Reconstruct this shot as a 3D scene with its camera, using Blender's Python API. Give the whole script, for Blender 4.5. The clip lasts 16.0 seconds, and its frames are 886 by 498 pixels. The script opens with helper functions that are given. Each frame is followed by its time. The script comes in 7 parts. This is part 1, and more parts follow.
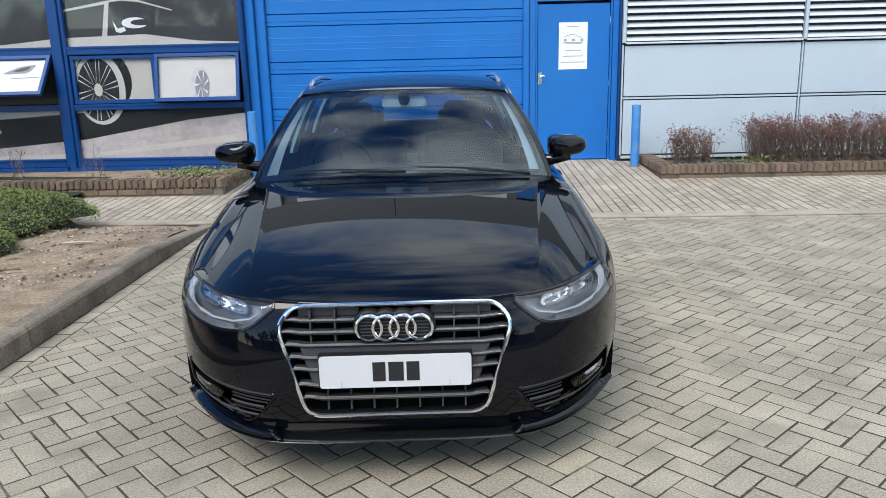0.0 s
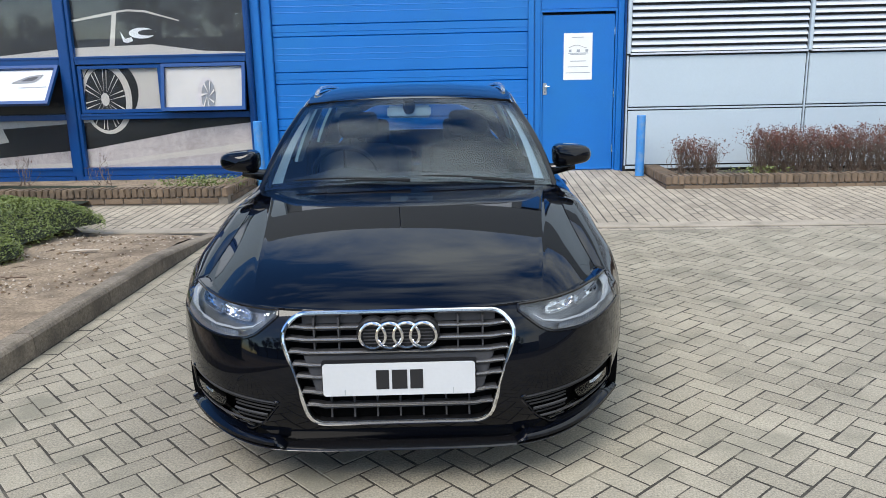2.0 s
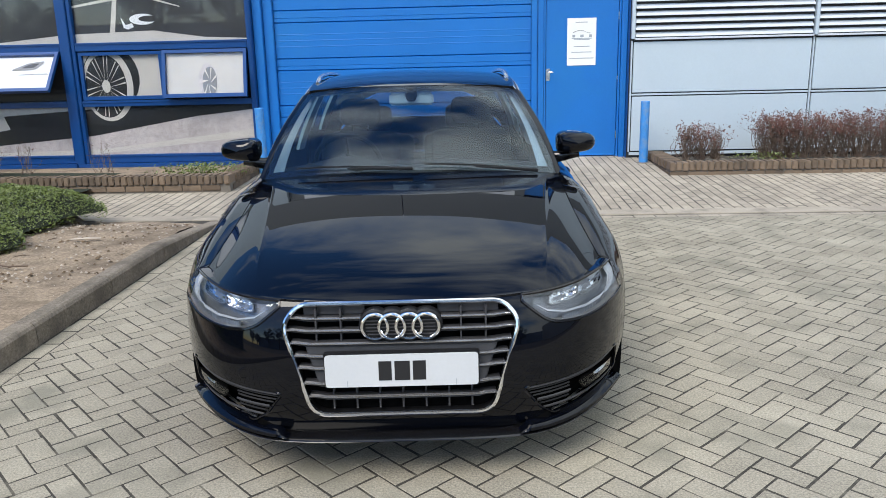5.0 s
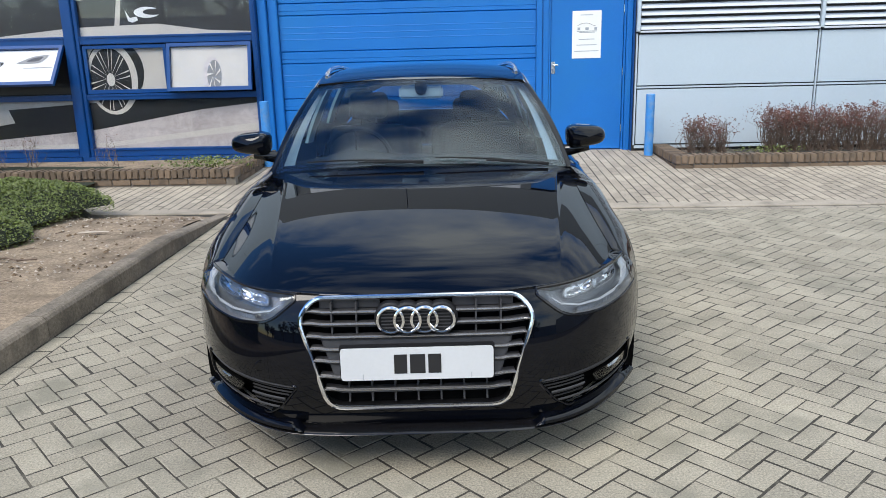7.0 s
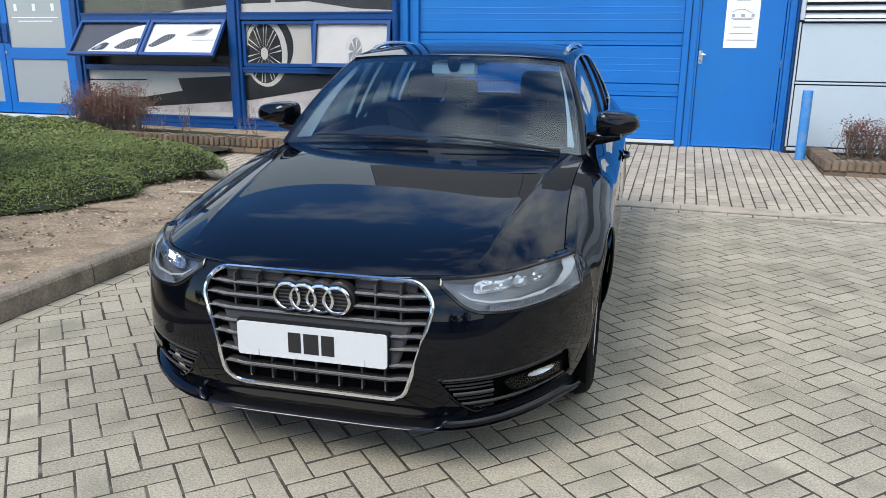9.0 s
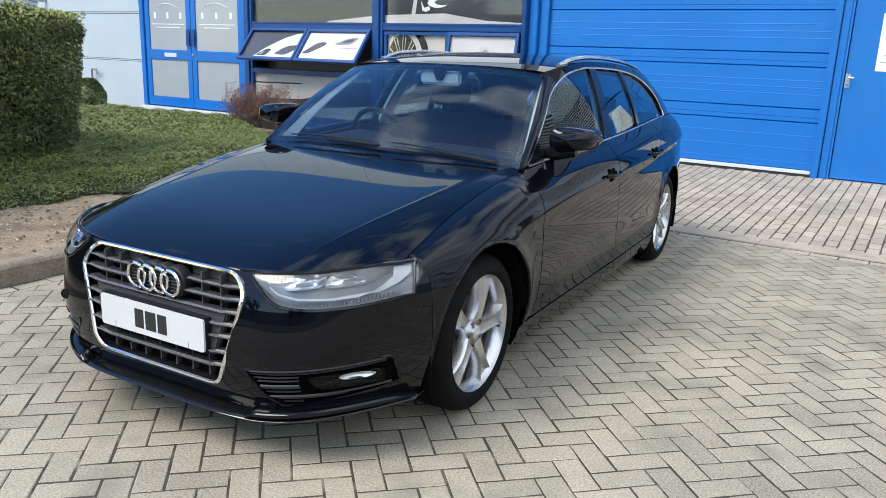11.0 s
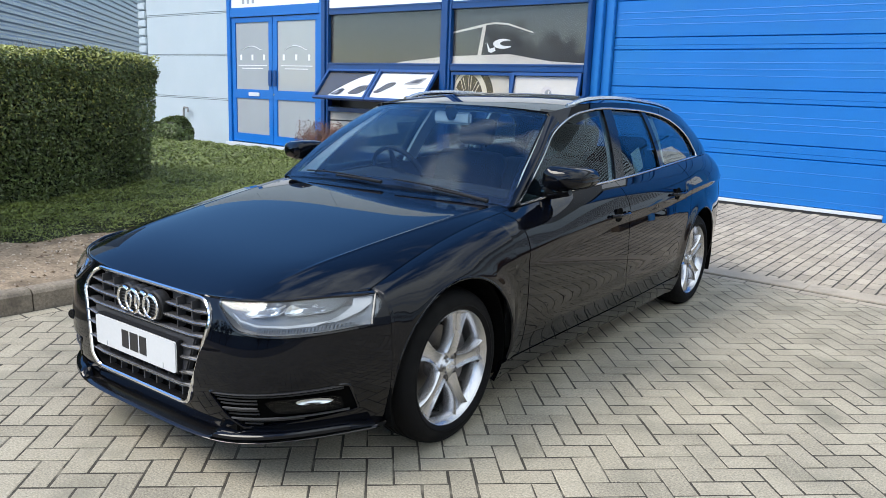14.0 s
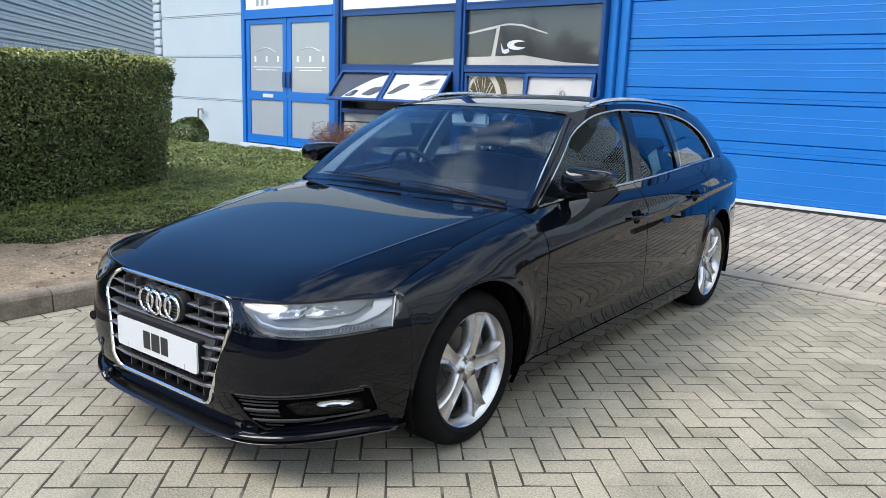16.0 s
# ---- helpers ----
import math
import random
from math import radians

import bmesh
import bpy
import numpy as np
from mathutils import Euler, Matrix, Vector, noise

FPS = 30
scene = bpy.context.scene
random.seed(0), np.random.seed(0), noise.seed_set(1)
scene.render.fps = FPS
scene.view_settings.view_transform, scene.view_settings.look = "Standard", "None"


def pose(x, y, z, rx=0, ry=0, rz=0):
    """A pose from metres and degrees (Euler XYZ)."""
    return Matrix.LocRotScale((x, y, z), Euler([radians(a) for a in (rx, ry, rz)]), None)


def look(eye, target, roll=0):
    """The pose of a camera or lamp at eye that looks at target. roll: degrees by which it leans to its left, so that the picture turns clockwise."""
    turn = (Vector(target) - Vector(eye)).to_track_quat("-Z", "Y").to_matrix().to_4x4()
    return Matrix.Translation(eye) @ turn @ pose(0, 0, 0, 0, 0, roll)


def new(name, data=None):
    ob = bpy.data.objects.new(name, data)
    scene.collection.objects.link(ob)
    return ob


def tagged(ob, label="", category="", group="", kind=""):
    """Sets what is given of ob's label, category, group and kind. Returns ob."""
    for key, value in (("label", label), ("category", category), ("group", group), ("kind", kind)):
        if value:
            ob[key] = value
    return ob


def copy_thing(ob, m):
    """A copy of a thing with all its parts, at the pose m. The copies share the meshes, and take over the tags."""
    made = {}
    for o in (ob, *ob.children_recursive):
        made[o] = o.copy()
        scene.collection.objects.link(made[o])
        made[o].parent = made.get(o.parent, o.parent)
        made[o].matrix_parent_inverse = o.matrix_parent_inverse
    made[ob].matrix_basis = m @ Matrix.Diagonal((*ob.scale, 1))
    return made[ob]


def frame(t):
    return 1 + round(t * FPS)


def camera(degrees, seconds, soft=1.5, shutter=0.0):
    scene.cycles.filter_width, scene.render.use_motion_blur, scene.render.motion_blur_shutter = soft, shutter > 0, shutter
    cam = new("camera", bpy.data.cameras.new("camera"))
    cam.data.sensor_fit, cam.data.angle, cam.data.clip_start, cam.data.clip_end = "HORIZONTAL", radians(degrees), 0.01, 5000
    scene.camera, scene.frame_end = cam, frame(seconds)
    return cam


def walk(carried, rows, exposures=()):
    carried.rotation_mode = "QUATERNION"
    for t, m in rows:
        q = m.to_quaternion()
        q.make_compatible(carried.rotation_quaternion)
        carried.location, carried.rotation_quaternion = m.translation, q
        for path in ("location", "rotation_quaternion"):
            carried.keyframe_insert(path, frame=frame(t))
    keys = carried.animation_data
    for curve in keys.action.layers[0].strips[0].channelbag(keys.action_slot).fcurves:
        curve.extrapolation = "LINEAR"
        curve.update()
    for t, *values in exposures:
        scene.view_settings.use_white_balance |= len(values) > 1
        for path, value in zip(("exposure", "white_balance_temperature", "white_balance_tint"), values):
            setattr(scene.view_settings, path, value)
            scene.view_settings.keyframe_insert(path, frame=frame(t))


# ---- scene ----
import functools

cam = camera(60.5, 16.0, soft=0.8)
PATH = [
    (0, (0.371, 0.095, 1.446), (0.302, 2.038, 0.978), -1.3),
    (0.5, (0.372, 0.099, 1.449), (0.305, 2.042, 0.982), -1.5),
    (1, (0.376, 0.114, 1.452), (0.306, 2.058, 0.988), -1.4),
    (1.5, (0.376, 0.111, 1.454), (0.3, 2.058, 1.001), -1.3),
    (2, (0.373, 0.094, 1.437), (0.292, 2.043, 0.996), -1.2),
    (2.5, (0.372, 0.088, 1.441), (0.291, 2.038, 1.005), -1.0),
    (3, (0.367, 0.106, 1.445), (0.285, 2.055, 1.005), -1.0),
    (3.5, (0.369, 0.128, 1.45), (0.284, 2.074, 0.999), -1.1),
    (4, (0.374, 0.138, 1.44), (0.285, 2.082, 0.98), -1.1),
    (6.5, (0.351, 0.096, 1.454), (0.265, 2.032, 0.961), -1.7),
    (7, (0.326, 0.116, 1.449), (0.233, 2.052, 0.955), -1.4),
    (7.5, (0.448, 0.132, 1.444), (0.312, 2.066, 0.952), -0.8),
    (8, (0.716, 0.172, 1.439), (0.476, 2.095, 0.943), -0.1),
    (8.2, (0.805, 0.226, 1.426), (0.507, 2.14, 0.927), 0.1),
    (10.3, (1.96, 0.754, 1.351), (1.026, 2.442, 0.824), 1.1),
    (10.5, (2.081, 0.799, 1.364), (1.115, 2.471, 0.844), 1.4),
    (11, (2.297, 0.949, 1.371), (1.261, 2.587, 0.876), 2.1),
    (11.5, (2.427, 1.099, 1.394), (1.337, 2.711, 0.93), 2.6),
    (12, (2.597, 1.154, 1.395), (1.46, 2.739, 0.952), 2.8),
    (12.5, (2.707, 1.158, 1.39), (1.536, 2.722, 0.964), 2.7),
    (13, (2.705, 1.153, 1.395), (1.507, 2.699, 0.98), 2.5),
    (13.5, (2.698, 1.161, 1.389), (1.477, 2.69, 0.977), 2.3),
    (14, (2.701, 1.154, 1.395), (1.46, 2.668, 0.987), 2.1),
    (14.5, (2.687, 1.15, 1.395), (1.431, 2.652, 0.986), 2.2),
    (15, (2.679, 1.142, 1.398), (1.414, 2.637, 0.991), 2.2),
    (15.5, (2.68, 1.139, 1.399), (1.413, 2.633, 0.993), 2.1),
    (16, (2.678, 1.134, 1.399), (1.413, 2.629, 0.992), 2.0),
]
walk(cam, [(t, look(eye, target, roll)) for t, eye, target, roll in PATH], exposures=[(0, 0.84, 6750, 7), (8, 0.84, 6750, 7), (11, 1.06, 6750, 7), (16, 1.06, 6750, 7)])

# ---- world, sun ----
world = bpy.data.worlds.new("world")
scene.world = world
world.use_nodes = True
wn, wl = world.node_tree.nodes, world.node_tree.links
wn.clear()
w_out = wn.new("ShaderNodeOutputWorld")
w_bg = wn.new("ShaderNodeBackground")
w_sky = wn.new("ShaderNodeTexSky")
w_sky.sky_type = "NISHITA"
w_sky.sun_disc = False
SUN_EL, SUN_AZ = 50.0, 209.0
w_sky.sun_elevation, w_sky.sun_rotation = radians(SUN_EL), radians(SUN_AZ)
w_sky.air_density, w_sky.dust_density, w_sky.ozone_density = 1.0, 0.5, 1.5
w_co = wn.new("ShaderNodeTexCoord")
w_map = wn.new("ShaderNodeMapping")
w_map.inputs["Scale"].default_value = (1.0, 1.0, 2.2)
w_map.inputs["Location"].default_value = (5.1, 3.3, 0.4)
w_noise = wn.new("ShaderNodeTexNoise")
w_noise.inputs["Scale"].default_value = 3.0
w_noise.inputs["Detail"].default_value = 7.0
w_noise.inputs["Roughness"].default_value = 0.55
w_ramp = wn.new("ShaderNodeValToRGB")
w_ramp.color_ramp.elements[0].position, w_ramp.color_ramp.elements[0].color = 0.465, (0, 0, 0, 1)
w_ramp.color_ramp.elements[1].position, w_ramp.color_ramp.elements[1].color = 0.70, (1, 1, 1, 1)
w_mix = wn.new("ShaderNodeMix")
w_mix.data_type = "RGBA"
wl.new(w_co.outputs["Generated"], w_map.inputs["Vector"])
wl.new(w_map.outputs["Vector"], w_noise.inputs["Vector"])
# unseen sky: more cloud east and overhead, clearing north-west, weighted for the car's reflections
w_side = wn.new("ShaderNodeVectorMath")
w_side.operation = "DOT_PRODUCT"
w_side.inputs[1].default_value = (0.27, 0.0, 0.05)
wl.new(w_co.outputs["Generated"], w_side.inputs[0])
w_weighted = wn.new("ShaderNodeMath")
w_weighted.operation = "ADD"
wl.new(w_side.outputs["Value"], w_weighted.inputs[0])
wl.new(w_noise.outputs["Fac"], w_weighted.inputs[1])
wl.new(w_weighted.outputs["Value"], w_ramp.inputs["Fac"])
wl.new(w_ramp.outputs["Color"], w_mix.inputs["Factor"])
# clouds shine more the nearer they stand to the sun
w_toward = wn.new("ShaderNodeVectorMath")
w_toward.operation = "DOT_PRODUCT"
w_toward.inputs[1].default_value = Vector((-6, -11, 15)).normalized()
wl.new(w_co.outputs["Generated"], w_toward.inputs[0])
w_lit = wn.new("ShaderNodeMapRange")
w_lit.inputs["From Min"].default_value, w_lit.inputs["From Max"].default_value = -0.2, 1.0
w_lit.inputs["To Min"].default_value, w_lit.inputs["To Max"].default_value = 5.8, 14.5
wl.new(w_toward.outputs["Value"], w_lit.inputs["Value"])
w_cloud = wn.new("ShaderNodeVectorMath")
w_cloud.operation = "SCALE"
w_cloud.inputs[0].default_value = (0.91, 1.0, 1.10)
wl.new(w_lit.outputs["Result"], w_cloud.inputs["Scale"])
wl.new(w_cloud.outputs["Vector"], w_mix.inputs["B"])
w_hue = wn.new("ShaderNodeHueSaturation")
w_hue.inputs["Hue"].default_value, w_hue.inputs["Saturation"].default_value = 0.508, 1.35
w_hue.inputs["Value"].default_value = 1.45
wl.new(w_sky.outputs["Color"], w_hue.inputs["Color"])
wl.new(w_hue.outputs["Color"], w_mix.inputs["A"])
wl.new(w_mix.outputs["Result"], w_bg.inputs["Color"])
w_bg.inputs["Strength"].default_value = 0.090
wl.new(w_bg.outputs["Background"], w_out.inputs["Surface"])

sun_data = bpy.data.lights.new("sun", "SUN")
sun_data.energy, sun_data.angle, sun_data.color = 1.95, radians(31), (1.0, 0.96, 0.91)
sun = new("sun", sun_data)
# the sun stands over the hedge side, veiled by cloud
sun.matrix_world = look((-6, -11, 15), (0, 0, 0))


# ---- materials ----
def material(name, color, rough=0.6, metal=0.0, vary=0.12, scale=8.0, fine=90.0, bump=0.0, spec=0.5, coat=0.0, grit=1.0,
             coat_rough=0.03, coat_ior=1.5, each=0.0, dirt=None, dirt_amount=0.0, dirt_scale=3.0):
    """A procedural surface: a base colour that varies at two scales, with fine relief, wear and, per piece, its own shade."""
    m = bpy.data.materials.new(name)
    m.use_nodes = True
    n, l = m.node_tree.nodes, m.node_tree.links
    bsdf = n["Principled BSDF"]
    co = n.new("ShaderNodeTexCoord")
    geo = n.new("ShaderNodeNewGeometry")
    big = n.new("ShaderNodeTexNoise")
    big.inputs["Scale"].default_value, big.inputs["Detail"].default_value = scale, 5
    small = n.new("ShaderNodeTexNoise")
    small.inputs["Scale"].default_value, small.inputs["Detail"].default_value, small.inputs["Roughness"].default_value = fine, 4, 0.72
    l.new(geo.outputs["Position"], big.inputs["Vector"])
    l.new(geo.outputs["Position"], small.inputs["Vector"])
    add = n.new("ShaderNodeMath")
    add.operation = "ADD"
    l.new(big.outputs["Fac"], add.inputs[0])
    speck = n.new("ShaderNodeMath")
    speck.operation = "MULTIPLY_ADD"
    speck.inputs[1].default_value, speck.inputs[2].default_value = grit, 0.5 - 0.5 * grit
    l.new(small.outputs["Fac"], speck.inputs[0])
    l.new(speck.outputs[0], add.inputs[1])
    total = add.outputs[0]
    if each:
        info = n.new("ShaderNodeObjectInfo")
        both = n.new("ShaderNodeMath")
        both.operation = "ADD"
        l.new(info.outputs["Random"], both.inputs[0])
        l.new(geo.outputs["Random Per Island"], both.inputs[1])
        fr = n.new("ShaderNodeMath")
        fr.operation = "FRACT"
        l.new(both.outputs[0], fr.inputs[0])
        mul = n.new("ShaderNodeMath")
        mul.operation = "MULTIPLY_ADD"
        l.new(fr.outputs[0], mul.inputs[0])
        mul.inputs[1].default_value = each
        l.new(total, mul.inputs[2])
        total = mul.outputs[0]
    rng = n.new("ShaderNodeMapRange")
    rng.inputs["From Min"].default_value, rng.inputs["From Max"].default_value = 0.55, 1.45 + each
    rng.inputs["To Min"].default_value, rng.inputs["To Max"].default_value = 1 - vary * 1.6, 1 + vary * 1.6
    l.new(total, rng.inputs["Value"])
    mixc = n.new("ShaderNodeMix")
    mixc.data_type, mixc.blend_type = "RGBA", "MULTIPLY"
    mixc.inputs["Factor"].default_value = 1.0
    mixc.inputs["A"].default_value = (*color, 1)
    l.new(rng.outputs["Result"], mixc.inputs["B"])
    col = mixc.outputs["Result"]
    if dirt:
        dn = n.new("ShaderNodeTexNoise")
        dn.inputs["Scale"].default_value, dn.inputs["Detail"].default_value = dirt_scale, 8
        l.new(geo.outputs["Position"], dn.inputs["Vector"])
        dr = n.new("ShaderNodeMapRange")
        dr.inputs["From Min"].default_value, dr.inputs["From Max"].default_value = 0.52, 0.68
        dr.inputs["To Max"].default_value = dirt_amount
        l.new(dn.outputs["Fac"], dr.inputs["Value"])
        dm = n.new("ShaderNodeMix")
        dm.data_type = "RGBA"
        l.new(dr.outputs["Result"], dm.inputs["Factor"])
        l.new(col, dm.inputs["A"])
        dm.inputs["B"].default_value = (*dirt, 1)
        col = dm.outputs["Result"]
    l.new(col, bsdf.inputs["Base Color"])
    bsdf.inputs["Roughness"].default_value, bsdf.inputs["Metallic"].default_value = rough, metal
    bsdf.inputs["Specular IOR Level"].default_value = spec
    bsdf.inputs["Coat Weight"].default_value, bsdf.inputs["Coat Roughness"].default_value = coat, coat_rough
    bsdf.inputs["Coat IOR"].default_value = coat_ior
    if bump:
        bp = n.new("ShaderNodeBump")
        bp.inputs["Strength"].default_value, bp.inputs["Distance"].default_value = bump, 0.004
        l.new(small.outputs["Fac"], bp.inputs["Height"])
        l.new(bp.outputs["Normal"], bsdf.inputs["Normal"])
    return m


def glass_material(name, tint, gloss=1.0, rough=0.0, base=0.047):
    """A pane: clear with a tint, and a mirror of the surroundings that grows towards grazing."""
    m = bpy.data.materials.new(name)
    m.use_nodes = True
    n, l = m.node_tree.nodes, m.node_tree.links
    n.clear()
    out = n.new("ShaderNodeOutputMaterial")
    clear = n.new("ShaderNodeBsdfTransparent")
    clear.inputs["Color"].default_value = (*tint, 1)
    shine = n.new("ShaderNodeBsdfGlossy")
    shine.inputs["Color"].default_value = (gloss, gloss, gloss, 1)
    shine.inputs["Roughness"].default_value = rough
    face = n.new("ShaderNodeLayerWeight")
    face.inputs["Blend"].default_value = 0.5
    power = n.new("ShaderNodeMath")
    power.operation = "POWER"
    power.inputs[1].default_value = 5.0
    l.new(face.outputs["Facing"], power.inputs[0])
    ramp = n.new("ShaderNodeMath")
    ramp.operation = "MULTIPLY_ADD"
    ramp.inputs[1].default_value, ramp.inputs[2].default_value = 0.92, base
    l.new(power.outputs[0], ramp.inputs[0])
    mix = n.new("ShaderNodeMixShader")
    l.new(ramp.outputs[0], mix.inputs["Fac"])
    l.new(clear.outputs["BSDF"], mix.inputs[1])
    l.new(shine.outputs["BSDF"], mix.inputs[2])
    l.new(mix.outputs["Shader"], out.inputs["Surface"])
    return m


M_PAINT = material("black_car_paint", (0.0015, 0.002, 0.004), 0.5, vary=0.1, scale=3, fine=900, coat=1.0, coat_rough=0.012, coat_ior=1.39, spec=0.0)
M_TRIM = material("black_plastic", (0.008, 0.008, 0.009), 0.55, spec=0.3, vary=0.2, scale=10, fine=400, bump=0.15)
M_GLOSSBLACK = material("gloss_black_trim", (0.006, 0.006, 0.007), 0.08, vary=0.1)
M_RIB = material("black_grille_rib", (0.022, 0.022, 0.024), 0.42, vary=0.15, spec=0.4)
# near-black for plastic liners, and for shade in grilles, recesses and behind wheels
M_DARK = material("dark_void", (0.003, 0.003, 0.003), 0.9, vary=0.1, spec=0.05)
M_SLAT = material("grey_grille_plastic", (0.042, 0.042, 0.046), 0.42, vary=0.15, scale=12, fine=300)
M_SLATHI = material("satin_grille_edge", (0.30, 0.30, 0.31), 0.25, metal=0.8, vary=0.1)
M_CHROME = material("chrome", (0.82, 0.82, 0.83), 0.08, metal=1.0, vary=0.04)
M_ALU = material("satin_aluminium", (0.78, 0.79, 0.80), 0.26, metal=1.0, vary=0.06, scale=20)
M_ALLOY = material("silver_alloy_wheel", (0.52, 0.52, 0.54), 0.24, metal=0.92, vary=0.06, scale=14, fine=500, coat=0.2)
M_TYRE = material("tyre_rubber", (0.0045, 0.0045, 0.005), 0.75, spec=0.12, vary=0.3, scale=12, fine=250, bump=0.3, dirt=(0.03, 0.028, 0.026), dirt_amount=0.15, dirt_scale=9)
# the silver barrel's depth, its shade behind the spokes put into the colour
M_BARREL = material("shaded_wheel_barrel", (0.10, 0.10, 0.105), 0.45, metal=0.7, vary=0.15)
M_DISC = material("brake_steel", (0.16, 0.15, 0.145), 0.4, metal=0.9, vary=0.2)
M_LAMPIN = material("lamp_reflector", (0.84, 0.85, 0.86), 0.15, metal=1.0, vary=0.08, scale=30)
M_LAMPGREY = material("lamp_grey_bezel", (0.15, 0.16, 0.175), 0.30, metal=0.4, vary=0.15, scale=30)
M_LAMPLIGHTBAR = material("lamp_white_guide", (0.34, 0.355, 0.375), 0.22, vary=0.05)
M_LAMPGLASS = glass_material("lamp_cover", (0.93, 0.95, 0.97))
M_FOGGLASS = glass_material("fog_lamp_cover", (0.80, 0.82, 0.84), base=0.02)
M_LAMPRED = material("red_lamp_plastic", (0.28, 0.012, 0.012), 0.12, vary=0.1, coat=1)
M_GLASS = glass_material("windscreen_glass", (0.74, 0.82, 0.86), base=0.045)
M_SIDEGLASS = glass_material("side_window_glass", (0.58, 0.68, 0.70), base=0.028)
M_PLATE = material("white_number_plate", (0.56, 0.57, 0.58), 0.22, vary=0.03, scale=5)
M_INK = material("black_letter_ink", (0.015, 0.015, 0.017), 0.4, vary=0.05)
M_CABIN = material("dark_cabin_fabric", (0.010, 0.0105, 0.012), 0.85, vary=0.12, scale=3, fine=12)
M_LINER = material("light_grey_headlining", (0.58, 0.60, 0.61), 0.85, vary=0.06)
M_PAPER = material("white_paper", (0.78, 0.78, 0.76), 0.7, vary=0.03)

M_BLUE = material("blue_painted_steel", (0.004, 0.138, 0.46), 0.38, vary=0.07, scale=1.2, fine=60, dirt=(0.012, 0.16, 0.42), dirt_amount=0.35, dirt_scale=1.6)
M_BLUEDARK = material("blue_window_frame", (0.003, 0.050, 0.195), 0.32, vary=0.07, scale=2)
M_BLUEDOOR = material("blue_glass_door_frame", (0.004, 0.135, 0.48), 0.34, vary=0.05, scale=2)
M_BOLLARD = material("faded_blue_bollard_paint", (0.045, 0.23, 0.56), 0.5, vary=0.15, scale=7, fine=70, dirt=(0.25, 0.30, 0.34), dirt_amount=0.4, dirt_scale=11)
M_PANEL = material("pale_grey_cladding", (0.445, 0.520, 0.572), 0.42, vary=0.035, scale=0.9, fine=40, dirt=(0.50, 0.55, 0.60), dirt_amount=0.35, dirt_scale=1.3)
M_LOUVRE = material("white_louvre_metal", (0.57, 0.61, 0.65), 0.4, vary=0.05, scale=2)
M_JOINT = material("black_joint_gasket", (0.02, 0.02, 0.022), 0.6)
M_WHITE = material("white_fascia", (0.78, 0.80, 0.82), 0.4, vary=0.03, scale=1.5)
M_UPPER = material("grey_upper_cladding", (0.13, 0.14, 0.142), 0.45, vary=0.06, scale=1.0)
M_FARSHED = material("slate_blue_corrugated", (0.27, 0.33, 0.42), 0.4, metal=0.1, vary=0.06, scale=0.6, fine=3)
M_SHED = material("grey_ribbed_cladding", (0.36, 0.37, 0.38), 0.5, vary=0.06, scale=0.6, fine=3)
M_WINGLASS = glass_material("office_glass", (0.95, 0.96, 0.97), 0.5, base=0.010)
M_FROST = material("frosted_grey_film", (0.33, 0.36, 0.385), 0.30, vary=0.03, scale=2, coat=0.5)
M_VDARK = material("poster_dark_grey", (0.034, 0.034, 0.035), 0.5, vary=0.25, scale=1.1, fine=7, coat=1.0, coat_rough=0.01)
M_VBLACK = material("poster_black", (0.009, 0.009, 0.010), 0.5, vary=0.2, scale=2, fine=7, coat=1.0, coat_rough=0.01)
M_VBEIGE = material("poster_car_white", (0.56, 0.515, 0.46), 0.5, vary=0.10, scale=0.8, fine=7, coat=1.0, coat_rough=0.01)
M_VWHITE = material("poster_bright_white", (0.78, 0.78, 0.78), 0.5, vary=0.03, scale=1.0, fine=7, coat=1.0, coat_rough=0.01)
M_VGROUND = material("poster_pale_ground", (0.48, 0.425, 0.405), 0.5, vary=0.25, scale=1.6, fine=14, coat=1.0, coat_rough=0.01)
M_VGREY = material("poster_mid_grey", (0.22, 0.215, 0.21), 0.5, vary=0.15, scale=1.5, fine=7, coat=1.0, coat_rough=0.01)

M_PAVER = material("buff_concrete_paver", (0.312, 0.281, 0.221), 0.88, vary=0.30, grit=2.6, scale=1.6, fine=120, bump=0.8, each=0.22, spec=0.3, dirt=(0.185, 0.176, 0.138), dirt_amount=0.7, dirt_scale=2.6)
M_APRON = material("buff_apron_paver", (0.355, 0.308, 0.244), 0.88, vary=0.28, grit=2.2, scale=1.4, fine=110, bump=0.6, each=0.45, dirt=(0.22, 0.19, 0.155), dirt_amount=0.4, dirt_scale=1.6)
M_SAND = material("dark_joint_sand", (0.042, 0.037, 0.029), 0.95, vary=0.4, scale=9, fine=120, bump=0.6, dirt=(0.20, 0.18, 0.14), dirt_amount=0.8, dirt_scale=7.0)
M_EDGING = material("pinkish_edging_stone", (0.33, 0.288, 0.232), 0.88, vary=0.24, grit=2.0, scale=3, fine=110, bump=0.5, each=0.4, dirt=(0.17, 0.15, 0.12), dirt_amount=0.6, dirt_scale=4)
M_KERB = material("weathered_concrete_kerb", (0.205, 0.172, 0.134), 0.9, vary=0.34, grit=2.2, scale=6, fine=60, bump=0.7, each=0.4, dirt=(0.095, 0.078, 0.060), dirt_amount=0.7, dirt_scale=4)
M_SOIL = material("dry_brown_soil", (0.245, 0.188, 0.132), 0.95, vary=0.34, grit=2.0, scale=6, fine=45, bump=0.9, dirt=(0.110, 0.080, 0.054), dirt_amount=0.75, dirt_scale=3.5)
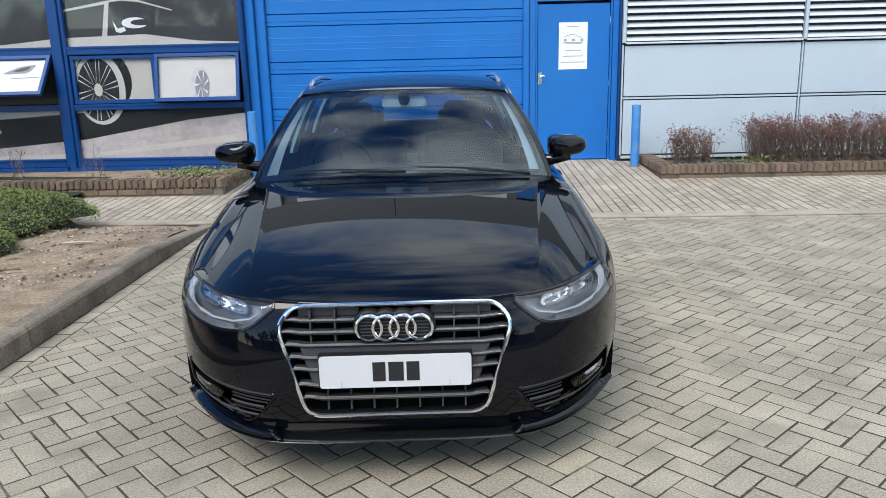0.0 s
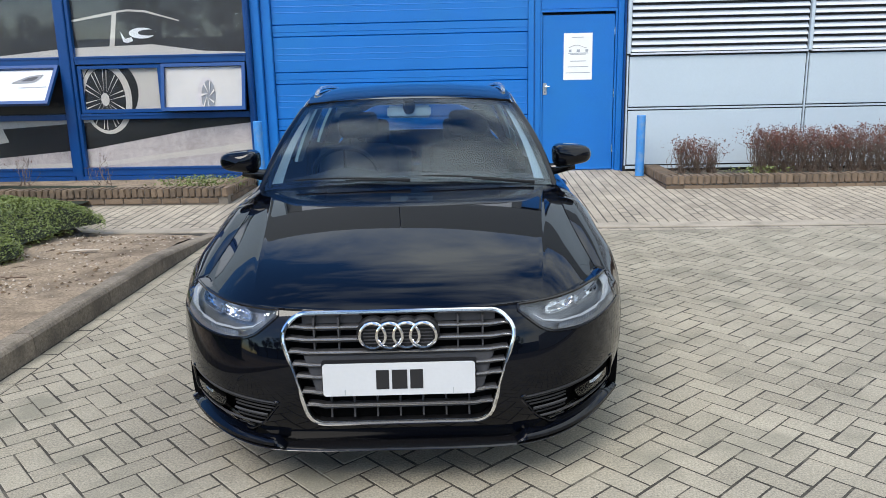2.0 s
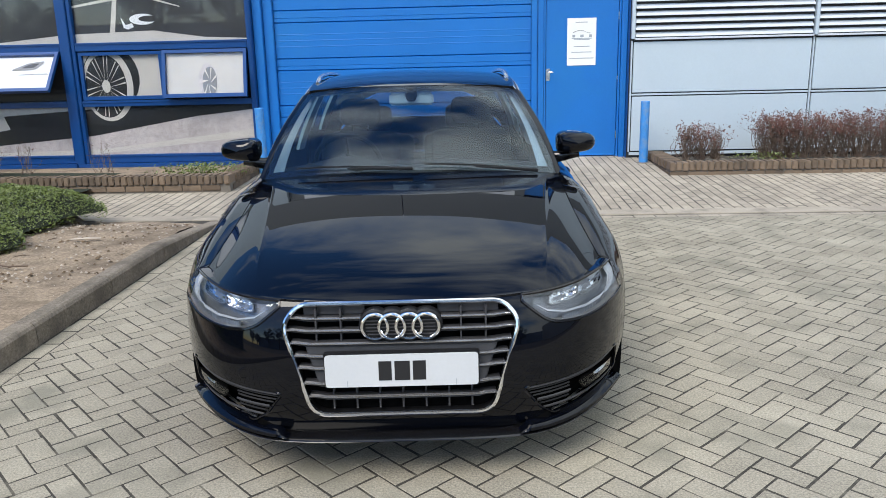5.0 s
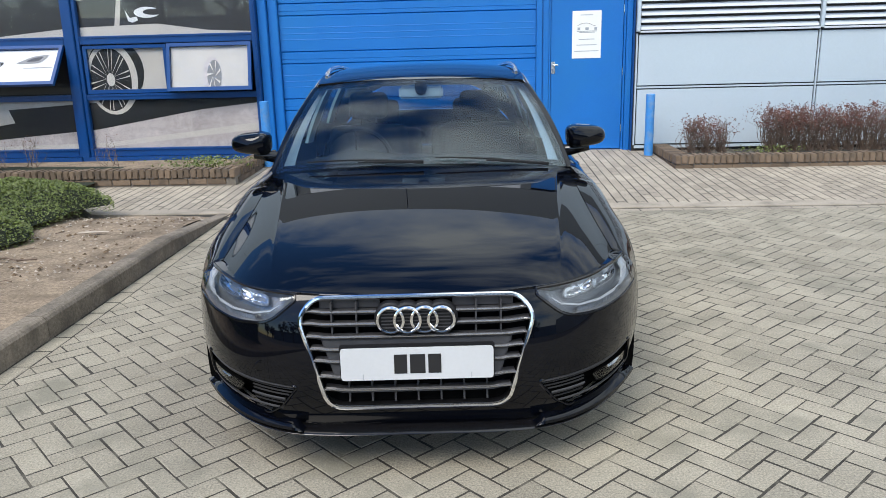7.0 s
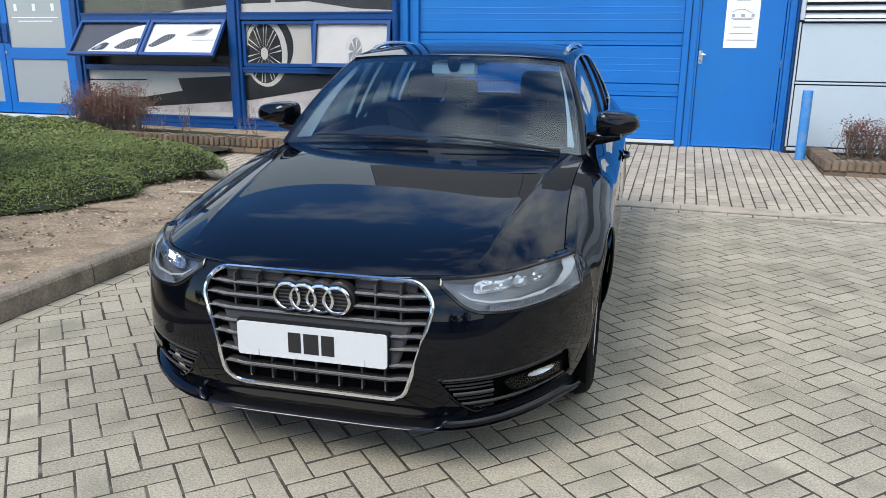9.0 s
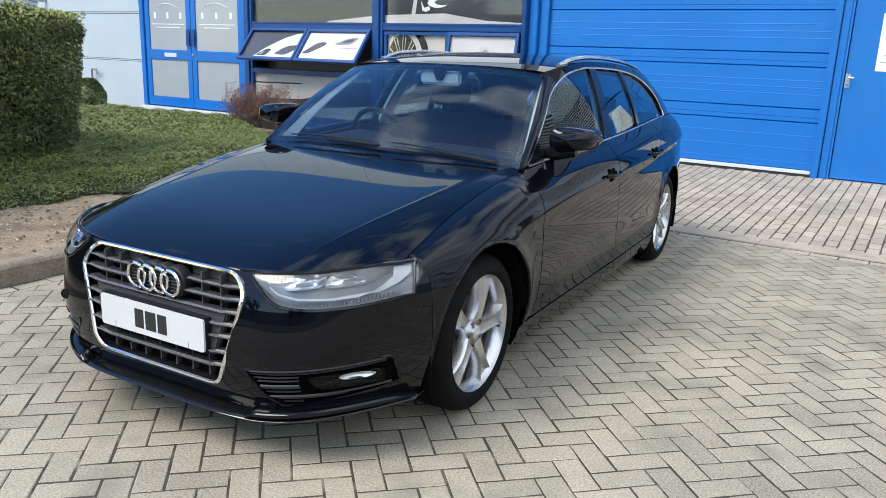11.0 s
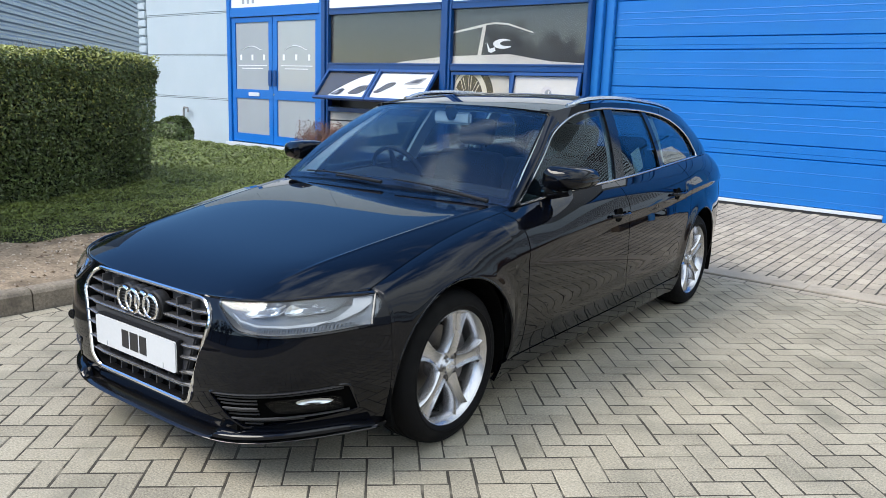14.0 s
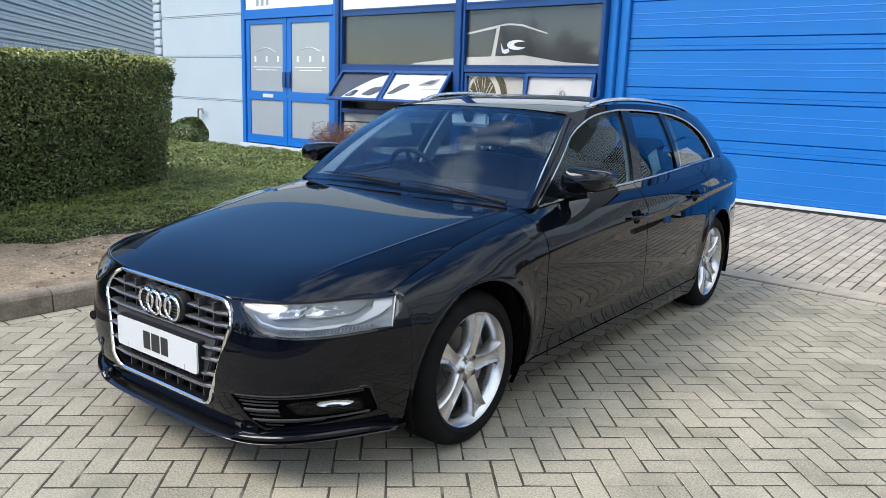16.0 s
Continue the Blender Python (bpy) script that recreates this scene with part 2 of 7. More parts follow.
M_LITTER = material("dry_leaf_litter", (0.115, 0.078, 0.048), 0.9, vary=0.4, each=1.0)
M_PEBBLE = material("pale_pebble", (0.36, 0.31, 0.26), 0.85, vary=0.3, each=1.0)
M_BRICK = material("brown_wall_brick", (0.165, 0.118, 0.080), 0.88, vary=0.3, scale=9, fine=120, bump=0.6, each=0.9, dirt=(0.085, 0.068, 0.052), dirt_amount=0.7, dirt_scale=6)
M_MORTAR = material("grey_mortar", (0.17, 0.15, 0.125), 0.95, vary=0.2, fine=150, bump=0.5)
M_LEAF = material("dark_green_leaf", (0.084, 0.118, 0.036), 0.32, vary=0.6, scale=2.5, fine=30, each=1.2)
M_LEAFLIGHT = material("bright_green_leaf", (0.118, 0.152, 0.034), 0.42, vary=0.35, scale=2.0, fine=30, each=1.2)
# yellow-green that puts the sunlight on the hedge's top into leaf colour
M_LEAFSUNLIT = material("yellow_green_sunlit_leaf", (0.30, 0.32, 0.09), 0.36, vary=0.4, scale=3, fine=30, each=1.2)
M_TREELEAF = material("tree_leaf", (0.045, 0.070, 0.020), 0.5, vary=0.4, scale=1.0, fine=8, each=1.0)
M_LEAFRED = material("red_brown_leaf", (0.150, 0.062, 0.046), 0.6, vary=0.4, scale=8, fine=40, each=1.2)
M_TWIG = material("brown_twig", (0.155, 0.112, 0.086), 0.85, vary=0.3, scale=12, fine=80)
# near-black inner solid: shade between the leaves is put into this colour
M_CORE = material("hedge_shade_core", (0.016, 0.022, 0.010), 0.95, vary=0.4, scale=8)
M_GROUND = material("distant_asphalt", (0.07, 0.068, 0.065), 0.9, vary=0.2, scale=0.3, fine=3)


# ---- mesh helpers ----
def link(name, mesh, mat, parent=None, label="", smooth=False):
    mesh.materials.append(mat)
    mesh.polygons.foreach_set("use_smooth", [smooth] * len(mesh.polygons))
    if smooth:
        mesh.set_sharp_from_angle(angle=radians(38))
    ob = new(name, mesh)
    if parent is not None:
        ob.parent = parent
    if label:
        tagged(ob, label)
    return ob


def part(name, bm, mat, parent=None, label="", smooth=False):
    mesh = bpy.data.meshes.new(name)
    bmesh.ops.recalc_face_normals(bm, faces=bm.faces)
    bm.to_mesh(mesh)
    bm.free()
    return link(name, mesh, mat, parent, label, smooth)


def empty(name, m, label="", category="", group="", kind=""):
    e = new(name)
    e.empty_display_size = 0.1
    e.matrix_world = m
    return tagged(e, label, category, group, kind)


def add_box(bm, x0, x1, y0, y1, z0, z1, bevel=0.0):
    made = bmesh.ops.create_cube(bm, size=1.0)["verts"]
    for v in made:
        v.co = Vector(((x0 + x1) / 2 + v.co.x * (x1 - x0), (y0 + y1) / 2 + v.co.y * (y1 - y0), (z0 + z1) / 2 + v.co.z * (z1 - z0)))
    if bevel:
        edges = list({e for v in made for e in v.link_edges})
        made = bmesh.ops.bevel(bm, geom=edges, offset=bevel, segments=2, affect="EDGES")["verts"]
    return bm


def add_turned_box(bm, x0, x1, y0, y1, z0, z1, bevel, m, segments=3):
    """A rounded block set in place by the pose m."""
    one = bmesh.new()
    made = bmesh.ops.create_cube(one, size=1.0)["verts"]
    for v in made:
        v.co = Vector(((x0 + x1) / 2 + v.co.x * (x1 - x0), (y0 + y1) / 2 + v.co.y * (y1 - y0), (z0 + z1) / 2 + v.co.z * (z1 - z0)))
    bmesh.ops.bevel(one, geom=list(one.edges), offset=bevel, segments=segments, affect="EDGES", profile=0.5)
    bmesh.ops.transform(one, matrix=m, verts=one.verts)
    me = bpy.data.meshes.new("block")
    one.to_mesh(me)
    one.free()
    bm.from_mesh(me)
    bpy.data.meshes.remove(me)
    return bm


def box(x0, x1, y0, y1, z0, z1, bevel=0.0):
    return add_box(bmesh.new(), x0, x1, y0, y1, z0, z1, bevel)


def add_grid(bm, f, us, vs, loop_u=False):
    rows = [[bm.verts.new(f(u, v)) for v in vs] for u in us]
    n = len(rows)
    for i in range(n if loop_u else n - 1):
        a, b = rows[i], rows[(i + 1) % n]
        for j in range(len(vs) - 1):
            bm.faces.new((a[j], b[j], b[j + 1], a[j + 1]))
    return rows


def thicken(bm, depth, inside):
    """Gives an open sheet a thickness, towards the point inside."""
    faces = list(bm.faces)
    bm.normal_update()
    c = Vector((0, 0, 0))
    vote = 0.0
    for f in faces:
        vote += f.normal.dot(f.calc_center_median() - Vector(inside))
    if vote < 0:
        bmesh.ops.reverse_faces(bm, faces=faces)
        bm.normal_update()
    old = list(bm.verts)
    back = {v: bm.verts.new(v.co - v.normal * depth) for v in old}
    edges = [e for e in bm.edges if e.is_boundary]
    for f in faces:
        bm.faces.new([back[v] for v in reversed(f.verts)])
    for e in edges:
        a, b = e.verts
        loop = e.link_loops[0]
        if loop.vert is not a:
            a, b = b, a
        try:
            bm.faces.new((b, a, back[a], back[b]))
        except ValueError:
            pass
    return bm


def add_tube(bm, pts, r, n=8, flat=1.0, closed=False, caps=True):
    """A round bar along points; r may be a list. flat squeezes it along its second axis."""
    pts = [Vector(p) for p in pts]
    k = len(pts)
    radii = r if isinstance(r, (list, tuple)) else [r] * k
    rings, up = [], None
    for i, p in enumerate(pts):
        if closed:
            t = (pts[(i + 1) % k] - pts[i - 1]).normalized()
        else:
            t = (pts[min(i + 1, k - 1)] - pts[max(i - 1, 0)]).normalized()
        if up is None:
            up = t.orthogonal().normalized()
            if abs(t.z) < 0.9:
                up = (Vector((0, 0, 1)) - t * t.z).normalized()
        else:
            up = (up - t * up.dot(t)).normalized()
        side = t.cross(up)
        rings.append([bm.verts.new(p + (up * math.cos(2 * math.pi * j / n) + side * flat * math.sin(2 * math.pi * j / n)) * radii[i]) for j in range(n)])
    for i in range(k if closed else k - 1):
        a, b = rings[i], rings[(i + 1) % k]
        for j in range(n):
            bm.faces.new((a[j], a[(j + 1) % n], b[(j + 1) % n], b[j]))
    if caps and not closed:
        bm.faces.new(rings[0])
        bm.faces.new(list(reversed(rings[-1])))
    return bm


def tube(pts, r, n=8, flat=1.0, closed=False):
    return add_tube(bmesh.new(), pts, r, n, flat, closed)


def add_lathe(bm, profile, n=48, axis="x", centre=(0, 0, 0)):
    """Turns a profile of (radius, along) about an axis."""
    c = Vector(centre)

    def at(i, j):
        r, a = profile[j]
        w = 2 * math.pi * i / n
        u, v = r * math.cos(w), r * math.sin(w)
        return c + Vector({"x": (a, u, v), "y": (u, a, v), "z": (u, v, a)}[axis])
    rows = [[bm.verts.new(at(i, j)) for j in range(len(profile))] for i in range(n)]
    for i in range(n):
        a, b = rows[i], rows[(i + 1) % n]
        for j in range(len(profile) - 1):
            bm.faces.new((a[j], b[j], b[j + 1], a[j + 1]))
    return bm


def lathe(profile, n=48, axis="x", centre=(0, 0, 0)):
    return add_lathe(bmesh.new(), profile, n, axis, centre)


def add_prism(bm, outline, place, depth):
    """A flat shape given by (a, b) points; place(a, b, d) sets it in space, d from 0 to depth."""
    front = [bm.verts.new(place(a, b, 0.0)) for a, b in outline]
    back = [bm.verts.new(place(a, b, depth)) for a, b in outline]
    bm.faces.new(front)
    bm.faces.new(list(reversed(back)))
    k = len(outline)
    for i in range(k):
        bm.faces.new((front[i], back[i], back[(i + 1) % k], front[(i + 1) % k]))
    return bm


def rounded(points, r, n=5):
    """A closed outline with its corners rounded by r."""
    out, k = [], len(points)
    for i in range(k):
        p, a, b = Vector(points[i]), Vector(points[i - 1]), Vector(points[(i + 1) % k])
        u, v = (a - p), (b - p)
        d = min(r, u.length * 0.45, v.length * 0.45)
        s, e = p + u.normalized() * d, p + v.normalized() * d
        for j in range(n + 1):
            t = j / n
            out.append(tuple(s * (1 - t) ** 2 + p * 2 * t * (1 - t) + e * t * t))
    return out


def curve(*pts):
    """A smooth monotone curve through (x, y) points, as a function."""
    xs, ys = np.array([p[0] for p in pts], float), np.array([p[1] for p in pts], float)
    h, d = np.diff(xs), np.diff(ys) / np.diff(xs)
    m = np.zeros(len(xs))
    m[0], m[-1] = d[0], d[-1]
    for i in range(1, len(xs) - 1):
        m[i] = 0 if d[i - 1] * d[i] <= 0 else 2 * d[i - 1] * d[i] / (d[i - 1] + d[i])

    def f(x):
        x = min(max(x, xs[0]), xs[-1])
        i = min(max(int(np.searchsorted(xs, x)) - 1, 0), len(h) - 1)
        t = (x - xs[i]) / h[i]
        return float((1 + 2 * t) * (1 - t) ** 2 * ys[i] + t * (1 - t) ** 2 * h[i] * m[i] + t * t * (3 - 2 * t) * ys[i + 1] + t * t * (t - 1) * h[i] * m[i + 1])
    return f


def fair(degree, *pts):
    """The smoothest polynomial near (x, y) points, as a function: no ripples in what it reflects."""
    p = np.polynomial.Polynomial.fit([q[0] for q in pts], [q[1] for q in pts], degree)
    lo, hi = pts[0][0], pts[-1][0]
    return functools.lru_cache(maxsize=None)(lambda x: float(p(min(max(x, lo), hi))))


def span(a, b, n):
    return [a + (b - a) * i / (n - 1) for i in range(n)]


def ease(a, b, x):
    t = min(max((x - a) / (b - a), 0.0), 1.0)
    return t * t * (3 - 2 * t)


def from_arrays(name, verts, faces, mat, parent=None, smooth=False, label=""):
    """A mesh from numpy arrays of vertices and equal-sided faces."""
    mesh = bpy.data.meshes.new(name)
    k = faces.shape[1]
    mesh.vertices.add(len(verts))
    mesh.vertices.foreach_set("co", verts.astype(np.float32).ravel())
    mesh.loops.add(faces.size)
    mesh.loops.foreach_set("vertex_index", faces.astype(np.int32).ravel())
    mesh.polygons.add(len(faces))
    mesh.polygons.foreach_set("loop_start", (np.arange(len(faces)) * k).astype(np.int32))
    mesh.update(calc_edges=True)
    mesh.validate()
    return link(name, mesh, mat, parent, label, smooth)

def leaf_cards(name, centres, normals, size, mat, parent, seed, spread=0.9, label=""):
    """Many small pointed leaves, each a folded pair of faces."""
    rng = np.random.default_rng(seed)
    n = len(centres)
    d = normals + rng.normal(0, spread, (n, 3))
    d /= np.linalg.norm(d, axis=1, keepdims=True) + 1e-9
    r = rng.normal(0, 1, (n, 3))
    u = np.cross(d, r)
    u /= np.linalg.norm(u, axis=1, keepdims=True) + 1e-9
    v = np.cross(d, u)
    s = (size * rng.uniform(0.6, 1.35, n))[:, None]
    base, tip = centres - u * s, centres + u * s
    left, right = centres + v * s * 0.52 + d * s * 0.18, centres - v * s * 0.52 + d * s * 0.18
    verts = np.stack([base, right, tip, left], 1).reshape(-1, 3)
    k = np.arange(n) * 4
    faces = np.concatenate([np.stack([k, k + 1, k + 2], 1), np.stack([k, k + 2, k + 3], 1)])
    return from_arrays(name, verts, faces, mat, parent, False, label)


# ---- the ground ----
APRON_Y, WALL_Y, OFFICE_Y, PANEL_Y = 7.50, 10.83, 10.66, 10.66
KERB_X, BED_Z = -2.00, 0.12


def ground_z(x, y):
    """The yard is level; the apron rises gently from the channel to the building."""
    return 0.0 if y < APRON_Y else min((y - APRON_Y) * 0.036, 0.125)


bm = bmesh.new()
ys = [-400, -30, 0, 4, APRON_Y, 8.6, 9.7, 10.97, 12.0, 400]
add_grid(bm, lambda x, y: (x, y, ground_z(x, y) - 0.0014), [-400, -40, -16, -8, 0, 8, 16, 40, 400], ys)
tagged(part("ground", bm, M_SAND, None, "sandy joint bed beneath the block paving"), category="ground", kind="structure")
bm = bmesh.new()
for x0, x1, y0, y1 in ((-60, 80, -60, -3.2), (11.0, 80, -3.2, 30), (-60, -14.6, -3.2, 7.4)):
    add_grid(bm, lambda x, y: (x, y, -0.0005), [x0, x1], [y0, y1])
tagged(part("road", bm, M_GROUND, None, "grey asphalt of the estate road"), category="road", kind="structure")

# kerb stones along the planted bed
kerb = empty("kerb", pose(0, 0, 0), "weathered concrete kerb edging the planted bed", "kerb", kind="structure")


def kerb_line(y):
    return KERB_X - 0.012 * max(y - 3.0, 0) ** 1.25


def kerb_stone(y0, y1, top0, top1):
    b = bmesh.new()
    prof = [(0.0, -0.1), (0.008, 0.80), (0.020, 0.93), (0.035, 1.0), (0.125, 1.0), (0.125, -0.1)]

    def f(y, k):
        d, h = prof[int(k) % 6]
        t = (y - y0) / (y1 - y0)
        top = top0 + (top1 - top0) * t
        return Vector((kerb_line(y) - d, y, top * h if h > 0 else -0.06))
    rows = add_grid(b, f, span(y0 + 0.004, y1 - 0.004, 4), range(7))
    b.faces.new([v for v in rows[0][:6]])
    b.faces.new([v for v in reversed(rows[-1][:6])])
    bmesh.ops.remove_doubles(b, verts=b.verts, dist=0.0005)
    return b


yk = -3.4
while yk < 7.2:
    e = min(yk + 0.915, 7.25)
    t0 = 0.125 * (1 - ease(6.0, 7.25, yk)) + 0.004
    t1 = 0.125 * (1 - ease(6.0, 7.25, e)) + 0.004
    part("kerb_stone", kerb_stone(yk, e, t0, t1), M_KERB, kerb)
    yk = e

# soil of the bed, swelling gently away from the kerb
bm = bmesh.new()


def bed_point(x, y):
    k = kerb_line(y) - 0.12
    t = (x + 14.5) / 12.5
    px = -14.5 + (k + 14.5) * t
    far = ease(7.0, 8.0, y)
    fade = (1 - ease(6.3, 7.35, y)) if px > -3.5 else 1.0
    z = 0.095 * fade + 0.05 * ease(0, 3.0, k - px) + 0.02 * noise.noise(Vector((px * 1.5, y * 1.5, 0)))
    z += 0.010 * noise.noise(Vector((px * 7, y * 7, 3)))
    edge = 7.40 + 0.30 * ease(-3.0, -6.5, px) + 2.3 * ease(-6.0, -9.0, px)
    yy = -3.4 + (y + 3.4) / 10.8 * (edge + 3.4)
    if y > 7.3:
        z = -0.02 + 0.05 * (px < -4)
    return (px, yy, z)


add_grid(bm, bed_point, [-14.5 + 12.5 * (1 - (1 - t) ** 2) for t in span(0, 1, 70)], span(-3.4, 7.4, 110))
tagged(part("soil_bed", bm, M_SOIL, None, "bare dry brown soil behind the kerb", True), category="soil", kind="structure")


def scatter_bits(name, count, area, size, mat, zf, seed, label, category):
    rng = np.random.default_rng(seed)
    vs, fs = [], []
    for i in range(count):
        x, y = rng.uniform(area[0], area[1]), rng.uniform(area[2], area[3])
        r = size * rng.uniform(0.4, 1.2)
        z = zf(x, y)
        a = rng.uniform(0, 6.28)
        k = len(vs)
        for j in range(4):
            w = a + j * 1.571
            vs.append((x + r * math.cos(w) * rng.uniform(0.7, 1.5), y + r * math.sin(w) * rng.uniform(0.6, 1.2), z - 0.002))
        vs.append((x, y, z + r * 0.7))
        fs += [(k + j, k + (j + 1) % 4, k + 4) for j in range(4)]
    return tagged(from_arrays(name, np.array(vs), np.array(fs), mat), label, category, kind="stuff")


def bed_height(x, y):
    k = kerb_line(y) - 0.12
    return 0.095 * (1 - ease(6.3, 7.35, y)) + 0.05 * ease(0, 3.0, k - x) + 0.008


scatter_bits("pebbles", 900, (-3.6, -2.14, 2.0, 7.0), 0.011, M_PEBBLE, bed_height, 5, "small pale pebbles and bits on the soil", "pebbles")
scatter_bits("leaf_litter", 700, (-4.2, -2.2, 1.5, 7.0), 0.016, M_LITTER, lambda x, y: bed_height(x, y) - 0.006, 6, "dry brown leaf litter scattered on the soil", "leaf litter")
rng_s = random.Random(8)
for k in range(9):
    tx, ty, ta, tl = rng_s.uniform(-3.3, -2.3), rng_s.uniform(3.0, 6.6), rng_s.uniform(0, 6.28), rng_s.uniform(0.05, 0.14)
    tz = bed_height(tx, ty) + 0.004
    tb = tube([(tx, ty, tz), (tx + 0.5 * tl * math.cos(ta), ty + 0.5 * tl * math.sin(ta), tz + 0.006), (tx + tl * math.cos(ta + 0.3), ty + tl * math.sin(ta + 0.3), tz)], [0.004, 0.0035, 0.002], 5)
    tagged(part("stick", tb, M_TWIG, None, "short dry twig lying on the brown soil"), category="stick", group="twigs on the soil")
tb = tube([(-2.90, 5.98, 0.125), (-2.80, 6.0, 0.128), (-2.68, 6.03, 0.122)], [0.006, 0.008, 0.005], 7, 2.2)
tagged(part("wood_chip", tb, M_PEBBLE, None, "pale strip of wood lying on the soil"), category="wood")
tb = tube([(-3.2, 5.10, 0.135), (-3.0, 5.16, 0.135), (-2.9, 5.12, 0.13), (-2.78, 5.16, 0.125)], 0.007, 5)
tagged(part("stick", tb, M_TWIG, None, "thin dry stick lying on the soil"), category="stick")

# ---- the building ----
wall_back = bmesh.new()
add_box(wall_back, -14.1, 26.0, 11.05, 11.25, -0.3, 5.25)
tagged(part("wall_core", wall_back, M_UPPER, None, "dark grey structural wall behind the cladding"), category="wall", kind="structure")
tagged(part("wall_side", box(-14.1, -13.9, 11.25, 30.0, -0.3, 5.25), M_PANEL, None, "pale grey end wall of the unit"), category="wall", kind="structure")

upper = empty("wall_upper", pose(0, 0, 0), "grey cladding sheets above the blue openings", "wall", kind="structure")
for i in range(15):
    x0 = -14.1 + i * 2.675
    for z0, z1 in ((4.35, 5.25),):
        part("cladding_sheet", box(x0 + 0.006, x0 + 2.669, 10.80, 11.05, z0 + 0.006, z1 - 0.006), M_UPPER if x0 > -4 else M_PANEL, upper)
tagged(part("fascia_sign", box(-2.33, 1.12, 10.76, 10.80, 3.72, 4.33, 0.01), M_WHITE, None, "plain white fascia panel above the roller door"), category="sign", kind="structure")

# roller door with ribbed sections
roller = empty("roller_door", pose(0, 0, 0), "closed blue ribbed steel roller door with a white bottom seal", "roller door", kind="structure")
# each section: two deep joints close together with a fine groove between, and shallow beads above
slat_lines = [(0.192, "deep"), (0.270, "bead"), (0.429, "bead"), (0.588, "bead")]
for k in range(5):
    z = 0.747 + 0.636 * k
    slat_lines += [(z, "deep"), (z + 0.060, "fine"), (z + 0.159, "deep"), (z + 0.318, "bead"), (z + 0.397, "bead"), (z + 0.477, "bead")]
slat_lines = [line for line in slat_lines if line[0] < 3.6] + [(3.63, "deep")]
HALF = {"deep": (0.010, 0.022), "fine": (0.004, 0.006), "bead": (0.008, -0.0016)}
for (za, ka), (zb, kb) in zip(slat_lines, slat_lines[1:]):
    (ga, da), (gb_, db) = HALF[ka], HALF[kb]
    prof = [(da, za), (da * 0.6, za + ga * 0.4), (0.0, za + ga), (0.0, (za + zb) / 2), (0.0, zb - gb_), (db * 0.6, zb - gb_ * 0.4), (db, zb)]
    sb = bmesh.new()
    add_grid(sb, lambda x, k: (x, WALL_Y + 0.02 + prof[int(k)][0], prof[int(k)][1]), [-2.36, -0.6, 1.14], range(len(prof)))
    part("door_slat", sb, M_BLUE, roller)
part("door_backing", box(-2.36, 1.14, WALL_Y + 0.052, WALL_Y + 0.09, 0.13, 3.65), M_BLUEDARK, roller)
part("bottom_rail", box(-2.36, 1.14, WALL_Y - 0.005, WALL_Y + 0.045, 0.150, 0.192, 0.004), M_LOUVRE, roller, "white bottom rail")
part("bottom_seal", box(-2.36, 1.14, WALL_Y + 0.005, WALL_Y + 0.04, 0.116, 0.150), M_JOINT, roller, "black rubber seal")
trim = empty("trim_roller_door", pose(0, 0, 0), "blue steel posts and header round the roller door", "door frame", kind="structure")
for x0, x1, y0 in ((-2.62, -2.50, 10.72), (-2.495, -2.365, 10.79), (1.145, 1.225, 10.80), (1.23, 1.315, 10.83)):
    part("post", box(x0, x1, y0, 11.05, 0.10, 3.70, 0.008), M_BLUE, trim)
part("header", box(-2.36, 1.14, 10.78, 11.05, 3.60, 3.70, 0.008), M_BLUE, trim)
part("over_sheet", box(-2.62, 1.318, 10.80, 11.05, 3.705, 4.344), M_UPPER, trim, "grey sheet above the roller door")

# steel personnel door
pdoor = empty("door_1", pose(0, 0, 0), "closed plain blue steel personnel door", "door", kind="structure")
part("door_leaf", box(1.345, 2.315, 10.855, 10.92, 0.135, 2.225, 0.004), M_BLUE, pdoor)
part("door_frame", box(1.318, 1.338, 10.83, 11.05, 0.10, 2.26), M_BLUE, pdoor)
part("door_frame", box(2.322, 2.345, 10.83, 11.05, 0.10, 2.26), M_BLUE, pdoor)
part("door_frame", box(1.318, 2.345, 10.83, 11.05, 2.262, 2.30), M_BLUE, pdoor)
part("threshold", box(1.32, 2.345, 10.80, 11.05, 0.08, 0.128), M_ALU, pdoor, "grey metal threshold")
for z0 in (0.42, 1.18, 2.0):
    part("hinge", tube([(2.319, 10.845, z0 - 0.05), (2.319, 10.845, z0 + 0.05)], 0.010, 8), M_ALU, pdoor, "steel hinge")
lockp = part("lock_plate", box(1.352, 1.402, 10.847, 10.855, 1.17, 1.33, 0.003), M_ALU, pdoor, "silver lock plate")
part("door_lever", tube([(1.377, 10.85, 1.285), (1.377, 10.80, 1.285), (1.40, 10.79, 1.285), (1.44, 10.79, 1.283)], 0.009, 8), M_ALU, lockp, smooth=True)
part("lock_cylinder", lathe([(0.0001, -0.006), (0.012, -0.006), (0.013, 0.0), (0.0001, 0.0)], 14, "y", (1.377, 10.846, 1.205)), M_CHROME, lockp, smooth=True)
part("over_panel", box(1.32, 2.345, 10.86, 11.05, 2.305, 4.30, 0.004), M_BLUE, pdoor)
trim2 = empty("trim_door", pose(0, 0, 0), "blue steel edge post beside the personnel door", "trim", kind="structure")
part("post", box(2.350, 2.425, 10.78, 11.05, 0.10, 4.30, 0.006), M_BLUE, trim2)
part("post", box(2.428, 2.445, 10.70, 11.05, 0.10, 4.30, 0.003), M_BLUEDARK, trim2)

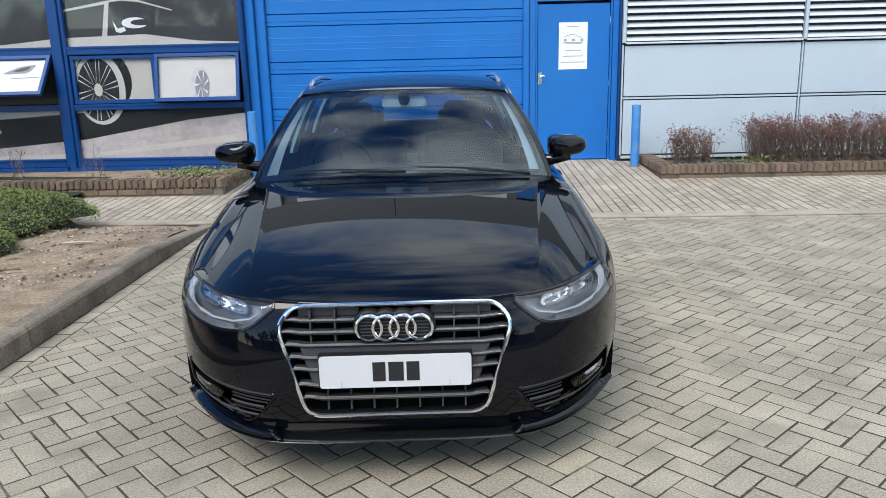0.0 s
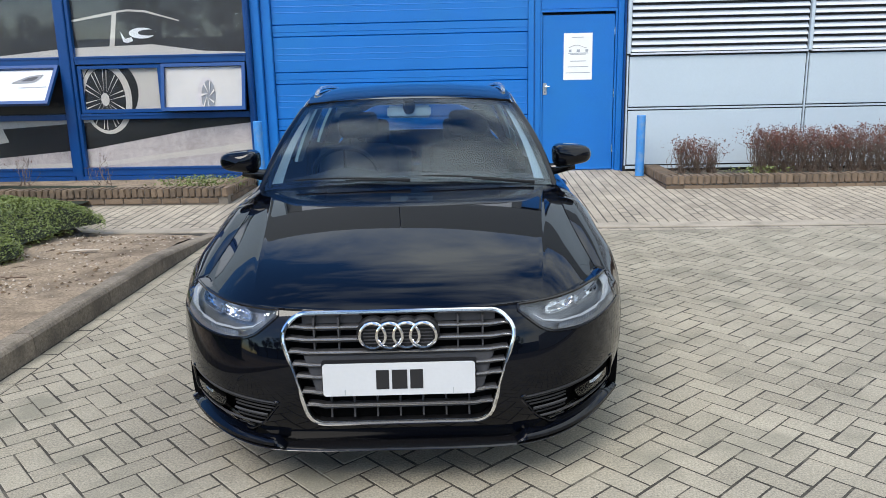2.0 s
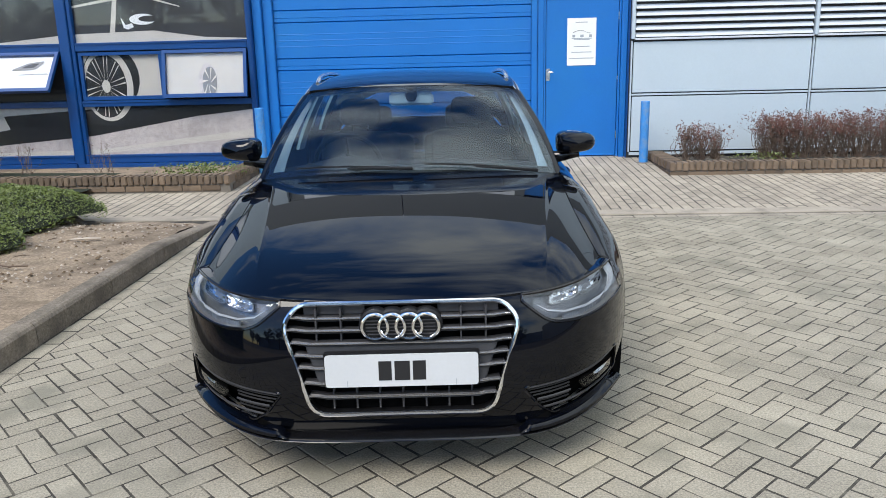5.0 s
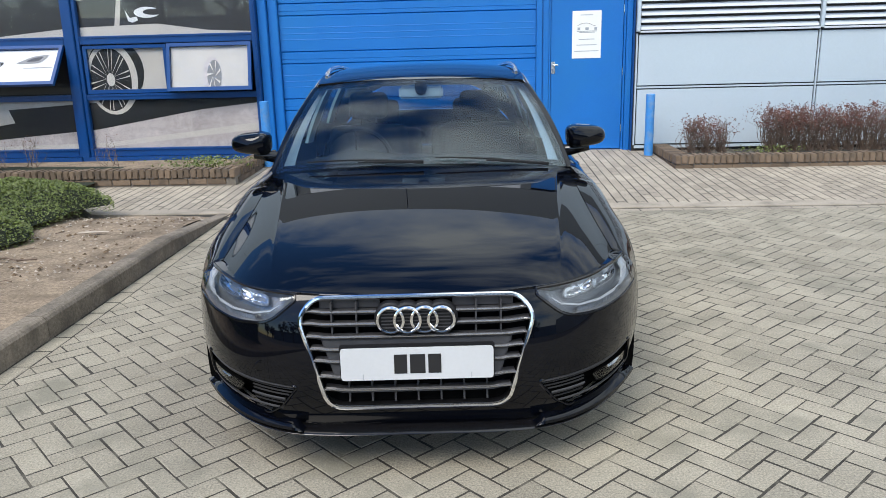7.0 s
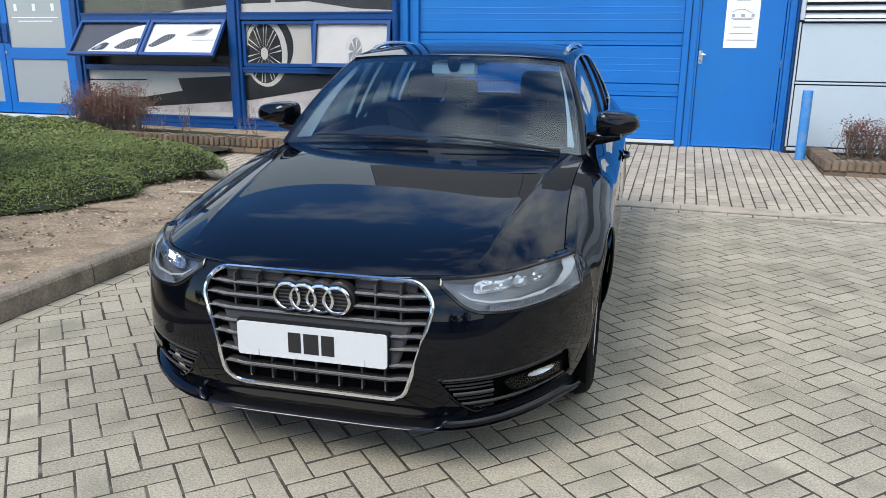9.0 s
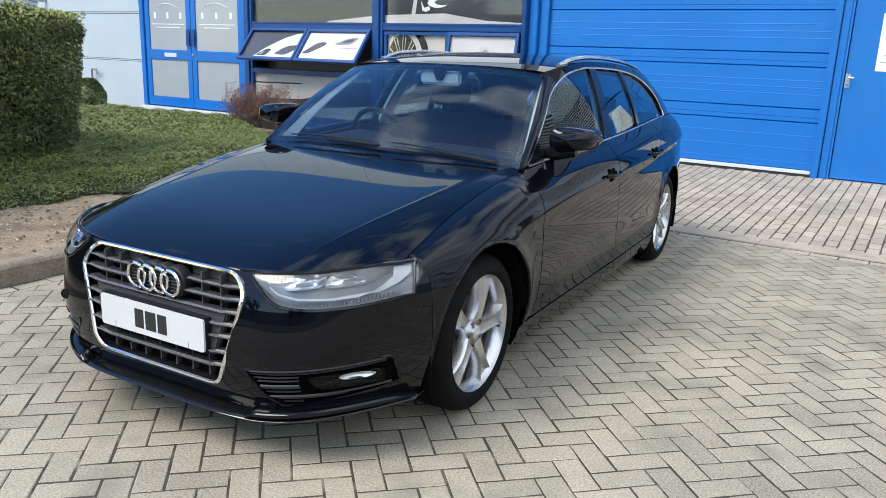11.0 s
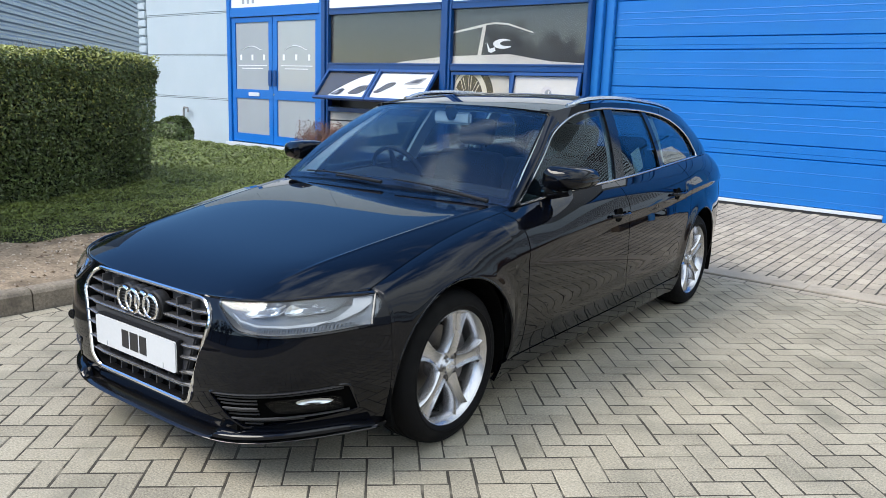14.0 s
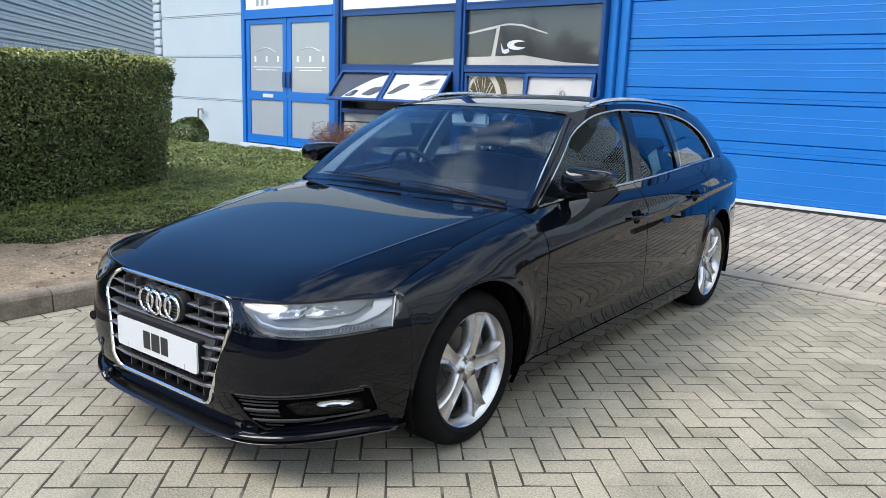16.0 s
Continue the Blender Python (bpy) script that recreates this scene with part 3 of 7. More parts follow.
# notice on the door: plain bars for its small writing
notice = empty("door_notice", pose(0, 0, 0), "white laminated notice with grey lines fixed to the blue door", "notice")
part("sheet", box(1.630, 2.018, 10.8495, 10.854, 1.365, 1.985), M_PAPER, notice)
for x0, x1, z0, z1 in ((1.70, 1.735, 1.735, 1.775), (1.805, 1.850, 1.735, 1.775), (1.925, 1.960, 1.735, 1.775)):
    part("notice_bar", box(x0, x1, 10.848, 10.8495, z0, z0 + 0.034), M_FROST, notice)
for x0, x1, z0 in ((1.74, 1.90, 1.925), (1.69, 1.96, 1.715), (1.72, 1.93, 1.700), (1.72, 1.93, 1.61), (1.69, 1.96, 1.535), (1.66, 1.99, 1.455)):
    part("notice_bar", box(x0, x1, 10.848, 10.8495, z0, z0 + 0.010), M_FROST, notice)
arc = [(1.70 + 0.24 * t, 10.8475, 1.79 + 0.035 * math.sin(math.pi * min(t * 1.15, 1)) ** 0.8) for t in span(0, 1, 16)]
part("notice_arc", tube(arc, 0.0025, 5), M_VGREY, notice)

# pale cladding panels and louvres to the east
east = empty("wall_panels_east", pose(0, 0, 0), "pale grey flat cladding panels with black joints", "wall", kind="structure")
part("joint_backing", box(2.448, 26.0, PANEL_Y + 0.030, 11.05, 0.10, 4.34), M_JOINT, east)
for i in range(9):
    x0 = 2.475 + i * 2.37
    for z0, z1 in ((0.208, 0.938), (0.992, 1.652)):
        part("cladding_panel", box(x0 + 0.016, x0 + 2.336, PANEL_Y, PANEL_Y + 0.03, z0, z1, 0.004), M_PANEL, east)
    part("panel_post", box(x0 - 0.019, x0 + 0.001, PANEL_Y - 0.003, PANEL_Y + 0.03, 0.195, 1.668, 0.003), M_PANEL, east)
    part("panel_rail", box(x0 + 0.006, x0 + 2.346, PANEL_Y - 0.004, PANEL_Y + 0.03, 0.953, 0.977, 0.003), M_PANEL, east)
    part("base_rail", box(x0, x0 + 2.36, PANEL_Y - 0.006, PANEL_Y + 0.03, 0.150, 0.188, 0.003), M_PANEL, east)
louvres = empty("wall_louvres_east", pose(0, 0, 0), "white metal louvre blades in bays", "louvre", kind="structure")
blade_mesh = None
for i in range(9):
    x0 = 2.475 + i * 2.37
    for k in range(16):
        z = 1.715 + k * 0.090
        if blade_mesh is None:
            b = bmesh.new()
            prof = [(0.055, 0.058), (0.048, 0.050), (0.004, 0.010), (0.0, 0.0), (0.006, -0.005), (0.055, 0.044)]
            add_grid(b, lambda x, j: (x, prof[int(j) % 6][0], prof[int(j) % 6][1]), [0.03, 2.33], range(7))
            ob = part("louvre_blade", b, M_LOUVRE, louvres)
            blade_mesh = ob.data
        else:
            ob = new("louvre_blade", blade_mesh)
            ob.parent = louvres
        ob.location = (x0, PANEL_Y - 0.03, z)
    part("louvre_post", box(x0 - 0.022, x0 + 0.022, PANEL_Y - 0.04, PANEL_Y + 0.03, 1.69, 3.16, 0.004), M_PANEL, louvres)
    part("upper_panel", box(x0 + 0.004, x0 + 2.362, PANEL_Y - 0.02, PANEL_Y + 0.03, 3.17, 4.34, 0.004), M_PANEL, louvres, "plain pale panel above the louvres")
    part("louvre_sill", box(x0 + 0.024, x0 + 2.346, PANEL_Y - 0.035, PANEL_Y + 0.03, 1.675, 1.700, 0.003), M_LOUVRE, louvres)

# pale cladding to the west of the glass doors
west = empty("wall_panels_west", pose(0, 0, 0), "pale grey cladding panels beside the glass doors", "wall", kind="structure")
part("joint_backing", box(-14.1, -10.98, OFFICE_Y + 0.03, 11.05, 0.0, 4.34), M_JOINT, west)
for z0, z1 in ((0.10, 1.03), (1.07, 1.93), (1.97, 2.78), (2.82, 3.60), (3.64, 4.34)):
    part("cladding_panel", box(-14.08, -10.99, OFFICE_Y, OFFICE_Y + 0.03, z0, z1, 0.004), M_PANEL, west)
    part("joint_rail", box(-14.08, -10.99, OFFICE_Y + 0.006, OFFICE_Y + 0.03, z1 + 0.009, z1 + 0.033, 0.002), M_PANEL, west)
for k in range(22):
    part("corner_rib", box(-14.42, -14.10, OFFICE_Y - 0.03, OFFICE_Y + 0.06, 0.1 + 0.19 * k, 0.1 + 0.19 * k + 0.165, 0.02), M_PANEL, west)
part("corner_core", box(-14.40, -14.10, OFFICE_Y + 0.06, 11.3, -0.2, 4.34), M_PANEL, west)
part("standpipe", tube([(-12.55, 10.58, 0.1), (-12.55, 10.58, 0.78), (-12.52, 10.57, 0.83), (-12.38, 10.57, 0.83), (-12.35, 10.57, 0.74)], 0.022, 8), M_VGREY, west, "grey standpipe")

# ---- office front: windows with a printed picture, glass doors ----
F = OFFICE_Y


def film(name, x0, x1, z0, z1, mat, parent, d=0.0):
    """A flat piece of printed film on the inner face of a pane."""
    return part(name, box(x0, x1, F + 0.062 - d, F + 0.0635 - d, z0, z1), mat, parent)


def clip_outline(points, x0, x1, z0, z1):
    """Keeps the part of a flat outline that lies in a pane."""
    def cut(pts, inside, cross):
        out = []
        for i, p in enumerate(pts):
            q = pts[i - 1]
            if inside(p):
                if not inside(q):
                    out.append(cross(q, p))
                out.append(p)
            elif inside(q):
                out.append(cross(q, p))
        return out

    def at_x(x):
        return lambda a, b: (x, a[1] + (b[1] - a[1]) * (x - a[0]) / (b[0] - a[0]))

    def at_z(zz):
        return lambda a, b: (a[0] + (b[0] - a[0]) * (zz - a[1]) / (b[1] - a[1]), zz)
    for ins, cr in ((lambda p: p[0] >= x0, at_x(x0)), (lambda p: p[0] <= x1, at_x(x1)), (lambda p: p[1] >= z0, at_z(z0)), (lambda p: p[1] <= z1, at_z(z1))):
        points = cut(points, ins, cr) if points else points
    return points


def ellipse(cx, cz, rx, rz, n=28, a0=0.0, a1=2 * math.pi):
    return [(cx + rx * math.cos(a), cz + rz * math.sin(a)) for a in span(a0, a1 - (a1 - a0) / n, n)]


# the printed picture: shapes in wall coordinates, from back to front
PICTURE = [
    ("print_ground", M_VGROUND, [(-11, 0), (-2, 0), (-2, 0.95), (-3.5, 0.80), (-5.0, 0.55), (-8, 0.30), (-11, 0.2)]),
    ("print_streak", M_VBEIGE, [(-9, 0.28), (-4.9, 0.36), (-2.6, 0.62), (-2.6, 0.52), (-4.9, 0.30), (-9, 0.2)]),
    ("print_shade", M_VBLACK, [(-11, 0.2), (-8, 0.30), (-5.0, 0.55), (-3.5, 0.80), (-2, 1.0), (-2, 1.10), (-3.2, 1.05), (-4.6, 0.86), (-6.5, 0.80), (-11, 0.7)]),
    ("print_body", M_VBEIGE, [(-11, 0.75), (-6.5, 0.83), (-4.5, 0.95), (-3.6, 1.06), (-2.0, 1.14), (-2.0, 1.80), (-3.3, 1.86), (-4.0, 1.96), (-5.2, 1.93), (-6.2, 1.84), (-7.6, 1.55), (-11, 1.4)]),
    ("print_pillar", M_VBEIGE, [(-4.60, 1.94), (-4.52, 2.36), (-5.2, 2.26), (-5.2, 2.285), (-4.48, 2.405), (-4.30, 2.425), (-4.05, 2.405), (-3.6, 2.27), (-3.6, 2.255), (-4.06, 2.38), (-4.3, 2.40), (-4.455, 2.385), (-4.53, 1.94)]),
    ("print_mirror_foot", M_VWHITE, [(-4.40, 2.00), (-4.43, 2.14), (-4.37, 2.04), (-4.28, 2.06), (-4.26, 2.01), (-4.34, 1.98)]),
    ("print_mirror", M_VWHITE, ellipse(-4.13, 2.11, 0.18, 0.072)),
    ("print_mirror_glass", M_VDARK, ellipse(-4.03, 2.115, 0.155, 0.040)),
    ("print_arch", M_VBLACK, ellipse(-4.66, 1.34, 0.40, 0.44)),
    ("print_tyre", M_VBEIGE, ellipse(-4.72, 1.24, 0.36, 0.49)),
    ("print_rim", M_VBLACK, ellipse(-4.74, 1.23, 0.29, 0.43)),
    ("print_wheel_shade", M_VGROUND, ellipse(-3.27, 1.26, 0.13, 0.25)),
    ("print_wheel", M_VGREY, ellipse(-3.24, 1.25, 0.10, 0.21)),
    ("print_lamp", M_VBLACK, [(-7.3, 1.35), (-6.7, 1.52), (-6.6, 1.36), (-7.0, 1.22)]),
    ("print_bumper", M_VBEIGE, [(-8, 0.52), (-6.9, 0.55), (-6.2, 0.66), (-6.3, 0.93), (-6.9, 0.80), (-8, 0.78)]),
    ("print_hub", M_VBEIGE, ellipse(-4.74, 1.23, 0.06, 0.09, 12)),
]
for j in range(10):
    a = 2 * math.pi * j / 10 + 0.2
    for off in (-0.09, 0.09):
        PICTURE.append(("print_spoke", M_VBEIGE, [(-4.74 + 0.05 * math.cos(a + off * 4), 1.23 + 0.07 * math.sin(a + off * 4)),
                                                  (-4.74 + 0.28 * math.cos(a + off - 0.025), 1.23 + 0.415 * math.sin(a + off - 0.025)),
                                                  (-4.74 + 0.28 * math.cos(a + off + 0.025), 1.23 + 0.415 * math.sin(a + off + 0.025))]))
for j in range(7):
    a = 2 * math.pi * j / 7 + 0.4
    PICTURE.append(("print_wheel_spoke", M_VBEIGE, [(-3.24 + 0.012 * math.cos(a - 1), 1.25 + 0.03 * math.sin(a - 1)), (-3.24 + 0.095 * math.cos(a - 0.09), 1.25 + 0.20 * math.sin(a - 0.09)), (-3.24 + 0.095 * math.cos(a + 0.09), 1.25 + 0.20 * math.sin(a + 0.09))]))


def picture(parent, x0, x1, z0, z1, place, back=M_VDARK):
    """Lays the printed picture into one pane."""
    b = bmesh.new()
    add_prism(b, [(x0, z0), (x1, z0), (x1, z1), (x0, z1)], lambda a, c, d: place(a, c, 0.014 + d), 0.002)
    part("print_background", b, back, parent)
    for k, (name, mat, shape) in enumerate(PICTURE):
        cutp = clip_outline(shape, x0, x1, z0, z1)
        if cutp and len(cutp) > 2:
            b = bmesh.new()
            add_prism(b, cutp, lambda a, c, d: place(a, c, 0.0135 - 0.0006 * k + d), 0.0004)
            part(name, b, mat, parent)


def pane(parent, x0, x1, z0, z1, place):
    b = bmesh.new()
    add_prism(b, [(x0, z0), (x1, z0), (x1, z1), (x0, z1)], lambda a, c, d: place(a, c, -0.006 + d), 0.005)
    g = part("window_pane", b, M_WINGLASS, parent)
    g.visible_shadow = False
    return g


def flat(a, c, d):
    return Vector((a, F + 0.05 + d, c))


def sash_place(x_hinge, z_hinge, swing):
    ca, sa = math.cos(radians(swing)), math.sin(radians(swing))

    def f(a, c, d):
        h = c - z_hinge
        return Vector((a, F + 0.02 + h * sa + d * ca, z_hinge + h * ca - d * sa))
    return f


BAYS = [(-7.93, -5.30), (-5.09, -2.70)]
RAILS = [(0.17, 0.285), (0.955, 1.035), (1.705, 1.815), (2.64, 2.755)]
for n, (x0, x1) in enumerate(BAYS):
    win = empty("window_%d" % (n + 1), pose(0, 0, 0), "blue-framed office window with a printed picture of a pale car" + (", top-hung sashes open" if n == 0 else ", one sash ajar"), "window", kind="structure")
    for z0, z1 in RAILS:
        part("window_rail", box(x0 + 0.002, x1 - 0.002, F, F + 0.10, z0, z1, 0.006), M_BLUEDARK, win)
        part("rail_bead", box(x0 + 0.002, x1 - 0.002, F - 0.012, F, z1 - 0.030, z1 - 0.008, 0.004), M_BLUEDARK, win)
    for xa, xb in ((x0 - 0.05, x0 + 0.0), (x1, x1 + 0.05)):
        part("window_stile", box(xa, xb, F - 0.006, F + 0.10, 0.17, 3.60, 0.005), M_BLUEDARK, win)
    part("window_sill", box(x0 - 0.05, x1 + 0.05, F - 0.06, F + 0.10, 0.02, 0.168, 0.008), M_BLUEDARK, win)
    # the room's darkness is painted: a black sheet close behind the panes
    part("room_back", box(x0, x1, F + 0.30, F + 0.32, 0.17, 3.6), M_VBLACK, win, "black sheet standing for the unlit room behind the glass")
    for z0, z1 in ((0.285, 0.955), (1.815, 2.64)):
        pane(win, x0, x1, z0, z1, flat)
        picture(win, x0, x1, z0, z1, flat, M_VDARK if z0 > 1 else M_VBLACK)
    part("top_panel", box(x0, x1, F + 0.02, F + 0.05, 2.757, 3.60), M_WHITE, win, "white panel")
    half = (x0 + x1) / 2
    for k, (a, b) in enumerate(((x0 + 0.02, half - 0.01), (half + 0.01, x1 - 0.02))):
        swing = {(0, 0): 38, (0, 1): 38, (1, 0): 0, (1, 1): 11}[(n, k)]
        pl = sash_place(a, 1.69, swing) if swing else flat
        zb, zt = 1.045, 1.69
        sash = None
        for (p, q, r, t) in ((a, b, zb, zb + 0.05), (a, b, zt - 0.045, zt), (a, a + 0.045, zb + 0.05, zt - 0.045), (b - 0.045, b, zb + 0.05, zt - 0.045)):
            fb = bmesh.new()
            add_prism(fb, [(p, r), (q, r), (q, t), (p, t)], lambda aa, cc, d: pl(aa, cc, -0.035 + d), 0.05)
            if sash is None:
                sash = part("sash", fb, M_BLUEDARK, win, "open top-hung sash" if swing else "")
            else:
                part("sash_rail", fb, M_BLUEDARK, sash)
        pane(sash, a + 0.045, b - 0.045, zb + 0.05, zt - 0.045, pl)
        if n == 1:
            picture(sash, a + 0.045, b - 0.045, zb + 0.05, zt - 0.045, pl, M_VBEIGE)
        else:
            # the printed nose of a pale car: bright bonnet, dark air intakes
            aa, bb, z0, z1 = a + 0.045, b - 0.045, zb + 0.05, zt - 0.045
            w, h = bb - aa, z1 - z0
            def slatted(pts, n):
                """A rounded dark intake with pale upright bars."""
                lo_u, hi_u = min(p[0] for p in pts), max(p[0] for p in pts)
                out = [("print_surround", M_VGREY, rounded([(0.5 * (lo_u + hi_u) + (p[0] - 0.5 * (lo_u + hi_u)) * 1.08, p[1] + 0.012) for p in pts], 0.08, 4)), ("print_intake", M_VBLACK, rounded(pts, 0.08, 4))]
                for j in range(n):
                    u = lo_u + (hi_u - lo_u) * (0.14 + 0.74 * j / (n - 1))
                    bar = clip_outline(rounded(pts, 0.08, 4), u, u + 0.010, 0, 1)
                    if bar and len(bar) > 2:
                        out.append(("print_bar", M_VGREY, bar))
                return out
            if k == 0:
                shapes = [("print_background", M_VDARK, [(0, 0), (1, 0), (1, 1), (0, 1)]),
                          ("print_bonnet", M_VWHITE, [(0.20, 0.0), (1, 0.0), (1, 0.98), (0.86, 0.93), (0.68, 0.78), (0.50, 0.55), (0.34, 0.30)])]
                shapes += slatted([(0.60, 0.16), (0.82, 0.14), (0.97, 0.36), (0.97, 0.52), (0.78, 0.48)], 8)
                shapes += [("print_lamp", M_VBLACK, rounded([(0.26, 0.10), (0.46, 0.10), (0.54, 0.34), (0.44, 0.36)], 0.05, 3)),
                           ("print_lamp", M_VGREY, rounded([(0.32, 0.13), (0.39, 0.13), (0.43, 0.26), (0.38, 0.26)], 0.03, 3))]
            else:
                shapes = [("print_background", M_VWHITE, [(0, 0), (1, 0), (1, 1), (0, 1)])]
                shapes += slatted([(0.02, 0.24), (0.12, 0.22), (0.34, 0.50), (0.38, 0.66), (0.22, 0.64)], 8)
                shapes += [("print_lamp", M_VGREY, rounded([(0.50, 0.58), (0.80, 0.60), (0.90, 0.86), (0.70, 0.80)], 0.06, 3)),
                           ("print_lamp", M_VDARK, rounded([(0.62, 0.64), (0.78, 0.65), (0.84, 0.80), (0.72, 0.76)], 0.05, 3)),
                           ("print_line", M_VGREY, [(0.62, 0.44), (0.95, 0.46), (0.95, 0.475), (0.62, 0.455)])]
            for m_, (name, mat, sh) in enumerate(shapes):
                pb = bmesh.new()
                add_prism(pb, [(aa + w * u, z0 + h * v) for u, v in sh], lambda p, q, d: pl(p, q, 0.012 - 0.0007 * m_ + d), 0.0004)
                part(name, pb, mat, sash)
        if swing > 10:
            part("sash_stay", tube([pl(a + 0.03, zb + 0.12, 0.0), Vector((a + 0.03, F + 0.04, 1.25))], 0.008, 6), M_VGREY, sash)
mull = empty("trim_mullion", pose(0, 0, 0), "blue aluminium mullions of the office front", "mullion", kind="structure")
for x0, x1 in ((-5.248, -5.142), (-8.09, -7.985), (-2.645, -2.625)):
    part("mullion", box(x0, x1, F - 0.035, F + 0.12, 0.10, 3.60, 0.008), M_BLUEDARK, mull)
part("office_header", box(-10.98, -2.63, F - 0.02, F + 0.12, 3.605, 4.34, 0.005), M_PANEL, mull, "pale panel over the office front")

gd = empty("door_2", pose(0, 0, 0), "closed pair of blue-framed doors with frosted grey glass", "glass door", kind="structure")
for name, x0, x1, z0, z1 in (("door_frame", -10.975, -10.86, 0.12, 3.60), ("door_frame", -8.16, -8.095, 0.12, 3.60), ("door_header", -10.858, -8.162, 2.68, 2.86)):
    part(name, box(x0, x1, F - 0.02, F + 0.12, z0, z1, 0.006), M_BLUEDOOR, gd)
part("top_panel", box(-10.858, -8.162, F + 0.02, F + 0.05, 2.865, 3.60), M_WHITE, gd, "white panel")
for k in range(3):
    part("panel_mark", box(-10.50 + 0.16 * k, -10.42 + 0.16 * k, F + 0.017, F + 0.0195, 2.93, 3.05), M_FROST, gd)
part("threshold", box(-10.97, -8.10, F - 0.10, F + 0.10, 0.10, 0.205, 0.006), M_LOUVRE, gd, "white threshold")
for x0, x1 in ((-10.85, -9.535), (-9.525, -8.17)):
    leaf = None
    wst = 0.125
    for p, q, r, t in ((x0, x1, 0.225, 0.40), (x0, x1, 1.10, 1.28), (x0, x1, 2.575, 2.67), (x0, x0 + wst, 0.40, 1.10), (x1 - wst, x1, 0.40, 1.10), (x0, x0 + wst, 1.28, 2.575), (x1 - wst, x1, 1.28, 2.575)):
        fb = box(p, q, F + 0.01, F + 0.07, r, t, 0.004)
        if leaf is None:
            leaf = part("door_leaf", fb, M_BLUEDOOR, gd)
        else:
            part("leaf_rail", fb, M_BLUEDOOR, leaf)
    for z0, z1 in ((0.40, 1.10), (1.28, 2.575)):
        part("frosted_pane", box(x0 + wst, x1 - wst, F + 0.03, F + 0.045, z0, z1), M_FROST, leaf, "frosted grey pane")
    cx = (x0 + x1) / 2
    arc = [(cx - 0.31 + 0.62 * t, F + 0.027, 2.05 + 0.07 * math.sin(math.pi * min(t * 1.12, 1)) ** 0.75) for t in span(0, 1, 18)]
    part("film_arc", tube(arc, 0.007, 5), M_WHITE, leaf, "white line mark")
    for d in (-0.37, 0.0, 0.37):
        part("film_bar", box(cx + d - 0.030, cx + d + 0.030, F + 0.026, F + 0.029, 1.85, 1.96), M_WHITE, leaf, "white mark")
    part("film_line", box(cx - 0.46, cx + 0.46, F + 0.026, F + 0.029, 1.742, 1.757), M_WHITE, leaf)
    part("film_line", box(cx - 0.34, cx + 0.34, F + 0.026, F + 0.029, 1.685, 1.70), M_WHITE, leaf)
    hx = -9.60 if x0 < -10 else -9.46
    part("push_plate", box(hx - 0.055, hx + 0.055, F - 0.015, F + 0.009, 1.36, 1.66, 0.01), M_BLUEDARK, leaf)
part("letter_slot", box(-10.30, -9.95, F - 0.005, F + 0.009, 1.15, 1.225, 0.006), M_LOUVRE, gd, "white letter slot")
part("door_lock", lathe([(0.0001, -0.012), (0.022, -0.012), (0.022, 0.0), (0.0001, 0.0)], 14, "y", (-9.49, F + 0.008, 1.20)), M_CHROME, gd)

# ---- neighbours that close the yard ----
shed = empty("warehouse_far", pose(0, 0, 0), "distant slate-blue corrugated warehouse", "warehouse", kind="structure")
b = bmesh.new()
prof = [(0.0, 0.0), (0.06, 0.05), (0.06, 0.15), (0.0, 0.20)]
SHED_A, SHED_B = Vector((-19.6, 8.2, 0)), Vector((-48.0, 31.0, 0))
shed_out = (SHED_B - SHED_A).normalized().cross(Vector((0, 0, 1)))
add_grid(b, lambda t, j: SHED_A.lerp(SHED_B, t) + shed_out * prof[int(j) % 4][0] + Vector((0, 0, 0.27 * (int(j) // 4) + prof[int(j) % 4][1])), [0, 1], range(0, 140))
part("cladding", b, M_FARSHED, shed)
b = bmesh.new()
add_prism(b, [(SHED_A.x, SHED_A.y), (SHED_B.x, SHED_B.y), (SHED_B.x - 12, SHED_B.y - 15), (SHED_A.x - 12, SHED_A.y - 15)], lambda p, q, d: Vector((p, q, d)) - shed_out * 0.02, 9.3)
part("shed_body", b, M_FARSHED, shed)
opp = empty("warehouse_opposite", pose(0, 0, 0), "grey ribbed warehouse across the yard", "warehouse", kind="structure")
part("wall", box(26.0, 27.0, -30, 40, -0.1, 6.5), M_SHED, opp)
# no building known here: an added dark wall, there for the reflections
south = empty("warehouse_south", pose(0, 0, 0), "unseen slate wall added to close the yard to the south", "warehouse", kind="structure")
part("wall", box(-30, 30, -36, -34, -0.1, 4.6), M_FARSHED, south)

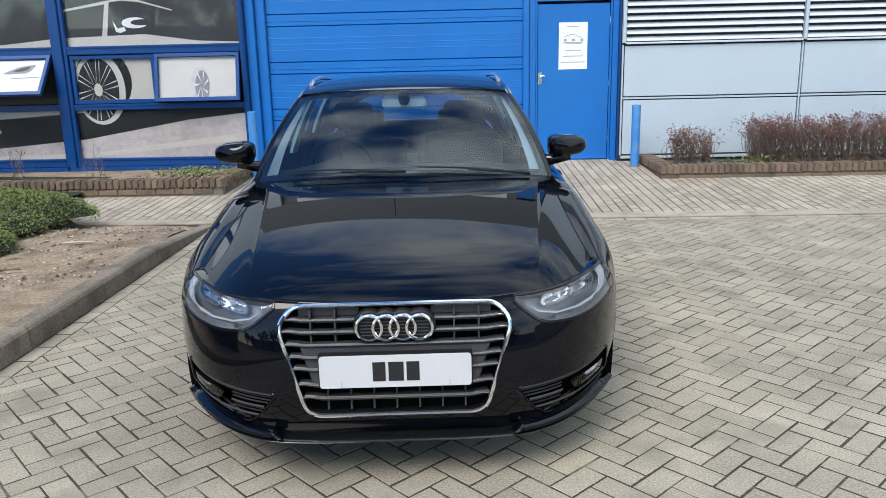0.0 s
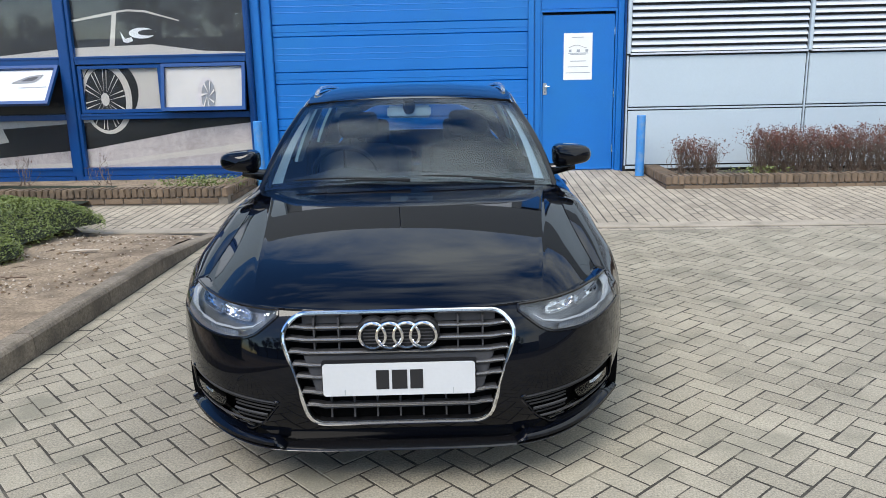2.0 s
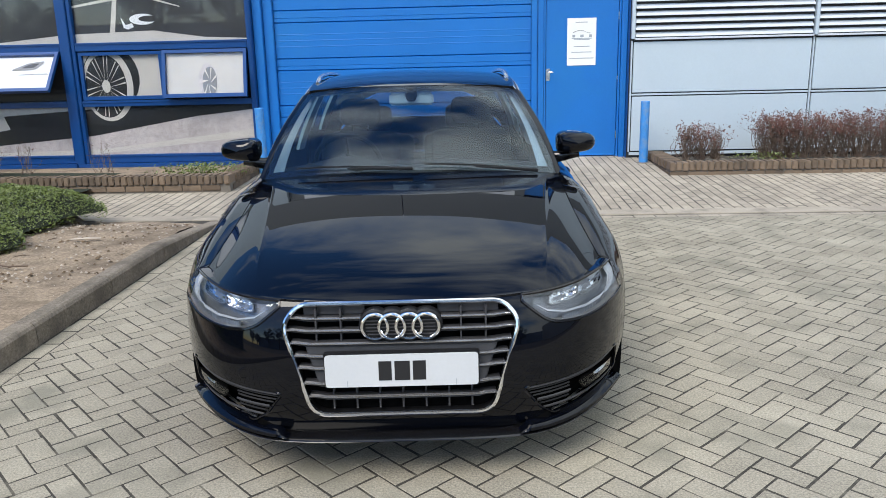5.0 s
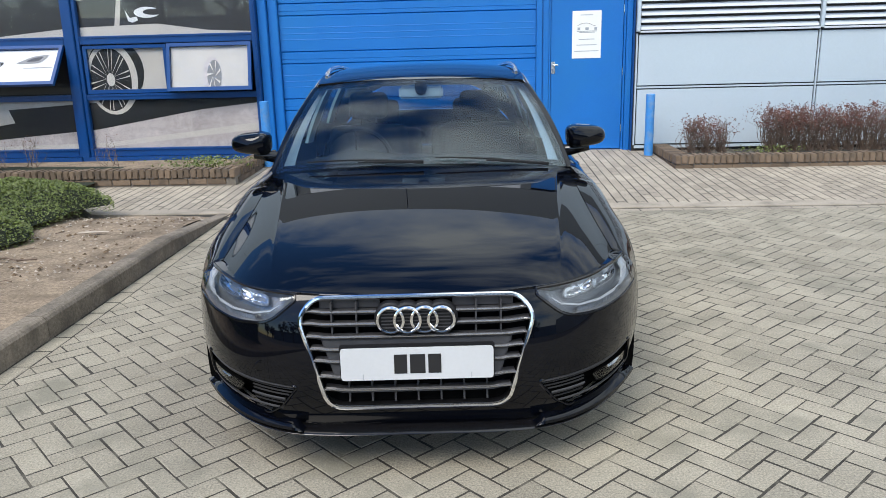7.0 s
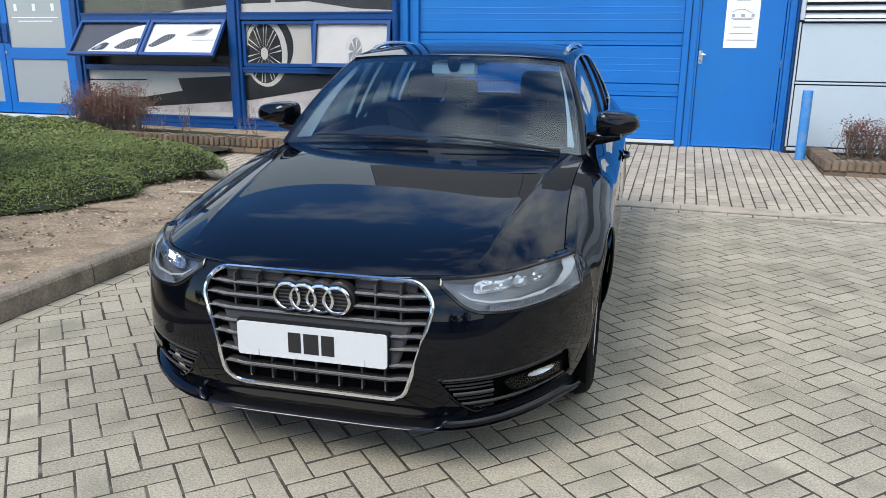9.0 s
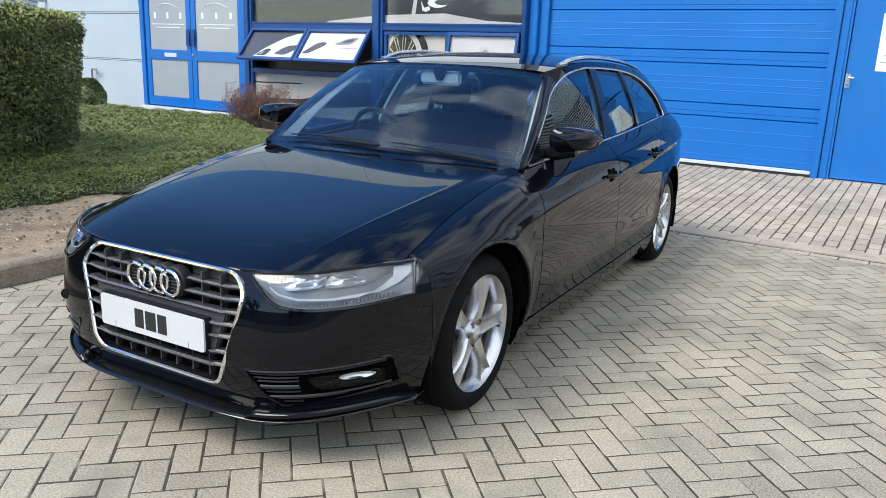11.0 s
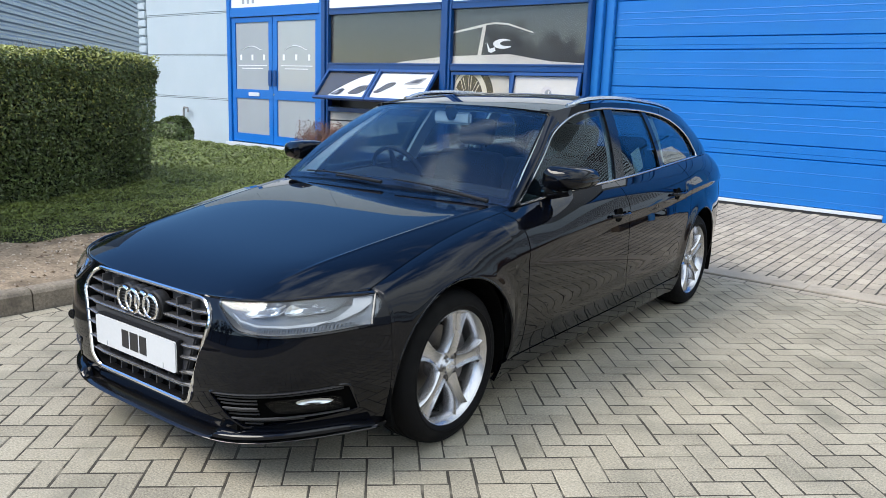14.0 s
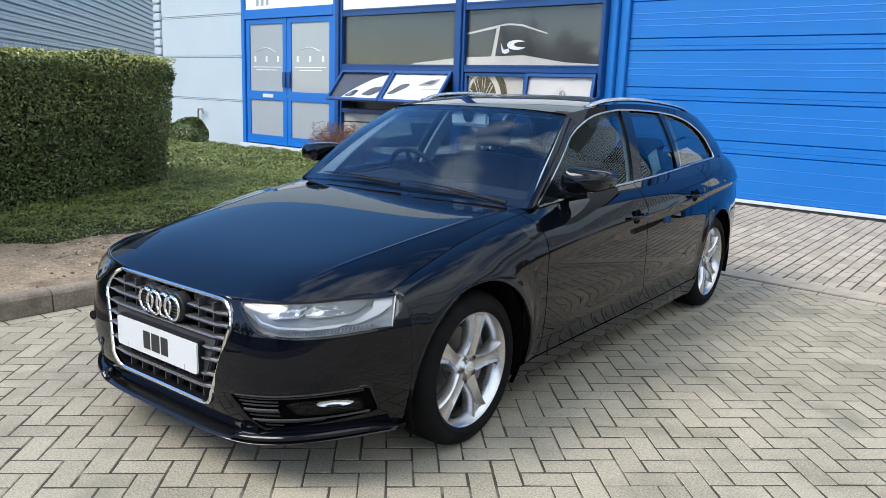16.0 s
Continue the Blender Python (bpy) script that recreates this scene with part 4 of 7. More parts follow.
def tree(x, y, h, spread, seed):
    """A broad tree: a forked trunk under a ragged crown of leaf clumps."""
    r = np.random.default_rng(seed)
    t = empty("tree", pose(x, y, 0), "broad dark green tree beyond the estate road", "tree", group="trees beyond the road")
    tb = tube([(0, 0, -0.1), (0.05, 0, h * 0.2), (-0.05, 0.1, h * 0.45), (0.1, 0, h * 0.8)], [0.28, 0.22, 0.16, 0.04], 9)
    for k in range(7):
        a, z = r.uniform(0, 6.28), h * r.uniform(0.25, 0.6)
        add_tube(tb, [(0, 0, z), (0.5 * spread * math.cos(a), 0.5 * spread * math.sin(a), z + 0.12 * h), (0.85 * spread * math.cos(a), 0.85 * spread * math.sin(a), z + 0.22 * h)], [0.10, 0.06, 0.02], 6)
    part("trunk", tb, M_TWIG, t, "grey-brown trunk and limbs")
    hub = r.normal(0, 1, (46, 3))
    hub /= np.linalg.norm(hub, axis=1, keepdims=True)
    hub *= r.uniform(0.35, 1.0, (46, 1)) * np.array([spread * 0.85, spread * 0.85, h * 0.36])
    hub[:, 2] += h * 0.58
    n = 170
    c = (hub[:, None] + r.normal(0, 0.34, (46, n, 3))).reshape(-1, 3)
    d = c - np.array([0, 0, h * 0.5])
    leaf_cards("crown", c, d / (np.linalg.norm(d, axis=1, keepdims=True) + 1e-6), 0.10, M_TREELEAF, t, seed + 1, 0.8)
    return t


# ---- the car: x across (its left side +), y from the nose to the tail, z up ----
CAR_POSE = pose(0.115, 2.48, 0, 0, 0, 2.9)
car = empty("car", CAR_POSE, "glossy black five-door estate car with alloy wheels parked on block paving", "car")
INSIDE = (0, 2.3, 0.6)
AXLE_F, AXLE_R, WHEEL_R, ARCH_R = 0.885, 3.693, 0.318, 0.372

half_width = fair(6, (0.40, 0.840), (0.55, 0.871), (0.75, 0.889), (1.0, 0.899), (1.4, 0.905), (2.0, 0.910), (3.0, 0.910), (3.7, 0.892), (4.1, 0.846), (4.4, 0.772), (4.6, 0.69))
belt_z = fair(6, (0.45, 0.683), (0.6, 0.722), (0.8, 0.772), (1.1, 0.835), (1.5, 0.892), (1.7, 0.908), (2.5, 0.948), (3.8, 1.005), (4.3, 1.005), (4.6, 0.98))
belt_in = fair(6, (0.45, 0.086), (0.7, 0.137), (1.0, 0.167), (1.4, 0.160), (1.65, 0.140), (2.1, 0.121), (2.9, 0.120), (3.8, 0.125), (4.5, 0.13))
low_in = fair(4, (0.14, 0.085), (0.20, 0.055), (0.28, 0.026), (0.40, 0.008), (0.52, 0.0), (0.66, 0.004), (0.80, 0.012))
roof_z = fair(5, (1.95, 1.290), (2.3, 1.340), (2.8, 1.362), (3.3, 1.348), (3.8, 1.305), (4.2, 1.237), (4.45, 1.155))
roof_x = curve((1.95, 0.575), (2.5, 0.600), (3.3, 0.594), (3.75, 0.577), (4.2, 0.530), (4.45, 0.485))
dlo_top = curve((1.51, 0.905), (1.76, 1.075), (2.05, 1.235), (2.3, 1.305), (2.6, 1.330), (3.0, 1.322), (3.3, 1.302), (3.55, 1.262), (3.75, 1.185), (3.84, 1.10), (3.87, 1.02))


def side_x(s, z):
    zt = belt_z(s)
    zc = zt - 0.135
    w = half_width(s) - low_in(min(z, zc))
    if z > zc:
        t = min((z - zc) / (zt - zc), 1.0)
        top = belt_in(s) - low_in(zc)
        m = ease(1.25, 1.65, s)
        w -= top * ((1 - m) * (1 - math.sqrt(max(1 - t * t, 0.0))) + m * (0.35 * t + 0.65 * t ** 2.4))
    crease = zt - 0.155
    w += 0.007 * math.exp(-((z - crease) / 0.022) ** 2) * ease(0.9, 1.4, s)
    lower = 0.36 + 0.02 * (s - 1.5)
    w += 0.010 * math.exp(-((z - lower) / 0.045) ** 2) * ease(1.35, 1.6, s) * (1 - ease(3.0, 3.3, s))
    for axle in (AXLE_F, AXLE_R):
        d = math.hypot(s - axle, z - WHEEL_R)
        w += 0.012 * math.exp(-((d - ARCH_R) / 0.05) ** 2)
    return w


def glass_x(s, z):
    zb, zr = belt_z(s), roof_z(max(s, 1.95))
    t = (z - zb) / max(zr - zb, 0.05)
    xb = half_width(s) - belt_in(s) - 0.012
    return xb + (roof_x(max(s, 1.95)) - xb) * t + 0.075 * t * (1 - t)


fascia_c = fair(4, (0.16, 0.110), (0.20, 0.085), (0.26, 0.058), (0.34, 0.047), (0.44, 0.044), (0.52, 0.056), (0.60, 0.080), (0.64, 0.096), (0.665, 0.109), (0.70, 0.131))


def fascia_w(z):
    return side_x(0.50, min(max(z, 0.16), 0.685))


def fascia_s(x, z):
    q = min(abs(x) / fascia_w(z), 1.0)
    c = fascia_c(z)
    return c + (0.50 - c) * q ** 5


def nose_z(x):
    """Height of the line where the bonnet meets the front."""
    q = min(abs(x) / 0.72, 1.0)
    return 0.660 + 0.036 * q ** 2.0


GRILLE = rounded([(-0.350, 0.655), (0.350, 0.655), (0.403, 0.594), (0.308, 0.270), (-0.308, 0.270), (-0.403, 0.594)], 0.055, 6)
FOG = [(0.415, 0.352), (0.800, 0.394), (0.806, 0.288), (0.53, 0.228), (0.478, 0.268)]


def within(x, z, outline):
    hit = False
    k = len(outline)
    for i in range(k):
        (x1, z1), (x2, z2) = outline[i], outline[(i + 1) % k]
        if (z1 > z) != (z2 > z) and x < (x2 - x1) * (z - z1) / (z2 - z1) + x1:
            hit = not hit
    return hit


def on_front(x, z, d=0.0):
    """A point of the front, d metres proud of it."""
    s = fascia_s(x, z)
    e = 0.004
    sx = (fascia_s(x + e, z) - fascia_s(x - e, z)) / (2 * e) if abs(x) + e < fascia_w(z) else 4.0 * (1 if x > 0 else -1)
    sz = (fascia_s(x, z + e) - fascia_s(x, z - e)) / (2 * e)
    n = Vector((sx, -1.0, sz)).normalized()
    return Vector((x, s, z)) + n * d


def lamp_top(x):
    return nose_z(x) - 0.006


lamp_low = curve((0.415, 0.647), (0.45, 0.617), (0.495, 0.583), (0.53, 0.571), (0.60, 0.567), (0.70, 0.575), (0.812, 0.596))


def lamp_flat(x, t):
    """A point of the lamp's outline area, seen from the front."""
    lo, hi = lamp_low(x), lamp_top(x)
    z = lo + (max(hi, lo + 0.002) - lo) * t
    return 0.415 + (x - 0.415) / 0.38 * (min(0.828, fascia_w(z) - 0.006) - 0.415), z


LAMP = [lamp_flat(x, 0.0) for x in span(0.415, 0.795, 18)] + [lamp_flat(0.795, t) for t in (0.25, 0.5, 0.75, 1.0)]
LAMP += [(x, z + 0.03) for x, z in (lamp_flat(0.795, 1.0), lamp_flat(0.60, 1.0), lamp_flat(0.415, 1.0))]

# front bumper: a sheet from corner to corner with openings for the grille, the side grilles and the lamps
bm = bmesh.new()


def bumper_flat(a, t):
    q = math.sin(a)
    top = nose_z(0.72 * q) - 0.004
    z = 0.185 + (top - 0.185) * t
    return (q * fascia_w(z), 0.0, z)


add_grid(bm, bumper_flat, span(-math.pi / 2, math.pi / 2, 121), span(0, 1, 50))


def cut_opening(sheet, outline):
    """Cuts a flat outline out of the sheet while it still lies in the x, z plane."""
    k = len(outline)
    for i in range(k):
        a, b = Vector((outline[i][0], 0, outline[i][1])), Vector((outline[(i + 1) % k][0], 0, outline[(i + 1) % k][1]))
        if (b - a).length < 1e-5:
            continue
        lo_x, hi_x = min(a.x, b.x) - 0.004, max(a.x, b.x) + 0.004
        lo_z, hi_z = min(a.z, b.z) - 0.004, max(a.z, b.z) + 0.004
        near = []
        for f in sheet.faces:
            xs, zs = [v.co.x for v in f.verts], [v.co.z for v in f.verts]
            if max(xs) > lo_x and min(xs) < hi_x and max(zs) > lo_z and min(zs) < hi_z:
                near.append(f)
        geom = near + list({e for f in near for e in f.edges}) + list({v for f in near for v in f.verts})
        n = (b - a).cross(Vector((0, 1, 0)))
        bmesh.ops.bisect_plane(sheet, geom=geom, plane_co=a, plane_no=n.normalized(), dist=1e-6)
    gone = [f for f in sheet.faces if within(f.calc_center_median().x, f.calc_center_median().z, outline)]
    bmesh.ops.delete(sheet, geom=gone, context="FACES")


cut_opening(bm, GRILLE)
for sgn in (1, -1):
    cut_opening(bm, [(sgn * x, z) for x, z in FOG])
    cut_opening(bm, [(sgn * x, z) for x, z in LAMP])
for v in bm.verts:
    x, z = v.co.x, v.co.z
    v.co.y = fascia_s(x, z)
part("front_bumper", thicken(bm, 0.010, INSIDE), M_PAINT, car, "glossy black front bumper", True)

# bonnet
bm = bmesh.new()
bonnet_z = fair(5, (0.118, 0.660), (0.14, 0.672), (0.18, 0.690), (0.26, 0.716), (0.45, 0.762), (0.8, 0.826), (1.1, 0.8725), (1.25, 0.8950), (1.40, 0.9175))


BONNET_EDGE = 0.495


def crease_q(p):
    """The crease runs from the grille's corner outwards to the foot of the pillar."""
    return 0.655 + 0.275 * p ** 0.8


def bonnet_point(q, p):
    se = BONNET_EDGE + (1.46 - BONNET_EDGE) * p
    w = half_width(se) - belt_in(se) - 0.004
    x = q * w
    a = abs(q)
    lead = min(fascia_s(x, nose_z(x) - 0.002), BONNET_EDGE)
    lead += (BONNET_EDGE - lead) * a ** 14
    end = 1.418 + 0.042 * a ** 2.2
    s = lead + (end - lead) * p
    edge = belt_z(se) + 0.001
    centre = bonnet_z(0.118 + 1.267 * p)
    start = nose_z(x) - (centre + (edge - centre) * a ** 2.4) if p == 0 else 0.0
    # the middle breaks at a crease, outside which the bonnet falls away to the wing
    def fall(d):
        return 0.5 * (d + math.sqrt(d * d + 0.000009))
    fold = 0.085 * ease(0.0, 0.25, p)
    c = crease_q(p) * w
    rim = edge + fold * fall(w - c) - centre
    z = centre + rim * a ** (2.2 + 0.6 * ease(0.0, 0.6, p)) - fold * fall(abs(x) - c) + start
    z += 0.0016 * math.exp(-((abs(x) - c) / 0.008) ** 2) * ease(0.0, 0.25, p)
    return (x, s, z)


def bonnet_cell(u, p):
    """Columns gather along the creases, so that these stay clean lines."""
    c, a = crease_q(p), abs(u)
    q = a / 0.7 * c if a < 0.7 else c + (a - 0.7) / 0.3 * (1 - c)
    return bonnet_point(math.copysign(q, u), p)


right = span(0, 0.66, 34) + [0.675, 0.687, 0.694, 0.698, 0.7, 0.702, 0.706, 0.713, 0.725] + span(0.74, 0.97, 24) + [0.985, 1.0]
add_grid(bm, bonnet_cell, [-u for u in reversed(right[1:])] + right, [t ** 1.35 for t in span(0, 1, 60)])
part("bonnet", thicken(bm, 0.012, INSIDE), M_PAINT, car, "glossy black bonnet with two raised creases", True)


# gutters that close the joints between bonnet and wings
for sgn in (1, -1):
    gb = bmesh.new()

    def gutter(p, k):
        se = BONNET_EDGE + (1.46 - BONNET_EDGE) * p
        x = half_width(se) - belt_in(se)
        dx, dz = ((0.004, -0.004), (-0.004, -0.008), (-0.030, -0.012))[int(k)]
        return (sgn * (x + dx), se, belt_z(se) + dz)
    add_grid(gb, gutter, span(0.0, 1.0, 40), range(3))
    part("bonnet_gutter", gb, M_PAINT, car, smooth=True)


# side panels
def arch_low(s, low):
    for axle in (AXLE_F, AXLE_R):
        d = abs(s - axle)
        if d < ARCH_R:
            low = max(low, WHEEL_R + math.sqrt(ARCH_R ** 2 - d * d))
    return low


def columns(a, b, n):
    """Even steps, with closer ones where a wheel arch cuts in."""
    cols = set(span(a, b, n))
    for axle in (AXLE_F, AXLE_R):
        for i in range(41):
            c = axle - ARCH_R * math.cos(math.pi * i / 40)
            if a < c < b:
                cols.add(c)
    return sorted(cols)


def side_sheet(sgn, s0, s1, low, n=24, lean=None, rows=30):
    sheet = bmesh.new()

    def f(s, t):
        zl = arch_low(s, low(s))
        zt = belt_z(s)
        z = zl + (zt - zl) * t
        if lean:
            s = s + lean(s, z)
        return (sgn * side_x(s, z), s, z)
    add_grid(sheet, f, columns(s0, s1, n), span(0, 1, rows))
    return thicken(sheet, 0.006, INSIDE)


DOOR_A, DOOR_B, DOOR_C = 1.370, 2.425, 3.420
sill_line = curve((0.4, 0.20), (1.3, 0.250), (2.5, 0.262), (3.3, 0.270), (4.6, 0.24))


for sgn in (1, -1):
    part("front_wing", side_sheet(sgn, 0.5015, DOOR_A - 0.003, lambda s: 0.19 if s < 0.6 else sill_line(s)), M_PAINT, car, smooth=True)
    fd = part("front_door", side_sheet(sgn, DOOR_A + 0.003, DOOR_B - 0.003, sill_line, 28), M_PAINT, car, smooth=True)
    rd = part("rear_door", side_sheet(sgn, DOOR_B + 0.003, DOOR_C - 0.003, sill_line, 24), M_PAINT, car, smooth=True)
    part("rear_quarter", side_sheet(sgn, DOOR_C + 0.003, 4.48, lambda s: 0.26), M_PAINT, car, smooth=True)
    # sill below the doors
    sb = bmesh.new()
    add_grid(sb, lambda s, t: (sgn * (side_x(s, 0.155 + (sill_line(s) - 0.159) * t) + 0.004), s, 0.155 + (sill_line(s) - 0.159) * t),
             span(AXLE_F + 0.335, AXLE_R - 0.335, 24), span(0, 1, 8))
    part("sill", thicken(sb, 0.02, INSIDE), M_PAINT, car, smooth=True)
    # rolled wheel arch lips and dark liners
    for axle in (AXLE_F, AXLE_R):
        pts = []
        for i in range(33):
            w = math.radians(-8 + 196 * i / 32)
            s, z = axle + ARCH_R * math.cos(w), WHEEL_R + ARCH_R * math.sin(w)
            pts.append((sgn * (side_x(s, max(z, 0.2)) - 0.004), s, z))
        part("wheel_arch_lip", tube(pts, 0.0065, 8), M_PAINT, car, smooth=True)
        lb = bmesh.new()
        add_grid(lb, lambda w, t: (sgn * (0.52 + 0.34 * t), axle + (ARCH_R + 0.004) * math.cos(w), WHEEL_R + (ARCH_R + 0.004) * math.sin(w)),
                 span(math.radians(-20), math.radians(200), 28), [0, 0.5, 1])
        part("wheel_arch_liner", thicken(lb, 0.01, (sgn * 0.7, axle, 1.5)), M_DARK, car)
    # door handles: a bowed grip over a dark recess
    for door, s, z in ((fd, 2.275, 0.789), (rd, 3.135, 0.828)):
        x = side_x(s, z)
        hb = lathe([(0.0001, 0.0), (0.036, 0.0), (0.038, 0.003), (0.034, 0.005), (0.0001, -0.004)], 24, "x", (0, 0, 0))
        bmesh.ops.scale(hb, vec=(1, 1.15, 1.0), verts=hb.verts)
        bmesh.ops.translate(hb, vec=(x - 0.001, s, z), verts=hb.verts)
        if sgn < 0:
            bmesh.ops.scale(hb, vec=(-1, 1, 1), verts=hb.verts)
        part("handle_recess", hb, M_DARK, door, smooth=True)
        pts = [(sgn * (side_x(s + d, z) + 0.006 + 0.028 * (1 - (abs(d) / 0.105) ** 4)), s + d, z + 0.002) for d in span(-0.103, 0.103, 15)]
        part("door_handle", tube(pts, 0.0105, 10, 0.75), M_PAINT, door, smooth=True)

# cabin sides: frame above the side windows, pillars and panes
bounds = [(1.53, 2.575, 0), (2.58, 3.160, 0), (3.165, 3.86, 0)]
for sgn in (1, -1):
    fb = bmesh.new()

    def frame_point(s, t):
        lo = dlo_top(s) if s < 3.87 else belt_z(s)
        lo = max(lo, belt_z(s))
        hi = roof_z(s)
        z = lo + (hi - lo) * t
        return (sgn * glass_x(s, z), s, z)
    add_grid(fb, frame_point, span(2.03, 4.45, 60), span(0, 1, 10))
    part("roof_side_frame", thicken(fb, 0.03, (0, 3.0, 0.9)), M_PAINT, car, smooth=True)
    # windscreen pillar
    pb = bmesh.new()

    def pillar_point(t, u):
        e = Vector((0.738 - 0.160 * t - 0.012 * math.sin(math.pi * t) * -1, 1.430 + 0.605 * t, 0.890 + 0.403 * t + 0.018 * math.sin(math.pi * t)))
        sd = 1.51 + 0.55 * t
        zd = max(dlo_top(sd), belt_z(sd))
        d = Vector((glass_x(sd, zd), sd, zd))
        p = e.lerp(d, u)
        p += Vector((0.022, -0.004, 0.008)) * 4 * u * (1 - u)
        return (sgn * p.x, p.y, p.z)
    add_grid(pb, pillar_point, span(0, 1, 24), span(0, 1, 8))
    part("windscreen_pillar", thicken(pb, 0.02, (0, 2.2, 0.9)), M_PAINT, car, smooth=True)
    ib = bmesh.new()

    def trim_point(t, u):
        e = Vector((0.738 - 0.160 * t + 0.012 * math.sin(math.pi * t), 1.430 + 0.605 * t, 0.890 + 0.403 * t + 0.018 * math.sin(math.pi * t)))
        w = 1.0 - 0.72 * t ** 0.7
        e += Vector((-0.004, 0.040, -0.028)).lerp(Vector((-0.016 - 0.054 * w, 0.040 + 0.060 * w, -0.026)), u)
        return (sgn * e.x, e.y, e.z)
    add_grid(ib, trim_point, span(0.06, 1, 16), span(0, 1, 5))
    part("inner_pillar_trim", thicken(ib, 0.010, (0, 0, 3)), M_LINER, car, "light grey inner pillar trim", True)
    for (s0, z0), (s1, z1), w in (((2.53, 0.93), (2.66, 1.32), 0.045), ((3.32, 0.99), (3.36, 1.27), 0.05)):
        ib = bmesh.new()
        add_grid(ib, lambda t, u: (sgn * (glass_x(s0 + (s1 - s0) * t, z0 + (z1 - z0) * t) - 0.035 - 0.02 * u), s0 + (s1 - s0) * t + w * (2 * u - 1), z0 + (z1 - z0) * t), span(0, 1, 10), span(0, 1, 4))
        part("inner_post_trim", thicken(ib, 0.02, (0, 2.8, 0.9)), M_LINER, car, smooth=True)
    # panes
    for name, (a, b, b_top) in zip(("front_side_window", "rear_side_window", "quarter_window"), bounds):
        gb = bmesh.new()

        def pane_point(s, t, a=a):
            lo, hi = belt_z(s) + 0.004, max(dlo_top(s), belt_z(s) + 0.006)
            z = lo + (hi - lo) * t
            return (sgn * (glass_x(s, z) - 0.010), s, z)
        add_grid(gb, pane_point, span(a, b, 26), span(0, 1, 10))
        part(name, thicken(gb, 0.004, (0, 2.7, 0.9)), M_SIDEGLASS, car, smooth=True)
    # upright pillars in gloss black between the windows
    for (s0, z0), (s1, z1), w in (((2.515, 0.945), (2.635, 1.335), 0.055), ((3.175, 0.975), (3.150, 1.318), 0.030)):
        cb = bmesh.new()

        def post(t, u, s0=s0, z0=z0, s1=s1, z1=z1, w=w):
            s, z = s0 + (s1 - s0) * t + w * (u - 0.5) * 2, z0 + (z1 - z0) * t
            return (sgn * (glass_x(s, z) + 0.002), s, z)
        add_grid(cb, post, span(0, 1, 14), span(0, 1, 4))
        part("door_pillar", thicken(cb, 0.012, (0, 2.7, 0.9)), M_GLOSSBLACK, car, smooth=True)
    # bright strip round the side windows
    ring = [(sgn * (glass_x(s, belt_z(s)) + 0.010), s, belt_z(s) + 0.006) for s in span(3.86, 1.515, 46)]
    ring += [(sgn * (glass_x(s, max(dlo_top(s), belt_z(s) + 0.006)) + 0.006), s, max(dlo_top(s), belt_z(s) + 0.006)) for s in span(1.52, 3.86, 56)]
    part("window_trim", tube(ring, 0.0056, 6, 1.0, True), M_ALU, car, "bright satin metal window surround", True)
    # roof rail on two feet
    pts = []
    for s in span(2.26, 3.92, 44):
        k = abs((s - 3.09) / 0.83)
        pts.append((sgn * (roof_x(s) - 0.030), s, roof_z(s) + 0.028 * (1 - k ** 8) - 0.004))
    rail = part("roof_rail", tube(pts, [0.006, 0.009] + [0.0125] * 40 + [0.009, 0.006], 10, 1.1), M_ALU, car, "satin aluminium roof rail", True)
    for a, b in ((2.26, 2.36), (3.82, 3.92)):
        part("rail_foot", tube([(sgn * (roof_x(s) - 0.030), s, roof_z(s) + 0.004) for s in span(a, b, 6)], 0.011, 8), M_ALU, rail, smooth=True)

# roof
bm = bmesh.new()
roof_c = fair(4, (1.97, 1.322), (2.15, 1.352), (2.4, 1.378), (2.8, 1.398), (3.3, 1.392), (3.9, 1.356), (4.42, 1.295))


def roof_point(q, p):
    s = 1.985 + p * (4.42 - 1.985)
    s += 0.055 * q * q * (1 - p) ** 4
    x = q * roof_x(s)
    c = roof_c(s)
    return (x, s, c + (roof_z(s) - c) * abs(q) ** 2.6)


add_grid(bm, roof_point, span(-1, 1, 41), span(0, 1, 60))
part("roof", thicken(bm, 0.015, INSIDE), M_PAINT, car, smooth=True)
bm = bmesh.new()
add_grid(bm, lambda q, p: Vector(roof_point(q * 0.94, p * 0.96 + 0.02)) + Vector((0, 0, -0.04)), span(-1, 1, 21), span(0, 1, 20))
part("headlining", thicken(bm, 0.006, (0, 2.5, 0)), M_LINER, car, "light grey headlining", True)

# windscreen with its dark lower border
def screen_point(q, t, d=0.0):
    a = abs(q)
    base = Vector((q * 0.738, 1.410 + 0.030 * a ** 2.2, 0.928 - 0.035 * a ** 2))
    top = Vector((q * 0.576, 1.985 + 0.052 * q * q, 1.326 - 0.030 * a ** 2.4))
    p = base.lerp(top, t)
    n = Vector((0.22 * q, -0.62, 0.80)).normalized()
    return p + n * (0.034 * math.sin(math.pi * t) + d)


